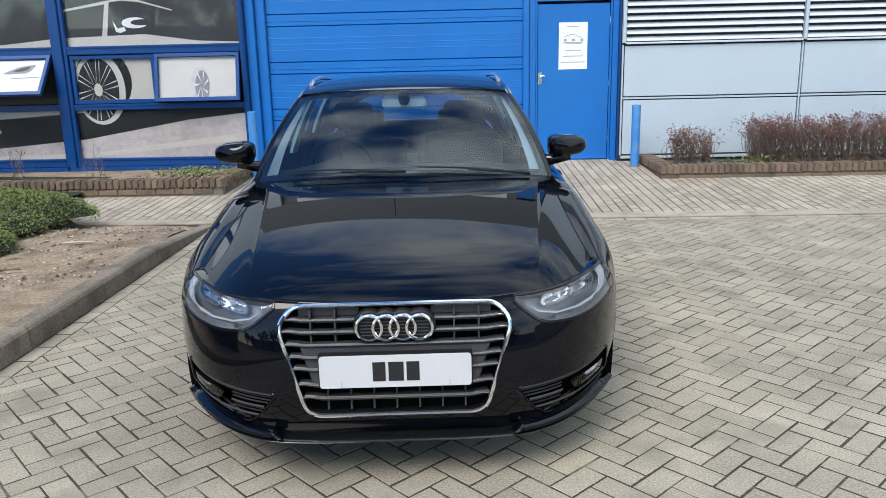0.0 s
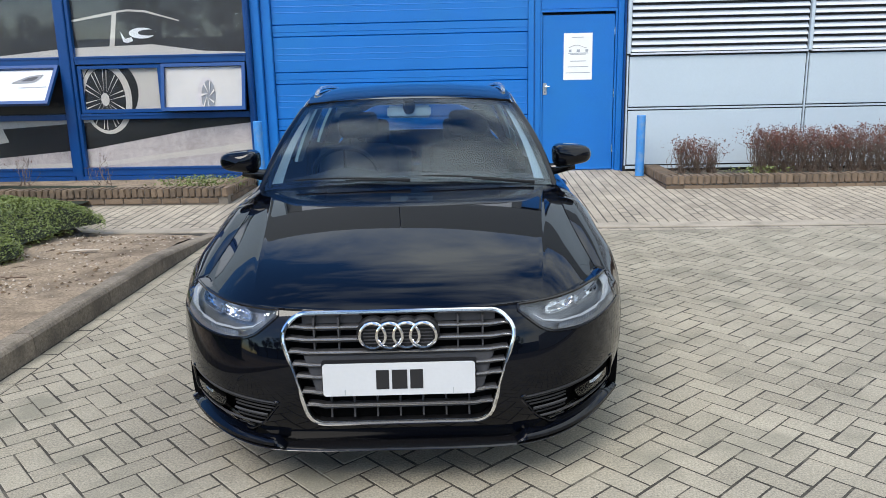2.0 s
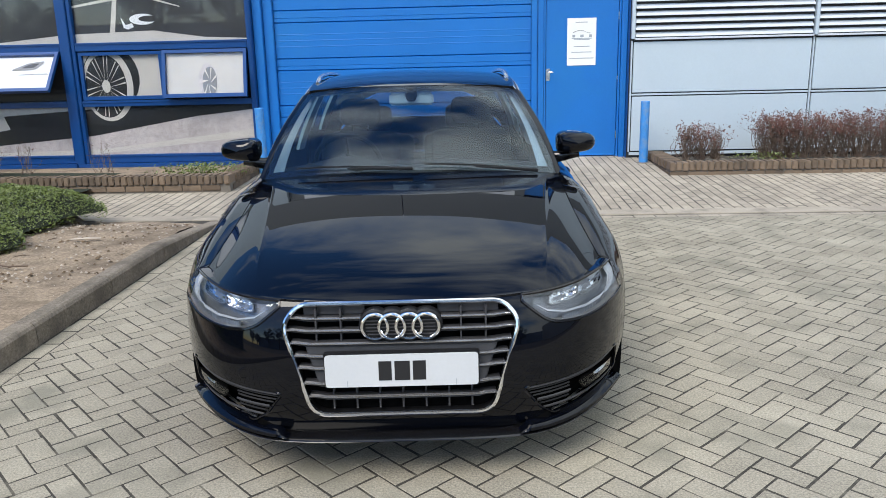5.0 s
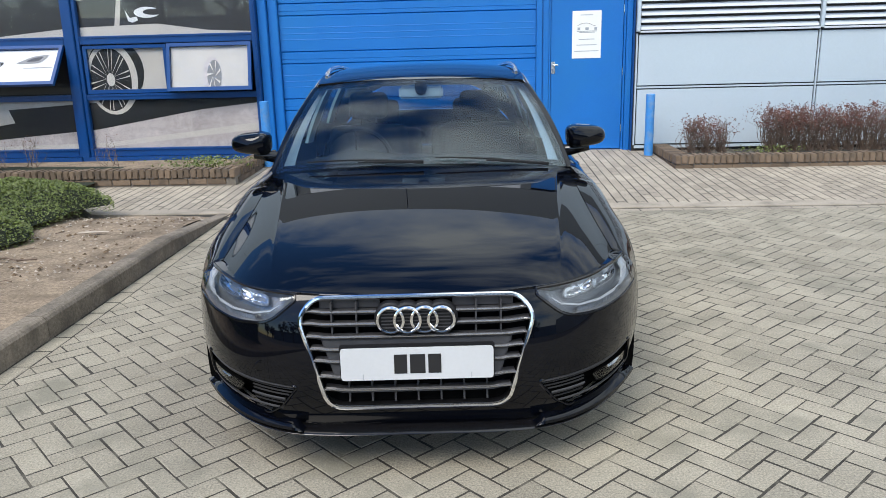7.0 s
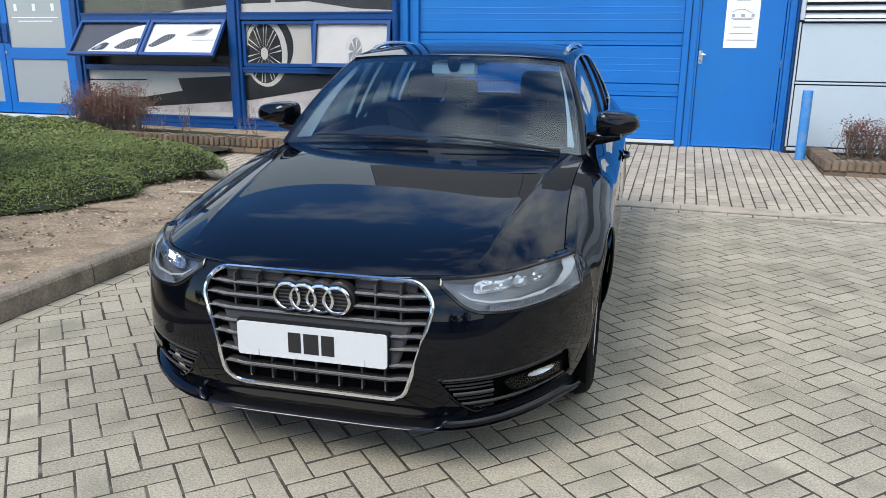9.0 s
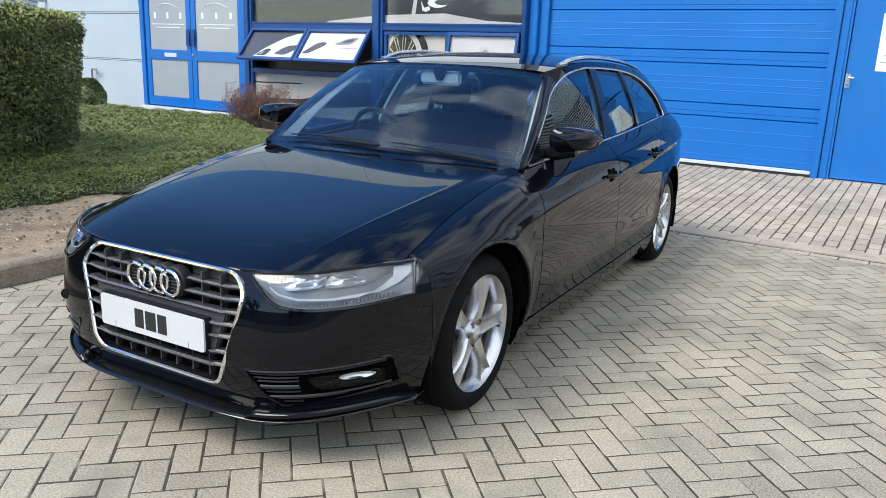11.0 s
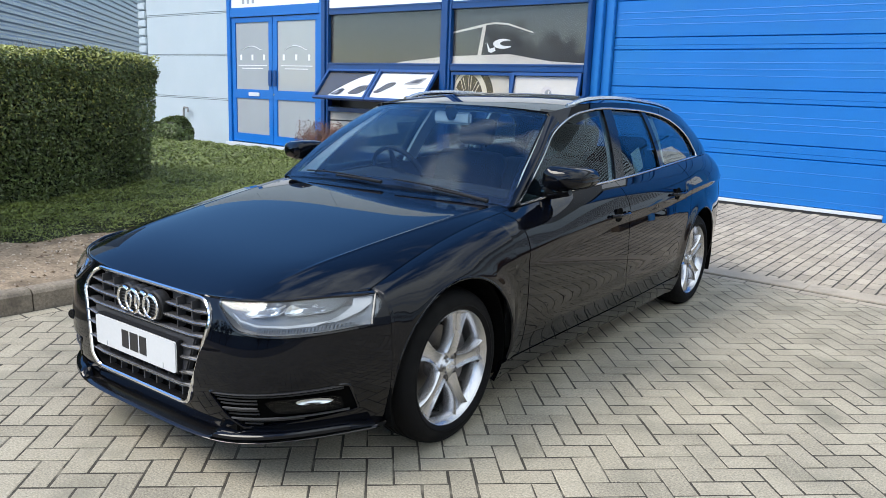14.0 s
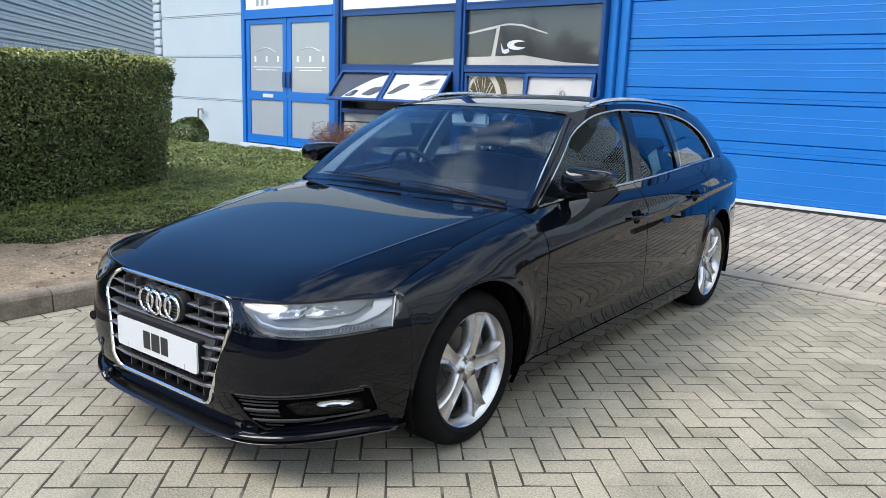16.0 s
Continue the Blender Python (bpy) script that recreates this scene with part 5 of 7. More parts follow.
bm = bmesh.new()
add_grid(bm, lambda q, t: screen_point(q, t), span(-1, 1, 41), span(0, 1, 24))
part("windscreen", thicken(bm, 0.005, INSIDE), M_GLASS, car, "slightly tinted curved windscreen", True)
bm = bmesh.new()
add_grid(bm, lambda q, t: screen_point(q, -0.015 + 0.085 * t, -0.012), span(-1, 1, 41), [0, 0.5, 1])
part("windscreen_border", thicken(bm, 0.003, INSIDE), M_GLOSSBLACK, car, "black windscreen border", True)
bm = bmesh.new()
add_grid(bm, lambda q, t: screen_point(q, 0.955 + 0.05 * t, -0.010), span(-1, 1, 31), [0, 0.5, 1])
part("windscreen_border", thicken(bm, 0.003, INSIDE), M_GLOSSBLACK, car, smooth=True)
for sgn in (1, -1):
    fb = bmesh.new()
    add_grid(fb, lambda q, t: screen_point(sgn * q, t, -0.011), [0.962, 0.98, 1.0], span(0.05, 0.97, 20))
    part("windscreen_border", thicken(fb, 0.003, INSIDE), M_GLOSSBLACK, car, smooth=True)
bm = bmesh.new()


def cowl_point(q, t):
    a = abs(q)
    p0 = Vector((q * 0.735, 1.378 + 0.050 * a ** 2.2, 0.905 - 0.028 * a * a))
    p1 = Vector(screen_point(q, 0.0)) + Vector((0, 0.02, -0.004))
    return p0.lerp(p1, t) + Vector((0, 0, -0.012 * math.sin(math.pi * t)))


add_grid(bm, cowl_point, span(-1, 1, 31), span(0, 1, 5))
part("cowl_panel", thicken(bm, 0.01, INSIDE), M_TRIM, car, "matt black plastic cowl panel", True)

# wipers lie at the foot of the windscreen
for q0, q1, t1 in ((0.86, 0.10, 0.055), (0.02, -0.78, 0.070)):
    bl = [screen_point(q0 + (q1 - q0) * k, 0.000 + (t1 - 0.020) * math.sin(k * 1.5), 0.014) for k in span(0, 1, 14)]
    wiper = part("wiper", tube(bl, [0.0042] * 13 + [0.003], 6), M_TRIM, car)
    mid = [screen_point(q0 + (q1 - q0) * k, -0.012 + (t1 - 0.016) * k * 0.7, 0.020) for k in span(0, 0.55, 8)]
    part("wiper_arm", tube(mid, [0.009, 0.008, 0.007, 0.007, 0.006, 0.006, 0.005, 0.004], 8, 0.8), M_TRIM, wiper, smooth=True)

# tail: gate, rear window, lamps, bumper
bm = bmesh.new()
tail_s = curve((0.22, 4.600), (0.35, 4.640), (0.55, 4.650), (0.68, 4.620), (0.80, 4.605), (0.98, 4.560), (1.12, 4.485), (1.27, 4.40), (1.30, 4.38))


def tail_point(q, z):
    low, high = side_x(4.45, min(z, 0.9)), glass_x(4.44, min(max(z, 0.98), 1.17)) * (1 - 0.20 * ease(1.12, 1.28, z))
    w = low + (high - low) * ease(0.84, 1.0, z)
    c = tail_s(z)
    edge = 4.47 if z < 1.1 else 4.47 - 0.09 * ease(1.1, 1.3, z)
    return (q * w, c + (edge - c) * abs(q) ** 4, z)


qq = [math.sin(a) for a in span(-math.pi / 2, math.pi / 2, 31)]
add_grid(bm, tail_point, qq, span(0.22, 0.66, 14))
part("rear_bumper", thicken(bm, 0.008, INSIDE), M_PAINT, car, smooth=True)
bm = bmesh.new()
add_grid(bm, tail_point, qq, span(0.665, 0.985, 12))
gate = part("tailgate", thicken(bm, 0.008, INSIDE), M_PAINT, car, smooth=True)
bm = bmesh.new()
add_grid(bm, lambda q, z: tail_point(q * 0.93, z), qq, span(0.99, 1.27, 10))
part("rear_window", thicken(bm, 0.004, INSIDE), M_SIDEGLASS, gate, smooth=True)
bm = bmesh.new()
add_grid(bm, lambda q, z: tail_point(q * 0.97, z), qq, span(1.255, 1.295, 4))
part("roof_spoiler", thicken(bm, 0.01, INSIDE), M_PAINT, gate, smooth=True)
for sgn in (1, -1):
    lb = bmesh.new()
    add_grid(lb, lambda q, z: Vector(tail_point(sgn * q, z)) + Vector((sgn * -0.001, 0.006, 0)), [math.sin(a) for a in span(0.75, 1.38, 14)], span(0.74, 0.93, 8))
    part("rear_lamp", thicken(lb, 0.004, INSIDE), M_LAMPRED, car, "red rear lamp cluster", True)

# floor pan, inner walls and cabin
bm = bmesh.new()
add_box(bm, -0.52, 0.52, 0.10, 4.6, 0.17, 0.26, 0.01)
add_box(bm, -0.80, 0.80, 1.27, 3.30, 0.16, 0.26, 0.01)
add_box(bm, -0.50, 0.50, 0.16, 1.35, 0.26, 0.62, 0.02)
add_box(bm, -0.66, 0.66, 0.56, 1.36, 0.60, 0.70, 0.02)
part("floor_pan", bm, M_DARK, car)
for sgn in (1, -1):
    ib = bmesh.new()
    add_grid(ib, lambda s, t: (sgn * (side_x(s, 0.28 + 0.6 * t) - 0.05 - 0.03 * t), s, 0.28 + (belt_z(s) - 0.30) * t), span(1.29, 3.29, 20), span(0, 1, 8))
    part("door_lining", thicken(ib, 0.01, (0, 2.3, 0.5)), M_CABIN, car, smooth=True)
bm = bmesh.new()


def dash_point(q, t):
    prof = [(1.46, 0.895), (1.60, 0.925), (1.78, 0.930), (1.90, 0.895), (1.95, 0.80), (1.93, 0.62), (1.86, 0.50)]
    k = t * (len(prof) - 1)
    i = min(int(k), len(prof) - 2)
    f = k - i
    y, z = (prof[i][j] * (1 - f) + prof[i + 1][j] * f for j in (0, 1))
    hump = 0.035 * math.exp(-((q * 0.72 + 0.37) / 0.16) ** 2) * math.sin(math.pi * min(t * 1.4, 1))
    return (q * (0.70 + 0.02 * t), y + 0.03 * abs(q) ** 3, z + hump - 0.03 * abs(q) ** 3)


add_grid(bm, dash_point, span(-1, 1, 31), span(0, 1, 25))
part("dashboard", thicken(bm, 0.01, (0, 1.6, 0.3)), M_CABIN, car, "black soft-touch dashboard", True)
# steering wheel on the right-hand side
wheel_c, tilt = Vector((-0.37, 1.99, 0.895)), Euler((radians(-64), 0, 0)).to_matrix()
ring = [wheel_c + tilt @ Vector((0.185 * math.cos(w), 0.185 * math.sin(w), 0)) for w in span(0, 2 * math.pi * 39 / 40, 40)]
steer = part("steering_wheel", tube(ring, 0.015, 8, 1.0, True), M_TRIM, car, smooth=True)
bm = bmesh.new()
for w in (radians(0), radians(180), radians(270)):
    add_tube(bm, [wheel_c + tilt @ Vector((r * math.cos(w), r * math.sin(w), -0.01)) for r in (0.04, 0.185)], [0.03, 0.016], 8, 0.4)
add_tube(bm, [wheel_c + tilt @ Vector((0, 0, d)) for d in (-0.20, -0.03, 0.012)], [0.04, 0.07, 0.055], 14)
part("steering_hub", bm, M_TRIM, steer, smooth=True)


def seat(x, y, wide=0.26, back=0.60):
    """A seat with cushion, raked back and head restraint."""
    s = bmesh.new()
    add_turned_box(s, x - wide, x + wide, y - 0.50, y + 0.02, 0.30, 0.50, 0.06, Matrix.Identity(4))
    part("seat_cushion", s, M_CABIN, car, smooth=True)
    s = bmesh.new()
    add_turned_box(s, -wide, wide, -0.07, 0.07, 0.0, back, 0.065, Matrix.Translation((x, y + 0.02, 0.44)) @ Matrix.Rotation(radians(-18), 4, "X"))
    sb = part("seat_back", s, M_CABIN, car, smooth=True)
    s = bmesh.new()
    m = Matrix.Translation((x, y + 0.02, 0.44)) @ Matrix.Rotation(radians(-18), 4, "X")
    add_turned_box(s, -0.13, 0.13, -0.05, 0.05, back + 0.04, back + 0.22, 0.047, m)
    for d in (-0.05, 0.05):
        add_tube(s, [m @ Vector((d, 0, back - 0.02)), m @ Vector((d, 0, back + 0.08))], 0.007, 6)
    part("head_restraint", s, M_CABIN, sb, smooth=True)


seat(0.37, 2.55)
seat(-0.37, 2.55)
seat(0.34, 3.42, 0.30, 0.50)
seat(-0.34, 3.42, 0.30, 0.50)
# interior mirror with its housing
rb = bmesh.new()
add_box(rb, -0.125, 0.125, 1.985, 2.012, 1.215, 1.285, 0.012)
rv = part("interior_mirror", rb, M_LINER, car, "pale interior mirror", True)
part("mirror_stem", tube([(0, 2.0, 1.25), (0, 1.985, 1.28), (0, 1.975, 1.315)], [0.03, 0.036, 0.03], 10), M_TRIM, rv, smooth=True)

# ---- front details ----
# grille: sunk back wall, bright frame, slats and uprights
# back wall near-black: the unlit depth behind the slats put into its colour
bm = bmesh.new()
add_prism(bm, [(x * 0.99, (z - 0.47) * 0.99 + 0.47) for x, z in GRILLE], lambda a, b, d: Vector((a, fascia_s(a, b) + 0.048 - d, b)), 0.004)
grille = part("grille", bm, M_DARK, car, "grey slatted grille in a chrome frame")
frame_pts = [on_front(x, z, 0.002) for x, z in GRILLE]
part("grille_frame", tube(frame_pts, 0.0085, 8, 1.0, True), M_CHROME, grille, "polished chrome frame", True)


gb = bmesh.new()
add_grid(gb, lambda i, d: Vector((GRILLE[int(i) % len(GRILLE)][0], fascia_s(*GRILLE[int(i) % len(GRILLE)]) + d, GRILLE[int(i) % len(GRILLE)][1])), range(len(GRILLE) + 1), [0.004, 0.030, 0.055])
part("grille_surround", gb, M_TRIM, grille)


def grille_half(z):
    xs = []
    k = len(GRILLE)
    for i in range(k):
        (x1, z1), (x2, z2) = GRILLE[i], GRILLE[(i + 1) % k]
        if (z1 > z) != (z2 > z):
            xs.append(abs((x2 - x1) * (z - z1) / (z2 - z1) + x1))
    return min(xs) if xs else 0.0


for i, z in enumerate((0.606, 0.567, 0.524, 0.482, 0.440, 0.384, 0.335)):
    h = grille_half(z) - 0.006
    sb = bmesh.new()
    for x0, x1 in ((-h, h),):
        prof = [(0.006, 0.006), (0.000, 0.0), (0.006, -0.009), (0.040, -0.004), (0.040, 0.004)]
        add_grid(sb, lambda x, j: Vector((x, fascia_s(x, z) + 0.004 + prof[int(j) % 5][0] + 0.02 * ease(h - 0.05, h, abs(x)) * 0.4,
                                          z + prof[int(j) % 5][1] + 0.004 * ease(h - 0.06, h - 0.04, abs(x)))), span(x0, x1, 33), [0, 1, 2, 3, 4, 5])
    sl = part("grille_slat", sb, M_SLAT, grille, smooth=False)
    part("slat_edge", tube([(x, fascia_s(x, z) + 0.004, z + 0.002 + 0.004 * ease(h - 0.06, h - 0.04, abs(x))) for x in span(-h, h, 25)], 0.0030, 6), M_SLATHI, sl, smooth=True)
bm = bmesh.new()
add_box(bm, -0.33, 0.33, 0, 0.03, 0.375, 0.520, 0.006)
for v in bm.verts:
    v.co.x *= 0.86 + 0.28 * (v.co.z - 0.375) / 0.145 * 0.5
    v.co.y += fascia_s(v.co.x, v.co.z) + 0.013
part("plate_backing", bm, M_SLAT, grille, "grey plastic plate backing")
for x in (-0.29, -0.205, 0.205, 0.29):
    part("grille_upright", box(x - 0.003, x + 0.003, fascia_s(x, 0.57) + 0.016, fascia_s(x, 0.57) + 0.05, 0.528, 0.640), M_SLAT, grille)
for x in (-0.24, -0.16, -0.08, 0.0, 0.08, 0.16, 0.24):
    part("grille_upright", box(x - 0.003, x + 0.003, fascia_s(x, 0.33) + 0.026, fascia_s(x, 0.33) + 0.05, 0.284, 0.370), M_SLAT, grille)
for x0, x1 in ((-0.335, -0.125), (0.125, 0.335)):
    part("grille_backing", box(x0, x1, fascia_s(0.23, 0.63) + 0.030, fascia_s(0.23, 0.63) + 0.036, 0.612, 0.646, 0.002), M_SLAT, grille)
# four chrome rings on a dark holder
bm = bmesh.new()
for i in range(4):
    y = fascia_s(0, 0.586) - 0.006 - 0.0006 * i
    add_lathe(bm, [(0.0001, y), (0.050, y), (0.056, y + 0.005), (0.057, y + 0.04)], 40, "y", ((i - 1.5) * 0.0575, 0, 0.586))
badge = part("badge_holder", bm, M_TRIM, grille, "dark ribbed badge holder")
for j in range(6):
    z = 0.556 + 0.012 * j
    part("badge_rib", box(-0.118, 0.118, fascia_s(0, 0.586) - 0.0105, fascia_s(0, 0.586) - 0.004, z - 0.0016, z + 0.0016), M_SLAT, badge)
for i in range(4):
    cx, cz = (i - 1.5) * 0.0575, 0.586
    pts = [Vector((cx + 0.0435 * math.cos(w), fascia_s(0, 0.586) - 0.016 - 0.003 * (i % 2), cz + 0.0435 * math.sin(w))) for w in span(0, 2 * math.pi * 39 / 40, 40)]
    part("badge_ring", tube(pts, 0.0062, 8, 1.0, True), M_CHROME, badge, "chrome ring", True)
# number plate with plain dark bars
bm = bmesh.new()
outline = rounded([(-0.260, 0.379), (0.260, 0.379), (0.260, 0.494), (-0.260, 0.494)], 0.012, 4)
add_prism(bm, outline, lambda a, b, d: Vector((a, 0.034 + d, b)), 0.007)
plate = part("number_plate", bm, M_PLATE, car, "white acrylic plate with three dark bars")
part("plate_holder", box(-0.264, 0.264, 0.0415, 0.068, 0.374, 0.499, 0.003), M_TRIM, plate)
for x0, x1 in ((-0.078, -0.034), (-0.024, 0.028), (0.038, 0.082)):
    part("plate_bar", box(x0, x1, 0.0325, 0.0345, 0.402, 0.471), M_INK, plate)


for x in (-0.185, 0.185):
    part("plate_mark", box(x - 0.0012, x + 0.0012, 0.0328, 0.0345, 0.381, 0.402), M_FROST, plate)


# headlamps
for sgn in (1, -1):
    xs = span(0.415, 0.795, 32)

    def lamp_point(x, t, d):
        x, z = lamp_flat(x, t)
        p = on_front(x, z, d)
        return Vector((sgn * p.x, p.y, p.z))
    hb = bmesh.new()
    add_grid(hb, lambda x, t: lamp_point(x, 0.03 + 0.94 * t, -0.006 - 0.034 * min(1.0, 16 * min(t, 1 - t), 20 * (x - 0.415), 20 * (0.797 - x))), xs, span(0, 1, 16))
    lamp = part("headlamp", thicken(hb, 0.003, INSIDE), M_LAMPGREY, car, "clear headlamp with grey inner bezel", True)
    # two fluted reflectors, flat on top and rounded below, each with its bright rim
    for xc, zc, rx, rz in ((0.575, 0.652, 0.058, 0.021), (0.694, 0.666, 0.058, 0.023)):
        rb = bmesh.new()

        def bowl(w, r):
            ca, sa = math.cos(w), math.sin(w)
            x = xc + rx * r * math.copysign(abs(ca) ** 0.5, ca)
            z = zc + 0.13 * (x - xc) + rz * r * math.copysign(abs(sa) ** 0.6, sa)
            flute = 0.0035 * abs(math.sin(x * 330.0))
            p = on_front(x, min(z, lamp_top(x) - 0.006), -0.044 + 0.026 * r ** 3 + flute * (1 - r * r))
            return Vector((sgn * p.x, p.y, p.z))
        add_grid(rb, bowl, span(0, 2 * math.pi, 97), [0.03, 0.2, 0.4, 0.6, 0.8, 0.93, 1.0])
        refl = part("lamp_reflector", rb, M_LAMPIN, lamp, "silvered fluted reflector")
        part("reflector_rim", tube([bowl(w, 1.0) for w in span(math.pi * 0.95, math.pi * 2.05, 32)], 0.0018, 6), M_LAMPGREY, refl, smooth=True)
        p = on_front(xc, zc + 0.006, -0.020)
        lb = lathe([(0.0001, -0.004), (0.004, -0.003), (0.0055, 0.004), (0.004, 0.02)], 14, "y", (sgn * p.x, p.y, p.z))
        part("lamp_bulb", lb, M_CHROME, refl, smooth=True)
    # the light guide: a flat band along the foot of the lamp that turns up at its outer end
    guide = [(0.470, 0.44, 0.02), (0.50, 0.34, 0.025), (0.56, 0.29, 0.03), (0.64, 0.28, 0.035), (0.70, 0.30, 0.05), (0.735, 0.36, 0.0), (0.752, 0.50, 0.0), (0.766, 0.72, 0.0), (0.774, 0.93, 0.0)]
    gb = bmesh.new()

    def guide_point(k, u):
        x, t, wz = guide[int(k)]
        side = 0.0 if wz else 0.015
        return lamp_point(x + side * (1 - 2 * u) * -1, t + (wz if wz else 0.05 * (1 - int(k) / 8)) * (2 * u - 1), -0.010)
    add_grid(gb, guide_point, range(9), [0, 0.5, 1])
    part("light_guide", thicken(gb, 0.006, INSIDE), M_LAMPLIGHTBAR, lamp, "white light guide", True)
    bb = bmesh.new()
    add_grid(bb, lambda x, t: lamp_point(x, 0.05 + 0.16 * t, -0.024 + 0.0012 * math.sin(x * 900)), span(0.56, 0.775, 90), [0, 0.5, 1])
    part("indicator_strip", thicken(bb, 0.003, INSIDE), M_LAMPGREY, lamp, "ribbed clear indicator strip", True)
    cb = bmesh.new()
    add_grid(cb, lambda x, t: lamp_point(x, 0.005 + 0.99 * t, 0.002 + 0.006 * (1 - abs(2 * t - 1) ** 2)), xs, span(0, 1, 10))
    cover = part("lamp_cover", cb, M_LAMPGLASS, lamp, "clear polycarbonate cover", True)
    cover.visible_shadow = False
    rim = [lamp_point(x, 0.0, 0.001) for x in xs] + [lamp_point(x, 1.0, 0.001) for x in reversed(xs)]
    part("lamp_gasket", tube(rim, 0.0058, 6, 1.0, True), M_GLOSSBLACK, lamp, smooth=True)

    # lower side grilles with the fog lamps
    # their flat backs are near-black in place of unlit depth
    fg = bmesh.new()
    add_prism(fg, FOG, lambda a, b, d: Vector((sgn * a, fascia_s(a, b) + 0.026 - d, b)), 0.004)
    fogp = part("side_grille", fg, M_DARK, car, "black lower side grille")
    lo = curve((0.415, 0.350), (0.478, 0.268), (0.53, 0.231), (0.64, 0.251), (0.81, 0.289))
    hi = curve((0.415, 0.353), (0.6, 0.372), (0.81, 0.395))
    for i in range(10):
        t = 0.05 + 0.10 * i
        strong = i in (2, 5, 9)
        pts = []
        for x in span(0.43, 0.790, 30):
            z = lo(0.53) + (hi(x) - lo(0.53)) * t + 0.10 * (x - 0.53) * (1 - t)
            if lo(x) + 0.004 < z < hi(x) - 0.003 and not (3 <= i <= 7 and not strong and x > 0.600) and not (i == 5 and x > 0.600):
                p = on_front(x, z, -0.004 if strong else -0.012)
                pts.append((sgn * p.x, p.y, p.z))
        if len(pts) > 2:
            part("grille_rib", tube(pts, 0.0040 if strong else 0.0034, 6), M_SLAT if strong else M_RIB, fogp, smooth=True)
    edge = []
    for x, z in rounded(FOG, 0.014, 3):
        p = on_front(x, z, -0.001)
        edge.append((sgn * p.x, p.y, p.z))
    part("side_grille_rim", tube(edge, 0.0055, 6, 1.0, True), M_PAINT, fogp, smooth=True)
    # fog lamp: a dark tapered pod with a silver bowl behind a clear lens
    fx, fz = 0.705, 0.325

    def fog_point(u, r, d):
        w = 2 * math.pi * u
        ca, sa = math.cos(w), math.sin(w)
        up = math.copysign(abs(sa) ** 0.35, sa)
        x = fx + 0.074 * r * math.copysign(abs(ca) ** 0.35, ca) - 0.014 * r * up * (0.5 - 0.5 * ca)
        z = fz + (0.025 + 0.003 * ca) * r * up + 0.05 * (x - fx)
        p = on_front(x, z, d)
        return Vector((sgn * p.x, p.y, p.z))
    lb = bmesh.new()
    add_grid(lb, lambda u, r: fog_point(u, r, -0.004 - 0.022 * (1 - r ** 4)), span(0, 1, 33), [0.02, 0.4, 0.75, 0.95, 1.06])
    fl = part("fog_lamp", lb, M_DARK, fogp, "dark fog lamp with a silver reflector", True)
    cb = bmesh.new()

    def fog_bowl(u, r):
        w = 2 * math.pi * u
        x, z = fx + 0.026 + 0.038 * r * math.cos(w), fz + 0.006 + 0.013 * r * math.sin(w) + 0.0015
        p = on_front(x, z, -0.022 + 0.012 * r * r)
        return Vector((sgn * p.x, p.y, p.z))
    add_grid(cb, fog_bowl, span(0, 1, 25), [0.04, 0.35, 0.7, 1.0])
    part("fog_reflector", cb, M_LAMPIN, fl, "silver reflector", True)
    cb = bmesh.new()
    add_grid(cb, lambda u, r: fog_point(u, r, -0.002 + 0.003 * (1 - r * r)), span(0, 1, 33), [0.02, 0.5, 1.0])
    lens = part("fog_lens", cb, M_FOGGLASS, fl, "clear fog lamp lens", True)
    lens.visible_shadow = False

# narrow seals that close the joint between the bonnet's front edge and the lamps
for sgn in (1, -1):
    sb = bmesh.new()

    def seal_point(k, u):
        a = Vector(bonnet_point(sgn * (0.60 + 0.40 * k), 0.0)) + Vector((0, 0.004, -0.004))
        x, z = lamp_flat(0.45 + 0.345 * k, 1.0)
        b = on_front(x, z, -0.004)
        return a.lerp(Vector((sgn * b.x, b.y, b.z)), u)
    add_grid(sb, seal_point, span(0, 1, 24), [0, 0.5, 1])
    part("bonnet_seal", sb, M_PAINT, car, smooth=True)
    tb = bmesh.new()
    add_grid(tb, lambda u, w: seal_point(1.0, u).lerp(Vector((sgn * side_x(0.503, 0.694 - 0.05 * u), 0.503, 0.694 - 0.05 * u)), w), span(0, 1, 6), [0, 0.5, 1])
    part("bonnet_seal", tb, M_PAINT, car, smooth=True)

# splitter lip under the bumper, a thin blade with a raised flap towards each corner
def lip_line(a):
    q = min(a / 0.836, 1.0)
    return 0.050 + (0.47 - 0.050) * q ** 4.4


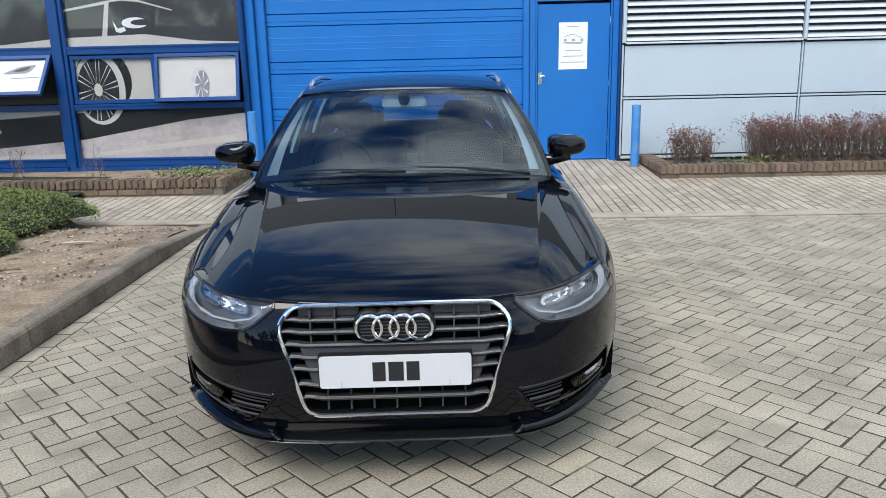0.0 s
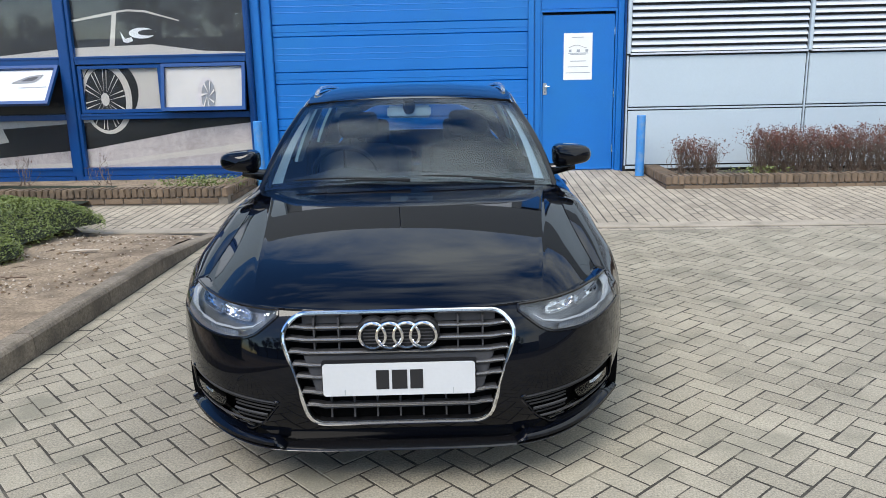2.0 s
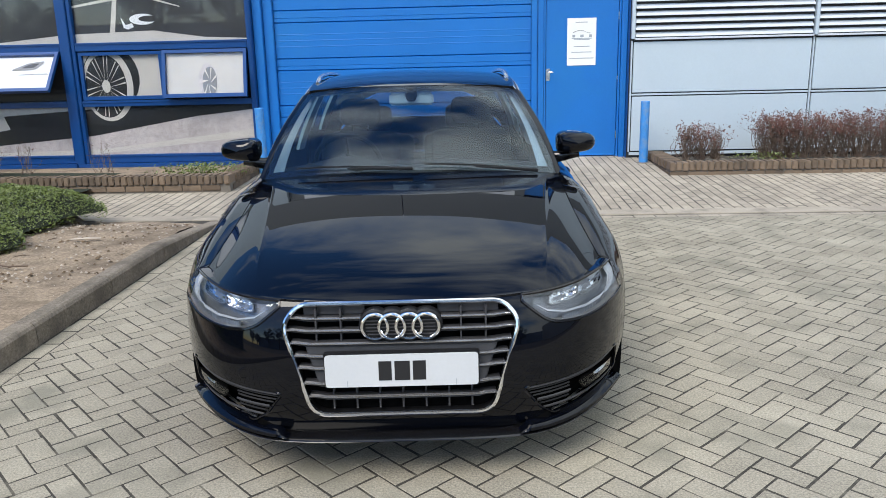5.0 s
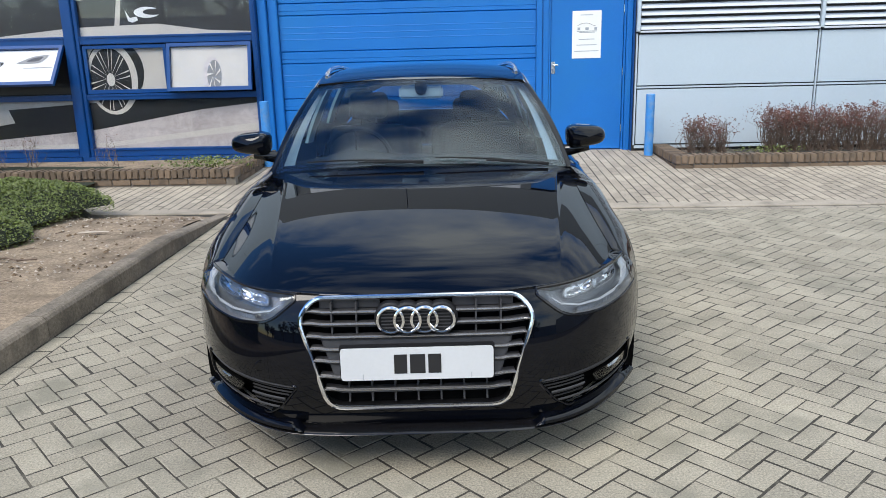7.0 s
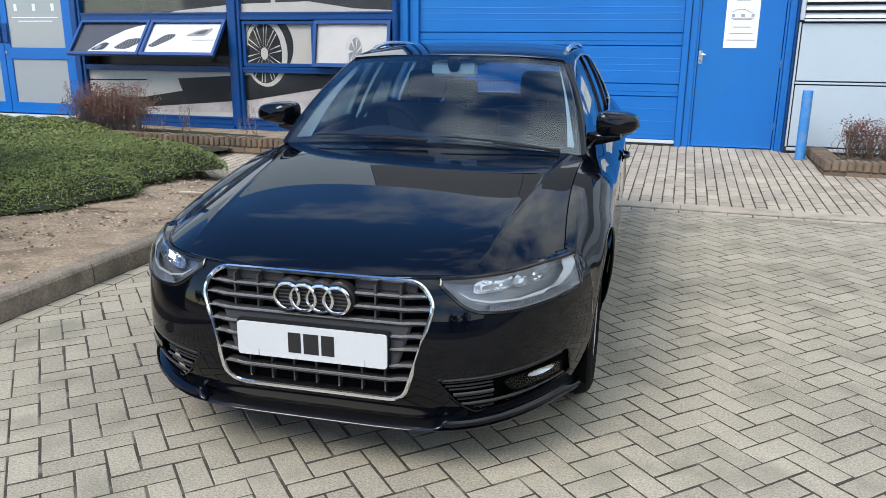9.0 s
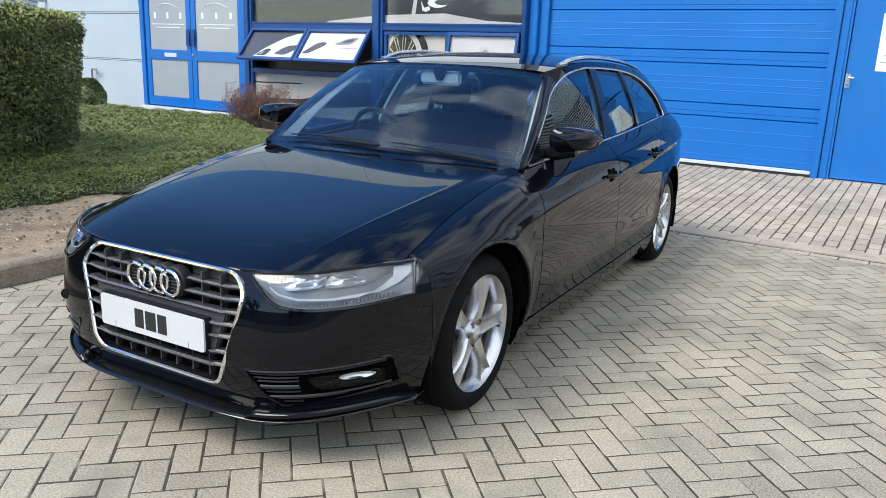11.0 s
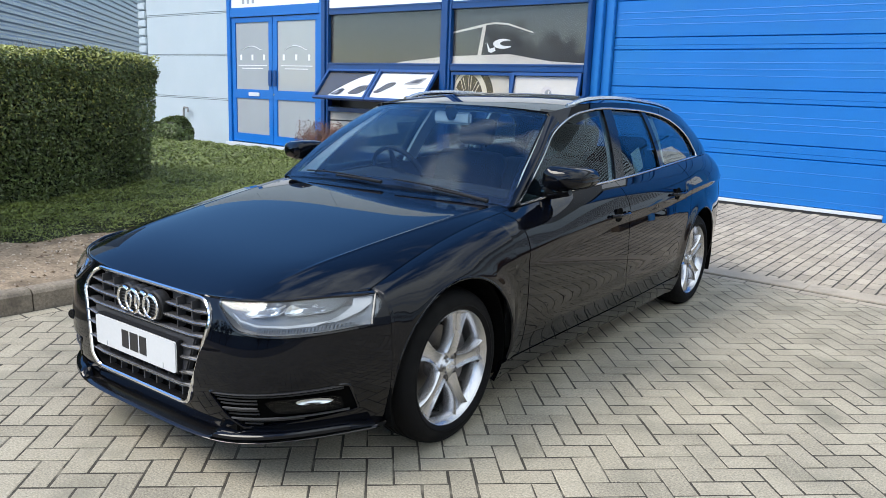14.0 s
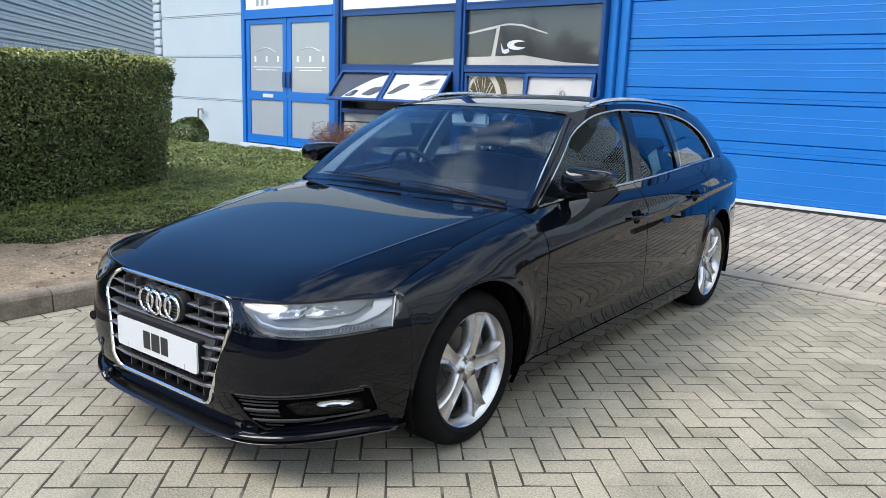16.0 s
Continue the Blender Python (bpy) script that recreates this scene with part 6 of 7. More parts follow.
bm = bmesh.new()
LIP = ((0.060, 0.012), (0.0, 0.010), (-0.014, 0.003), (-0.017, 0.0), (-0.012, -0.004), (0.060, -0.004))
add_grid(bm, lambda x, k: Vector((x, lip_line(abs(x)) + LIP[int(k) % 6][0], 0.174 + 0.030 * ease(0.42, 0.83, abs(x)) + LIP[int(k) % 6][1])), span(-0.836, 0.836, 81), range(7))
part("splitter", bm, M_GLOSSBLACK, car, "gloss black splitter lip", True)
for sgn in (1, -1):
    fb = bmesh.new()
    FLAP = ((0.020, 0.030), (-0.006, 0.026), (-0.020, 0.014), (-0.022, 0.004), (-0.010, 0.0), (0.020, 0.0))

    def flap_point(a, k):
        dy, dz = FLAP[int(k) % 6]
        g = ease(0.405, 0.44, a) * (1 - 0.5 * ease(0.77, 0.826, a))
        q = a / 0.836
        n = Vector((4.4 * 0.42 / 0.836 * q ** 3.4, -1.0)).normalized()
        return Vector((sgn * (a - n.x * dy), lip_line(a) - n.y * dy * 1.0, 0.186 + 0.034 * ease(0.42, 0.83, a) + dz * g))
    add_grid(fb, flap_point, span(0.405, 0.826, 32), range(7))
    part("splitter_flap", fb, M_PAINT, car, smooth=True)

# bonnet shut line edge badge and washer jets are flush; tow eye cover
tb = lathe([(0.0001, 0.0), (0.020, 0.0), (0.021, 0.002), (0.0195, 0.0035), (0.0001, 0.004)], 24, "y", (0, 0, 0))
p = on_front(-0.545, 0.420, 0.0)
bmesh.ops.rotate(tb, cent=(0, 0, 0), matrix=Matrix.Rotation(radians(24), 3, "Z"), verts=tb.verts)
bmesh.ops.translate(tb, vec=p + Vector((0, -0.003, 0)), verts=tb.verts)
part("tow_eye_cover", tb, M_PAINT, car, smooth=True)

# door mirrors
MIRROR_X = {1: 0.882, -1: 0.912}
for sgn in (1, -1):
    mb = bmesh.new()
    rings = []
    # housing: a rounded shell, narrow and bulging at the front
    prof = [(0.0, 0.02), (0.006, 0.55), (0.022, 0.84), (0.060, 0.98), (0.150, 1.0), (0.200, 0.95)]

    def shell(k, w):
        y, r = prof[int(k)]
        cx, cz = MIRROR_X[sgn], 1.016
        ca, sa = math.cos(w), math.sin(w)
        x = cx + 0.102 * r * abs(ca) ** 0.6 * (1 if ca > 0 else -1)
        z = cz + 0.056 * r * abs(sa) ** 0.62 * (1 if sa > 0 else -0.95) + 0.016 * r * (x - cx) / 0.102 * (0.6 if sa < 0 else -0.5)
        return Vector((sgn * x, 1.620 + y - 0.02 * (x - cx) / 0.102 * -1, z))
    add_grid(mb, shell, range(6), span(0, 2 * math.pi, 29))
    bmesh.ops.remove_doubles(mb, verts=mb.verts, dist=0.0005)
    mirror = part("door_mirror", mb, M_PAINT, car, "glossy black door mirror", True)
    gb = bmesh.new()
    add_grid(gb, lambda r, w: Vector((shell(5, w).x * r + sgn * MIRROR_X[sgn] * (1 - r), 1.811, shell(5, w).z * r + 1.016 * (1 - r))), [0.02, 0.5, 0.96], span(0, 2 * math.pi, 29))
    part("mirror_glass", gb, M_CHROME, mirror, smooth=True)
    part("mirror_foot", tube([(sgn * 0.745, 1.75, 0.932), (sgn * 0.80, 1.73, 0.940), (sgn * 0.85, 1.72, 0.950), (sgn * 0.90, 1.71, 0.955)], [0.034, 0.030, 0.026, 0.018], 10, 0.8), M_GLOSSBLACK, mirror, smooth=True)
    pts = [shell(4, w) + Vector((0, -0.02, 0)) for w in span(math.pi * 1.05, math.pi * 1.95, 14)]
    part("mirror_seam", tube(pts, 0.004, 6), M_GLOSSBLACK, mirror, smooth=True)


# wheels: outer face towards +x, copied for the other side with a turn
def build_wheel(name):
    w = new(name)
    w.parent = car
    w.empty_display_size = 0.1
    R, B = WHEEL_R, 0.112
    prof = [(0.230, -B + 0.012), (0.240, -B), (0.262, -B - 0.004), (0.292, -B + 0.004), (0.307, -B + 0.020), (R - 0.003, -B + 0.045)]
    for g in (-0.045, -0.015, 0.015, 0.045):
        prof += [(R, g - 0.010), (R - 0.006, g - 0.006), (R - 0.006, g + 0.002), (R, g + 0.006)]
    prof += [(R - 0.003, B - 0.045), (0.307, B - 0.020), (0.292, B - 0.004), (0.266, B + 0.006), (0.258, B + 0.004), (0.252, B + 0.007), (0.240, B), (0.230, B - 0.012)]
    part("tyre", lathe(prof, 72), M_TYRE, w, "black rubber tyre", True)
    # inner barrel coloured dark in place of shade; the outer part stays silver
    part("rim_barrel", lathe([(0.229, -0.10), (0.212, -0.06), (0.205, -0.02), (0.204, 0.010)], 60), M_BARREL, w, "inner barrel, darkened for the shade behind the spokes", True)
    rim = part("rim", lathe([(0.204, 0.010), (0.205, 0.050), (0.209, 0.078), (0.222, 0.093), (0.226, 0.100), (0.234, 0.107), (0.239, 0.103), (0.232, 0.09)], 72), M_ALLOY, w, "silver five-spoke alloy rim", True)
    for i in range(5):
        ang = 2 * math.pi * i / 5 + radians(4)
        sp = bmesh.new()
        # two flanks with a shallow valley between, dished towards the hub
        cross = [(-1.12, -0.040), (-1.0, -0.008), (-0.80, 0.0), (-0.42, -0.007), (0.42, -0.007), (0.80, 0.0), (1.0, -0.008), (1.12, -0.040)]

        def spoke(t, k):
            a, d = cross[int(k) % 8]
            r = 0.052 + (0.222 - 0.052) * t
            half = 0.033 - 0.006 * math.sin(math.pi * t) + 0.022 * t ** 3 + 0.004 * (1 - t) ** 3
            valley = 1 + 0.6 * t
            x = 0.084 + 0.012 * t + 0.006 * math.sin(math.pi * t) + d * valley
            b = a * half
            return Vector((x, r * math.cos(ang) - b * math.sin(ang), r * math.sin(ang) + b * math.cos(ang)))
        add_grid(sp, spoke, span(0, 1, 14), range(9))
        bmesh.ops.remove_doubles(sp, verts=sp.verts, dist=0.0004)
        part("spoke", sp, M_ALLOY, rim, smooth=True)
        nb = bmesh.new()
        am = ang + math.pi / 5
        add_lathe(nb, [(0.0001, 0.082), (0.008, 0.082), (0.010, 0.078), (0.010, 0.055)], 10, "x", (0, 0.044 * math.cos(am), 0.044 * math.sin(am)))
        part("wheel_bolt", nb, M_DISC, rim)
    part("hub", lathe([(0.0001, 0.076), (0.058, 0.076), (0.064, 0.068), (0.066, 0.0)], 40), M_ALLOY, rim, smooth=True)
    part("hub_cap", lathe([(0.0001, 0.096), (0.024, 0.095), (0.030, 0.091), (0.032, 0.078), (0.032, 0.06)], 32), M_ALU, rim, "grey hub cap", True)
    for i in range(4):
        pts = [(0.0965, (i - 1.5) * 0.0095 + 0.0075 * math.cos(a), 0.0075 * math.sin(a)) for a in span(0, 2 * math.pi * 15 / 16, 16)]
        part("cap_ring", tube(pts, 0.0012, 5, 1.0, True), M_CHROME, rim)
    va = radians(-8)
    part("valve", tube([(0.080, 0.196 * math.cos(va), 0.196 * math.sin(va)), (0.098, 0.186 * math.cos(va), 0.186 * math.sin(va))], 0.005, 8), M_TRIM, rim)
    part("brake_disc", lathe([(0.06, 0.0), (0.15, 0.0), (0.152, -0.004), (0.152, -0.022), (0.06, -0.022)], 48), M_DISC, w, "grey steel brake disc")
    cb = bmesh.new()
    add_grid(cb, lambda a, k: Vector((((0.035, 0.035, -0.05, -0.05)[int(k) % 4]), (0.105, 0.175, 0.175, 0.105)[int(k) % 4] * math.cos(a), (0.105, 0.175, 0.175, 0.105)[int(k) % 4] * math.sin(a))), span(radians(-35), radians(35), 12), range(5))
    part("brake_caliper", cb, M_DISC, w)
    # near-black disc added to paint the shade seen between the spokes
    part("wheel_back", lathe([(0.0001, -0.06), (0.20, -0.06)], 32), M_DARK, w)
    return w


front_left = build_wheel("front_wheel")
front_left.matrix_local = pose(0.756, AXLE_F, WHEEL_R, 0, 0, 0)
for s, x, turn, spin in ((AXLE_F, -0.756, 180, 20), (AXLE_R, 0.748, 0, 27), (AXLE_R, -0.748, 180, 50)):
    c = copy_thing(front_left, pose(x, s, WHEEL_R, spin, 0, turn))
    c.name = "rear_wheel" if s == AXLE_R else "front_wheel"

# white sheet added in place of the door notice's reflection in the rear window
pb = bmesh.new()
pm = pose(0.690, 2.985, 1.025, 12, -14, 4)
add_turned_box(pb, -0.002, 0.002, -0.10, 0.06, -0.065, 0.065, 0.0005, pm, 1)
part("notice_reflection", pb, M_PAPER, car, "white sheet behind the rear side window standing for the door notice's reflection")

# ---- bollards ----
def bollard(x, y, h):
    z0 = ground_z(x, y)
    b = empty("bollard", pose(x, y, z0), "faded blue painted steel bollard", "bollard", group="bollards by the openings")
    part("post", lathe([(0.057, -0.05), (0.057, h - 0.006), (0.052, h), (0.030, h + 0.003), (0.0001, h + 0.004)], 28, "z"), M_BOLLARD, b, smooth=True)
    part("base_collar", lathe([(0.085, -0.02), (0.080, 0.004), (0.058, 0.008)], 24, "z"), M_MORTAR, b, smooth=True)
    return b


bollard(2.585, 10.26, 0.80)
bollard(-2.40, 9.92, 0.845)


# ---- low brick planters ----
def planter(name, x0, x1, y_front, y_back, corner, label, sink=0.0):
    """A low wall: a course of stretchers and a coping of bricks on edge, round one open corner."""
    p = empty(name, pose(0, 0, 0), label, "planter wall", kind="structure")
    zg = ground_z(0, y_front) - sink
    part("mortar_core", box(x0 + 0.012, x1 - 0.012, y_front + 0.012, y_front + 0.20, zg - 0.05, zg + 0.185), M_MORTAR, p)
    cx = x1 if corner > 0 else x0
    cxa, cxb = (cx - 0.20, cx - 0.012) if corner > 0 else (cx + 0.012, cx + 0.20)
    part("mortar_core", box(cxa, cxb, y_front + 0.20, y_back, zg - 0.05, zg + 0.185), M_MORTAR, p)
    part("soil", box(x0 + (0.0 if corner > 0 else 0.2), x1 - (0.2 if corner > 0 else 0.0), y_front + 0.20, y_back, zg - 0.05, zg + 0.070), M_SOIL, p, "dark planter soil")
    stretcher = coping = None

    def lay(kind, m):
        nonlocal stretcher, coping
        src = stretcher if kind else coping
        if src is None:
            b = box(0, 0.215, 0, 0.102, 0, 0.065, 0.005) if kind else box(0, 0.065, 0, 0.215, 0, 0.102, 0.009)
            ob = part("brick", b, M_BRICK, p)
            if kind:
                stretcher = ob.data
            else:
                coping = ob.data
        else:
            ob = new("brick", src)
            ob.parent = p
        ob.matrix_local = m
    rng = random.Random(len(name))
    n = int((x1 - x0) / 0.225)
    for i in range(n):
        x = x0 + i * 0.225
        lay(True, pose(x, y_front + rng.uniform(-0.002, 0.002), zg + 0.020, 0, 0, rng.uniform(-0.4, 0.4)))
    n = int((x1 - x0) / 0.0755)
    for i in range(n):
        lay(False, pose(x0 + i * 0.0755 + rng.uniform(-0.002, 0.002), y_front - 0.012 + rng.uniform(-0.004, 0.004), zg + 0.095 + rng.uniform(-0.003, 0.004), rng.uniform(-0.8, 0.8), 0, rng.uniform(-1, 1)))
    n = int((y_back - y_front - 0.22) / 0.0755)
    for i in range(n):
        y = y_front + 0.215 + i * 0.0755
        m = pose(cx + (0.012 if corner > 0 else 0.203), y, zg + 0.095, 0, 0, 90)
        lay(False, m)
    n = int((y_back - y_front) / 0.225)
    for i in range(n):
        m = pose(cx if corner > 0 else cx + 0.102, y_front + 0.11 + i * 0.225, zg + 0.02, 0, 0, 90)
        lay(True, m)
    return p


planter("planter_west", -8.2, -2.46, 8.72, 10.60, 1, "low brown brick planter wall under the windows")
planter("planter_east", 2.70, 12.0, 9.30, 10.60, -1, "low brown brick planter wall with brick-on-edge coping", 0.045)


# ---- foliage ----
def twigs(name, roots, tips, r0, mat, parent, seed, bend=0.05, steps=4):
    """Thin tapering three-sided twigs from roots to tips."""
    rng = np.random.default_rng(seed)
    n = len(roots)
    t = np.linspace(0, 1, steps)[None, :, None]
    mid = rng.normal(0, bend, (n, 1, 3))
    line = roots[:, None] * (1 - t) + tips[:, None] * t + mid * (4 * t * (1 - t)) + rng.normal(0, bend * 0.15, (n, steps, 3)) * (t > 0)
    rad = r0 * (1 - 0.75 * np.linspace(0, 1, steps))
    ang = np.array([0, 2.094, 4.189])
    off = np.stack([np.cos(ang), np.sin(ang), np.zeros(3)], 1)
    verts = (line[:, :, None, :] + off[None, None] * rad[None, :, None, None]).reshape(-1, 3)
    i, s, k = np.meshgrid(np.arange(n), np.arange(steps - 1), np.arange(3), indexing="ij")
    a = i * steps * 3 + s * 3
    f = np.stack([a + k, a + (k + 1) % 3, a + 3 + (k + 1) % 3, a + 3 + k], -1).reshape(-1, 4)
    return from_arrays(name, verts, f, mat, parent)


rng = np.random.default_rng(11)

# tall clipped hedge
HX0, HX1, HY0, HY1, HZ = -7.2, -5.05, -2.6, 5.50, 1.60
hedge = empty("hedge", pose(0, 0, 0), "tall clipped dark green evergreen hedge", "hedge")


def hedge_lean(y):
    return 0.36 * (HY1 - y)


def wobble(p, amp=0.06):
    q = np.sin(p[:, 0] * 3.1 + p[:, 1] * 2.3) * 0.5 + np.sin(p[:, 1] * 5.7 + p[:, 2] * 4.1) * 0.35 + np.sin(p[:, 2] * 7.3 + p[:, 0] * 6.1) * 0.3
    return (q * amp)[:, None]


def box_shell(n, x0, x1, y0, y1, z0, z1, deep, faces):
    """Points in the outer layer of a block, with outward directions."""
    areas = {"x+": (y1 - y0) * (z1 - z0), "y-": (x1 - x0) * (z1 - z0), "y+": (x1 - x0) * (z1 - z0), "z+": (x1 - x0) * (y1 - y0)}
    tot = sum(areas[f] for f in faces)
    cs, ns = [], []
    for f in faces:
        k = int(n * areas[f] / tot)
        p = np.stack([rng.uniform(x0, x1, k), rng.uniform(y0, y1, k), rng.uniform(z0, z1, k)], 1)
        d = np.zeros((k, 3))
        depth = rng.exponential(deep, k) - deep * 0.4
        ax, sg = "xyz".index(f[0]), 1 if f[1] == "+" else -1
        p[:, ax] = ({"x+": x1, "y-": y0, "y+": y1, "z+": z1}[f]) - sg * depth
        d[:, ax] = sg
        p += d * wobble(p)
        cs.append(p)
        ns.append(d)
    return np.concatenate(cs), np.concatenate(ns)


c, d = box_shell(225000, HX0, HX1, 0.5, HY1, 0.12, HZ, 0.080, ["x+", "y-", "y+", "z+"])
# rounded shoulders
over = np.clip(c[:, 0] - (HX1 - 0.12), 0, 1) + np.clip(c[:, 1] - (HY1 - 0.12), 0, 1)
c[:, 2] -= np.where(c[:, 2] > HZ - 0.15, over * 0.45, 0)
d[:, 2] += 0.55
c[:, 0] += hedge_lean(c[:, 1]) + 0.26 * (c[:, 2] - 0.65) + 0.06
leaf_cards("hedge_foliage", c, d, 0.0150, M_LEAF, hedge, 21, 0.95)
# paler leaves, thicker towards the top, paint the sun falling on the hedge
c, d = box_shell(38000, HX0, HX1, 0.5, HY1, 0.5, HZ + 0.03, 0.02, ["x+", "z+"])
keep = rng.uniform(0, 1, len(c)) < np.clip((c[:, 2] - 0.55) / 1.0, 0, 1) ** 1.5
c, d = c[keep], d[keep]
d[:, 2] += 0.7
c[:, 0] += hedge_lean(c[:, 1]) + 0.26 * (c[:, 2] - 0.65) + 0.06
leaf_cards("hedge_young_growth", c, d, 0.016, M_LEAFSUNLIT, hedge, 22, 0.8, "lighter leaves towards the clipped top, sunlight put into their colour")
# dark inner block stands in for the shade inside the hedge
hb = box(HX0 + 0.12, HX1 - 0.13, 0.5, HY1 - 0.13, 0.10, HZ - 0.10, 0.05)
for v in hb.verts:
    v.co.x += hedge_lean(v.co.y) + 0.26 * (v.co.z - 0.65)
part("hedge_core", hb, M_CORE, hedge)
k = 900
roots = np.stack([rng.uniform(HX1 - 0.5, HX1 - 0.15, k), rng.uniform(0.5, HY1 - 0.1, k), rng.uniform(0.12, HZ - 0.1, k)], 1)
tips = roots + np.stack([rng.uniform(0.1, 0.55, k), rng.normal(0, 0.08, k), rng.uniform(0.0, 0.2, k)], 1)
tips[:, 0] = np.minimum(tips[:, 0], HX1 + 0.05) + hedge_lean(roots[:, 1])
roots[:, 0] += hedge_lean(roots[:, 1]) + 0.26 * (roots[:, 2] - 0.65)
tips[:, 0] += 0.26 * (tips[:, 2] - 0.65)
kt = 420
top = np.stack([rng.uniform(HX0 + 0.1, HX1 - 0.05, kt), rng.uniform(0.6, HY1 - 0.1, kt), np.full(kt, HZ - 0.05)], 1)
top[:, 0] += hedge_lean(top[:, 1]) + 0.25
twigs("hedge_top_shoots", top, top + np.stack([rng.normal(0, 0.03, kt), rng.normal(0, 0.03, kt), rng.uniform(0.06, 0.17, kt)], 1), 0.0022, M_TWIG, hedge, 24, 0.012)
twigs("hedge_branchwork", roots, tips, 0.004, M_TWIG, hedge, 23, 0.03)

# low spreading ground cover between the hedge and the planter
cover = empty("ground_cover", pose(0, 0, 0), "low spreading evergreen ground cover over the bed", "shrub")


def cover_edge(y):
    """The ragged front edge of the low shrubs."""
    return -3.22 - 0.35 * np.exp(-((y - 3.6) / 1.3) ** 2) + 0.10 * np.sin(y * 3.7) + 0.05 * np.sin(y * 9.1) - 0.9 * np.clip((y - 6.9) / 0.9, 0, 1) ** 2


def cover_height(x, y):
    e = cover_edge(y)
    t = np.clip((e - x) / 0.9, 0, 1)
    back = np.clip((8.0 + 1.9 * np.clip((-4.5 - x) / 3.0, 0, 1) - y) / 0.7, 0, 1)
    hump = 0.10 + 0.07 * np.sin(x * 0.9 + 1.2) * np.sin(y * 0.7) + 0.10 * np.exp(-((y - 6.4) / 1.3) ** 2)
    rise = 0.05 * np.clip((-3.2 - x) / 3.0, 0, 1)
    return 0.13 + rise + (hump * np.sqrt(t * (2 - t)) * np.sqrt(back * (2 - back))), t * back


def cover_points(n, x0, x1, y0, y1):
    x, y = rng.uniform(x0, x1, n), rng.uniform(y0, y1, n)
    h, k = cover_height(x, y)
    h = h - rng.uniform(0, 0.07, n) * np.clip(1 - 5 * k, 0, 1)
    keep = (k > 0.01) & ~((x < HX1 - 0.1 + hedge_lean(y)) & (y < HY1 - 0.1))
    x, y, h = x[keep], y[keep], h[keep]
    n = len(x)
    p = np.stack([x, y, h + 0.022 * np.sin(x * 13 + y * 3) * np.sin(y * 11) + 0.02 * np.sin(x * 4.1) * np.sin(y * 5.3) - rng.exponential(0.022, n) + 0.02], 1)
    return p, np.tile(np.array([0.15, -0.1, 1.0]), (n, 1))


c, d = cover_points(230000, -6.2, -2.9, 0.4, 8.6)
leaf_cards("cover_foliage", c, d, 0.0115, M_LEAFLIGHT, cover, 31, 0.6)
c, d = cover_points(80000, -12.5, -6.0, 5.0, 10.2)
leaf_cards("cover_foliage", c, d, 0.020, M_LEAFLIGHT, cover, 32, 0.6)
# dark underlayer carries the shade beneath the cover's leaves
bm = bmesh.new()


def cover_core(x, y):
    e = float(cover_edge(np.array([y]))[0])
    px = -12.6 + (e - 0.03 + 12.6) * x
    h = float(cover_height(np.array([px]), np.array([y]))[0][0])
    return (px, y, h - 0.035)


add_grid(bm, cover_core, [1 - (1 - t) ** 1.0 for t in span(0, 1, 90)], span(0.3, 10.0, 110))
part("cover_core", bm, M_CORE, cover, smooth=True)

# trees that the office windows and the lamps mirror
for k, (tx, ty, th, ts) in enumerate(((-20.5, -31.0, 10.0, 3.2), (-16.0, -32.5, 11.5, 3.6), (-11.5, -31.5, 9.5, 3.2), (-33.5, -31.0, 7.6, 2.8), (-30.2, -33.0, 6.6, 2.4), (9.0, -33.0, 8.5, 3.0), (15.0, -32.0, 9.5, 3.2))):
    tree(tx, ty, th, ts, 300 + 10 * k)

# small round bush by the wall
bush = empty("round_bush", pose(-11.05, 9.4, 0.20), "small rounded green bush beside the pale wall", "shrub")
k = 9000
a = rng.normal(0, 1, (k, 3))
a /= np.linalg.norm(a, axis=1, keepdims=True)
a[:, 2] = np.abs(a[:, 2])
lump = 1 + 0.16 * np.sin(a[:, 0] * 5 + 1) * np.sin(a[:, 1] * 4) + 0.10 * np.sin(a[:, 2] * 9 + a[:, 0] * 6)
p = a * np.array([0.46, 0.40, 0.46]) * (lump * (1 - rng.exponential(0.07, k)))[:, None]
leaf_cards("bush_foliage", p, a, 0.03, M_LEAF, bush, 41, 0.7)
# dark inner dome paints the shade within the bush
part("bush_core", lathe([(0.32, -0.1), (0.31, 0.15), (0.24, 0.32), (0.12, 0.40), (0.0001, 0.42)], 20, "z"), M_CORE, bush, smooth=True)


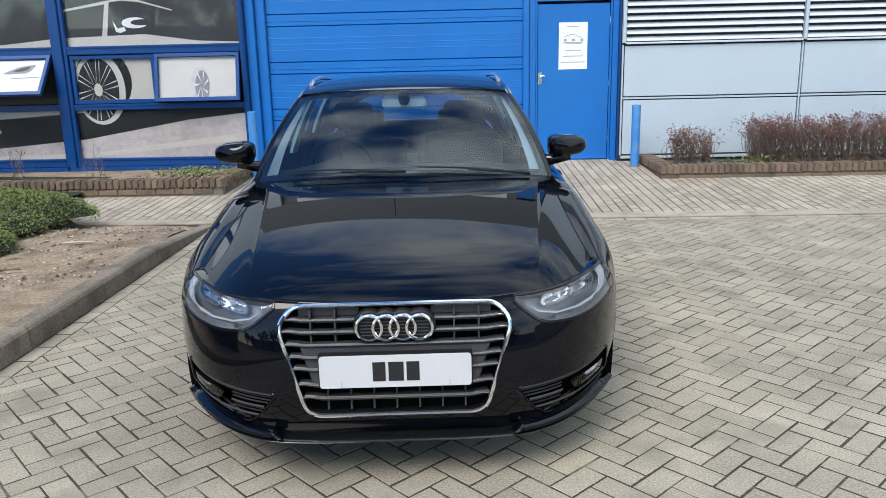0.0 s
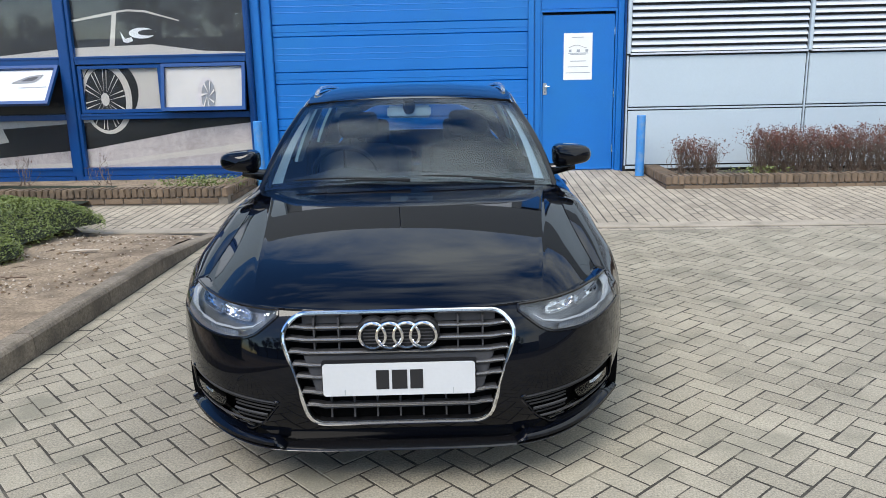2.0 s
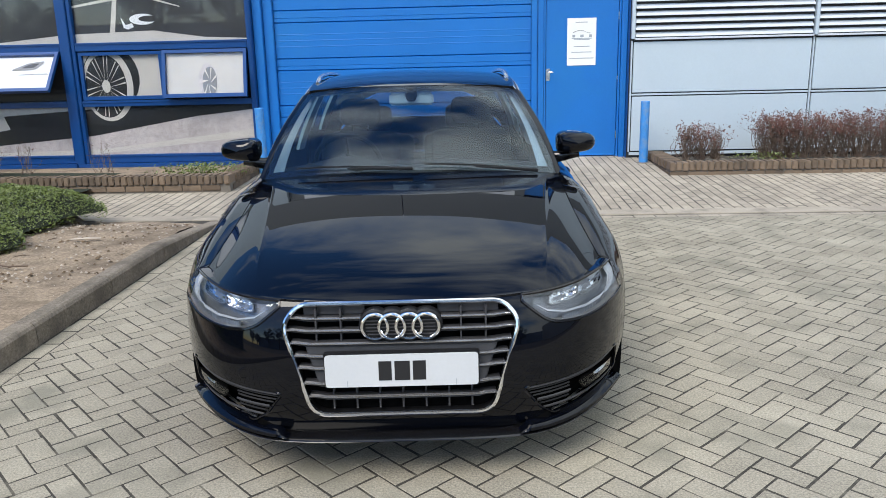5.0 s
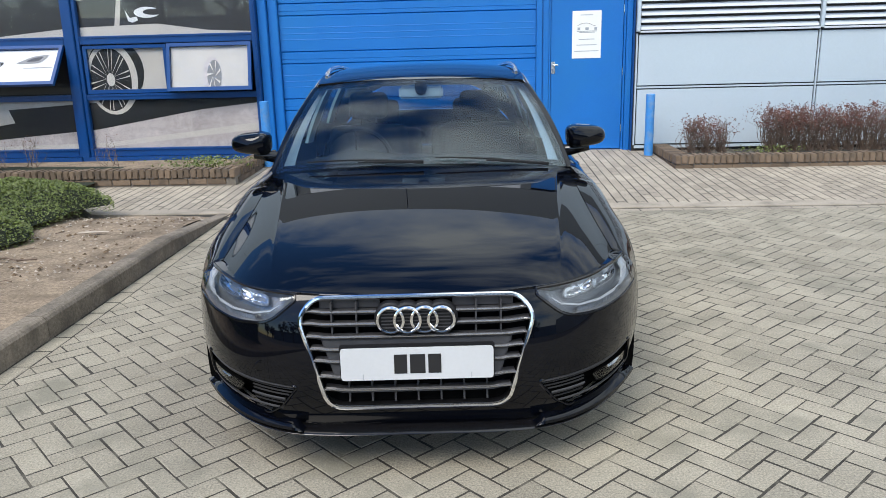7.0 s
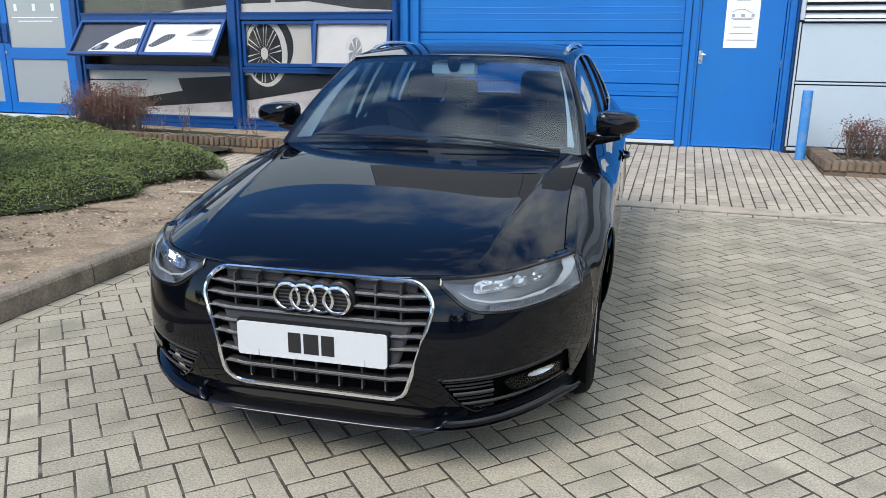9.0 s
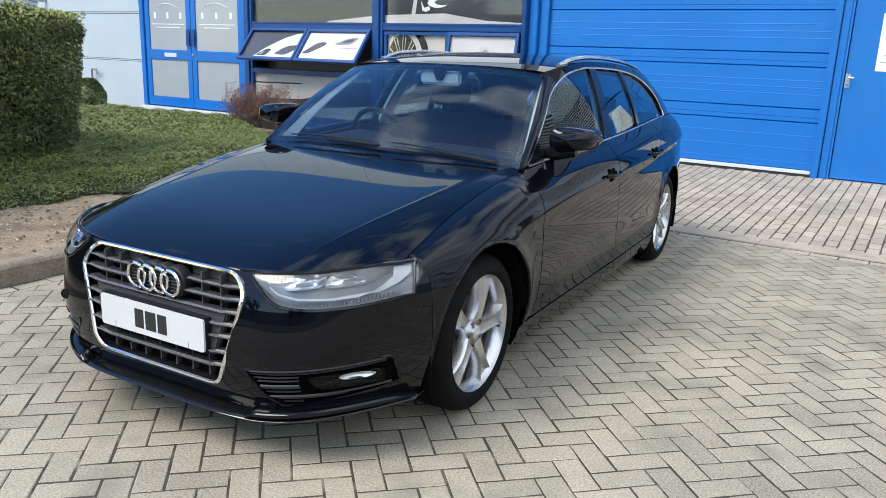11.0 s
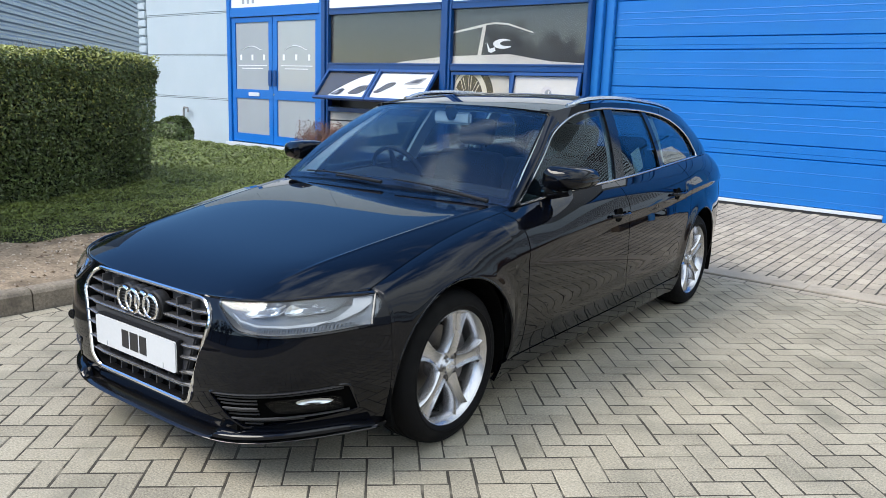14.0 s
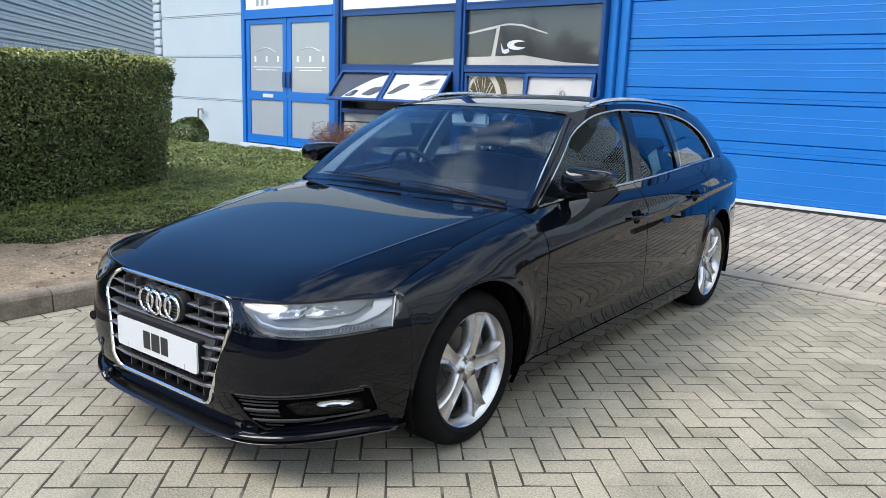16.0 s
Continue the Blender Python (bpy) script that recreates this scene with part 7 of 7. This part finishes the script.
def dry_shrub(x0, x1, y, z, h, depth, seed, label, n_twig, n_leaf, leaf=M_LEAFRED, top_only=0.45, flat_top=True):
    """A bare twiggy shrub, clipped flat, with small dull leaves towards its top."""
    r = np.random.default_rng(seed)
    s = empty("dry_shrub", pose((x0 + x1) / 2, y, z), label, "shrub", group="shrubs in the planter")
    w = (x1 - x0) / 2
    clumps = max(3, int(w * 2 / 0.16))
    cx = np.linspace(-w * 0.85, w * 0.85, clumps)
    ci = r.integers(0, clumps, n_twig)
    roots = np.stack([cx[ci] + r.normal(0, 0.025, n_twig), r.normal(0, 0.05, n_twig), np.zeros(n_twig)], 1)
    top = h * (r.uniform(0.60, 0.93, n_twig) if flat_top else r.uniform(0.35, 1.0, n_twig))
    tips = np.stack([np.clip(roots[:, 0] + r.normal(0, 0.15, n_twig), -w, w), np.clip(roots[:, 1] + r.normal(0, depth * 0.45, n_twig), -depth, depth), top], 1)
    twigs("branchwork", roots, tips, 0.005, M_TWIG, s, seed + 1, 0.05, 5)
    # side shoots
    k = n_twig * 2
    i = r.integers(0, n_twig, k)
    f = r.uniform(0.35, 0.95, k)[:, None]
    start = roots[i] * (1 - f) + tips[i] * f
    end = start + np.stack([r.normal(0, 0.08, k), r.normal(0, 0.08, k), r.uniform(0.02, 0.14, k)], 1)
    end[:, 2] = np.minimum(end[:, 2], h * r.uniform(0.94, 1.02, k))
    twigs("brushwood", start, end, 0.0028, M_TWIG, s, seed + 2, 0.02, 3)
    i = r.integers(0, k, n_leaf)
    c = end[i] + r.normal(0, 0.025, (n_leaf, 3))
    keep = c[:, 2] > h * top_only * r.uniform(0.4, 1.3, n_leaf)
    c = c[keep]
    leaf_cards("foliage", c, np.tile(np.array([0, -0.2, 1.0]), (len(c), 1)), 0.013, leaf, s, seed + 3, 1.0)
    return s


pz = ground_z(0, 9.5) + 0.10
dry_shrub(3.02, 3.46, 9.95, pz, 0.44, 0.20, 51, "small bare twiggy shrub in the planter", 170, 1500, top_only=0.5, flat_top=False)
dry_shrub(3.95, 5.10, 9.95, pz, 0.56, 0.30, 52, "clipped red-brown twiggy shrub in the planter", 430, 14000, top_only=0.85)
dry_shrub(5.12, 6.15, 9.95, pz, 0.57, 0.30, 53, "clipped red-brown twiggy shrub with a few green leaves", 330, 8000, top_only=0.8)
dry_shrub(6.20, 8.2, 9.95, pz, 0.57, 0.30, 54, "clipped red-brown twiggy shrub in the planter", 520, 26000, top_only=0.85)
wz = ground_z(0, 9.0) + 0.14
dry_shrub(-7.0, -5.9, 9.35, wz, 0.64, 0.45, 55, "loose dark red barberry shrub in the planter", 330, 9000, top_only=0.15, flat_top=False)
for x, h, sd in ((-4.32, 0.42, 61), (-5.30, 0.40, 62), (-5.75, 0.30, 63)):
    dry_shrub(x - 0.10, x + 0.10, 9.45, wz, h, 0.06, sd, "thin bare sapling shoots in the planter", 9, 30, flat_top=False)
weed = empty("weed_patch", pose(-2.95, 9.2, wz), "low green weeds growing in the planter", "weeds")
k = 900
p = np.stack([rng.normal(0, 0.28, k), rng.normal(0, 0.12, k), rng.uniform(0.0, 0.13, k)], 1)
leaf_cards("foliage", p, np.tile(np.array([0, 0, 1.0]), (k, 1)), 0.017, M_LEAFLIGHT, weed, 71, 0.9)
weed2 = empty("weed_patch", pose(3.9, 9.6, pz), "low green weeds growing in the planter", "weeds")
k = 260
p = np.stack([rng.normal(0, 0.20, k), rng.normal(0, 0.08, k), rng.uniform(0.0, 0.11, k)], 1)
leaf_cards("foliage", p, np.tile(np.array([0, 0, 1.0]), (k, 1)), 0.015, M_LEAFLIGHT, weed2, 72, 0.9)

# ---- paving, block by block ----
def paver_mesh(name, length, width, mat, g=0.0025):
    """One block: a chamfered top over straight sides."""
    ch, top, low = 0.0042, 0.0, -0.030
    a, b = length / 2 - g, width / 2 - g
    vs = [(sx * (a - ch), sy * (b - ch), top) for sx, sy in ((-1, -1), (1, -1), (1, 1), (-1, 1))]
    vs += [(sx * a, sy * b, top - 0.0024) for sx, sy in ((-1, -1), (1, -1), (1, 1), (-1, 1))]
    vs += [(sx * a, sy * b, low) for sx, sy in ((-1, -1), (1, -1), (1, 1), (-1, 1))]
    fs = [(0, 1, 2, 3)]
    for k in range(4):
        n = (k + 1) % 4
        fs += [(4 + k, 4 + n, n, k), (8 + k, 8 + n, 4 + n, 4 + k)]
    me = bpy.data.meshes.new(name)
    me.from_pydata(vs, [], fs)
    me.materials.append(mat)
    return me, np.array(vs), np.array(fs)


def lay_pavers(parent, name, places, length, width, mat, near, label, gap=0.0025, lift=0.0):
    """Blocks as (x, y, angle): those nearest the given spot as parts, the rest joined."""
    me, vs, fs = paver_mesh(name, length, width, mat, gap)
    r = np.random.default_rng(len(places))
    places = sorted(places, key=lambda p: math.hypot(p[0] - near[0], p[1] - near[1]))
    rest_v, rest_f = [], []
    for i, (x, y, a) in enumerate(places):
        a += r.normal(0, 0.009)
        x, y = x + float(np.clip(r.normal(0, 0.0009), -0.0015, 0.0015)), y + float(np.clip(r.normal(0, 0.0009), -0.0015, 0.0015))
        z = ground_z(x, y) + lift + float(np.clip(r.normal(0, 0.0006), -0.0008, 0.0012))
        slope = 0.036 if APRON_Y < y < 10.9 else 0.0
        tx, ty = float(np.clip(r.normal(0, 0.0025), -0.004, 0.004)) * min(0.2 / length, 1.0) ** 2, float(np.clip(r.normal(0, 0.0025), -0.004, 0.004)) * min(0.2 / length, 1.0) ** 2 + slope
        if i < 290:
            ob = new(name, me)
            ob.parent = parent
            ob.matrix_local = Matrix.Translation((x, y, z)) @ Matrix.Rotation(ty, 4, "X") @ Matrix.Rotation(tx, 4, "Y") @ Matrix.Rotation(a, 4, "Z")
        else:
            c, s = math.cos(a), math.sin(a)
            px, py = vs[:, 0] * c - vs[:, 1] * s, vs[:, 0] * s + vs[:, 1] * c
            rest_f.append(fs + len(rest_v) * 12)
            rest_v.append(np.stack([px + x, py + y, vs[:, 2] + z - px * tx + py * ty], 1))
    if rest_v:
        ob = from_arrays(name + "_field", np.concatenate(rest_v), np.concatenate(rest_f), mat, parent)
        tagged(ob, label, kind="stuff")


yard = empty("pavement_yard", pose(0, 0, 0), "buff concrete block paving laid in herringbone", "paving", kind="structure")
L, Wd = 0.200, 0.100
places, trimmed = [], []
c45 = math.cos(radians(44.5))
s45 = math.sin(radians(44.5))
for i in range(-120, 140):
    for j in range(-110, 120):
        # single herringbone on a 0.1 m lattice
        k = (i - j) % 4
        if k == 0:
            u, v, a = (i + 1.0) * Wd, (j + 0.5) * Wd, 0.0
        elif k == 3:
            u, v, a = (i + 0.5) * Wd, (j + 1.0) * Wd, math.pi / 2
        else:
            continue
        x, y = u * c45 - v * s45 + 1.0, u * s45 + v * c45 + 3.0
        if not (-3.2 < y < 7.30 and kerb_line(max(y, 0)) - 0.05 < x < 11.0):
            continue
        a += radians(44.5)
        ca, sa = math.cos(a), math.sin(a)
        corners = [(x + p * ca - q * sa, y + p * sa + q * ca) for p, q in ((-0.0965, -0.0465), (0.0965, -0.0465), (0.0965, 0.0465), (-0.0965, 0.0465))]
        edge = kerb_line(max(y, 0)) + 0.112
        if all(p > edge and q < 7.142 for p, q in corners):
            places.append((x, y, a))
        else:
            # blocks cut to fit along the kerb course and the channel
            cut = clip_outline(corners, edge, 12.0, -4.0, 7.142)
            if cut and len(cut) > 2:
                area = abs(sum(cut[m - 1][0] * cut[m][1] - cut[m][0] * cut[m - 1][1] for m in range(len(cut)))) / 2
                if area > 0.0006:
                    trimmed.append(cut)
lay_pavers(yard, "paver", places, L, Wd, M_PAVER, (1.4, 2.6), "buff concrete block paving")
for cut in trimmed:
    cb = bmesh.new()
    add_prism(cb, cut, lambda p, q, d: Vector((p, q, -d)), 0.03)
    part("cut_paver", cb, M_PAVER, yard)
# a course along the kerb and one along the channel
places = [(kerb_line(max(y, 0)) + 0.055, y, math.pi / 2) for y in span(-3.1, 6.9, 50)]
lay_pavers(yard, "edge_paver", places, L, Wd, M_PAVER, (-1.9, 4), "edge course")
places = [(-2.05 + 0.2 * i, 7.20, 0.0) for i in range(66)]
lay_pavers(yard, "edge_paver", places, L, Wd, M_EDGING, (1, 7), "edge course")
channel = empty("pavement_channel", pose(0, 0, 0), "pinkish edging stones between yard and apron", "edging", kind="structure")
places = [(-5.6 + 0.915 * i, 7.383, 0.0) for i in range(19)]
lay_pavers(channel, "edging_stone", places, 0.915, 0.232, M_EDGING, (1, 7), "edging stones", lift=0.010)
apron = empty("pavement_apron", pose(0, 0, 0), "buff block paving of the sloping apron in long running courses", "paving", kind="structure")
places = []
halves = [(0.1 * i + 0.05, 7.551, math.pi / 2) for i in range(-89, 105, 2)]
for i in range(-90, 105):
    x = 0.1 * i + 0.05
    off = (0.0, 0.1)[i % 2]
    y = 7.60 + off - 0.1
    while y < 10.9:
        y_mid = y + 0.1
        if 7.52 < y_mid < 10.84 and not (x < -2.47 and y_mid > 8.80) and not (x > 2.70 and y_mid > 9.38):
            places.append((x, y_mid, math.pi / 2))
        y += 0.2
lay_pavers(apron, "apron_paver", places, L, Wd, M_APRON, (1.8, 8.2), "buff block paving", 0.0048)
lay_pavers(apron, "half_paver", halves, 0.098, Wd, M_APRON, (1.8, 7.6), "half blocks", 0.0048)
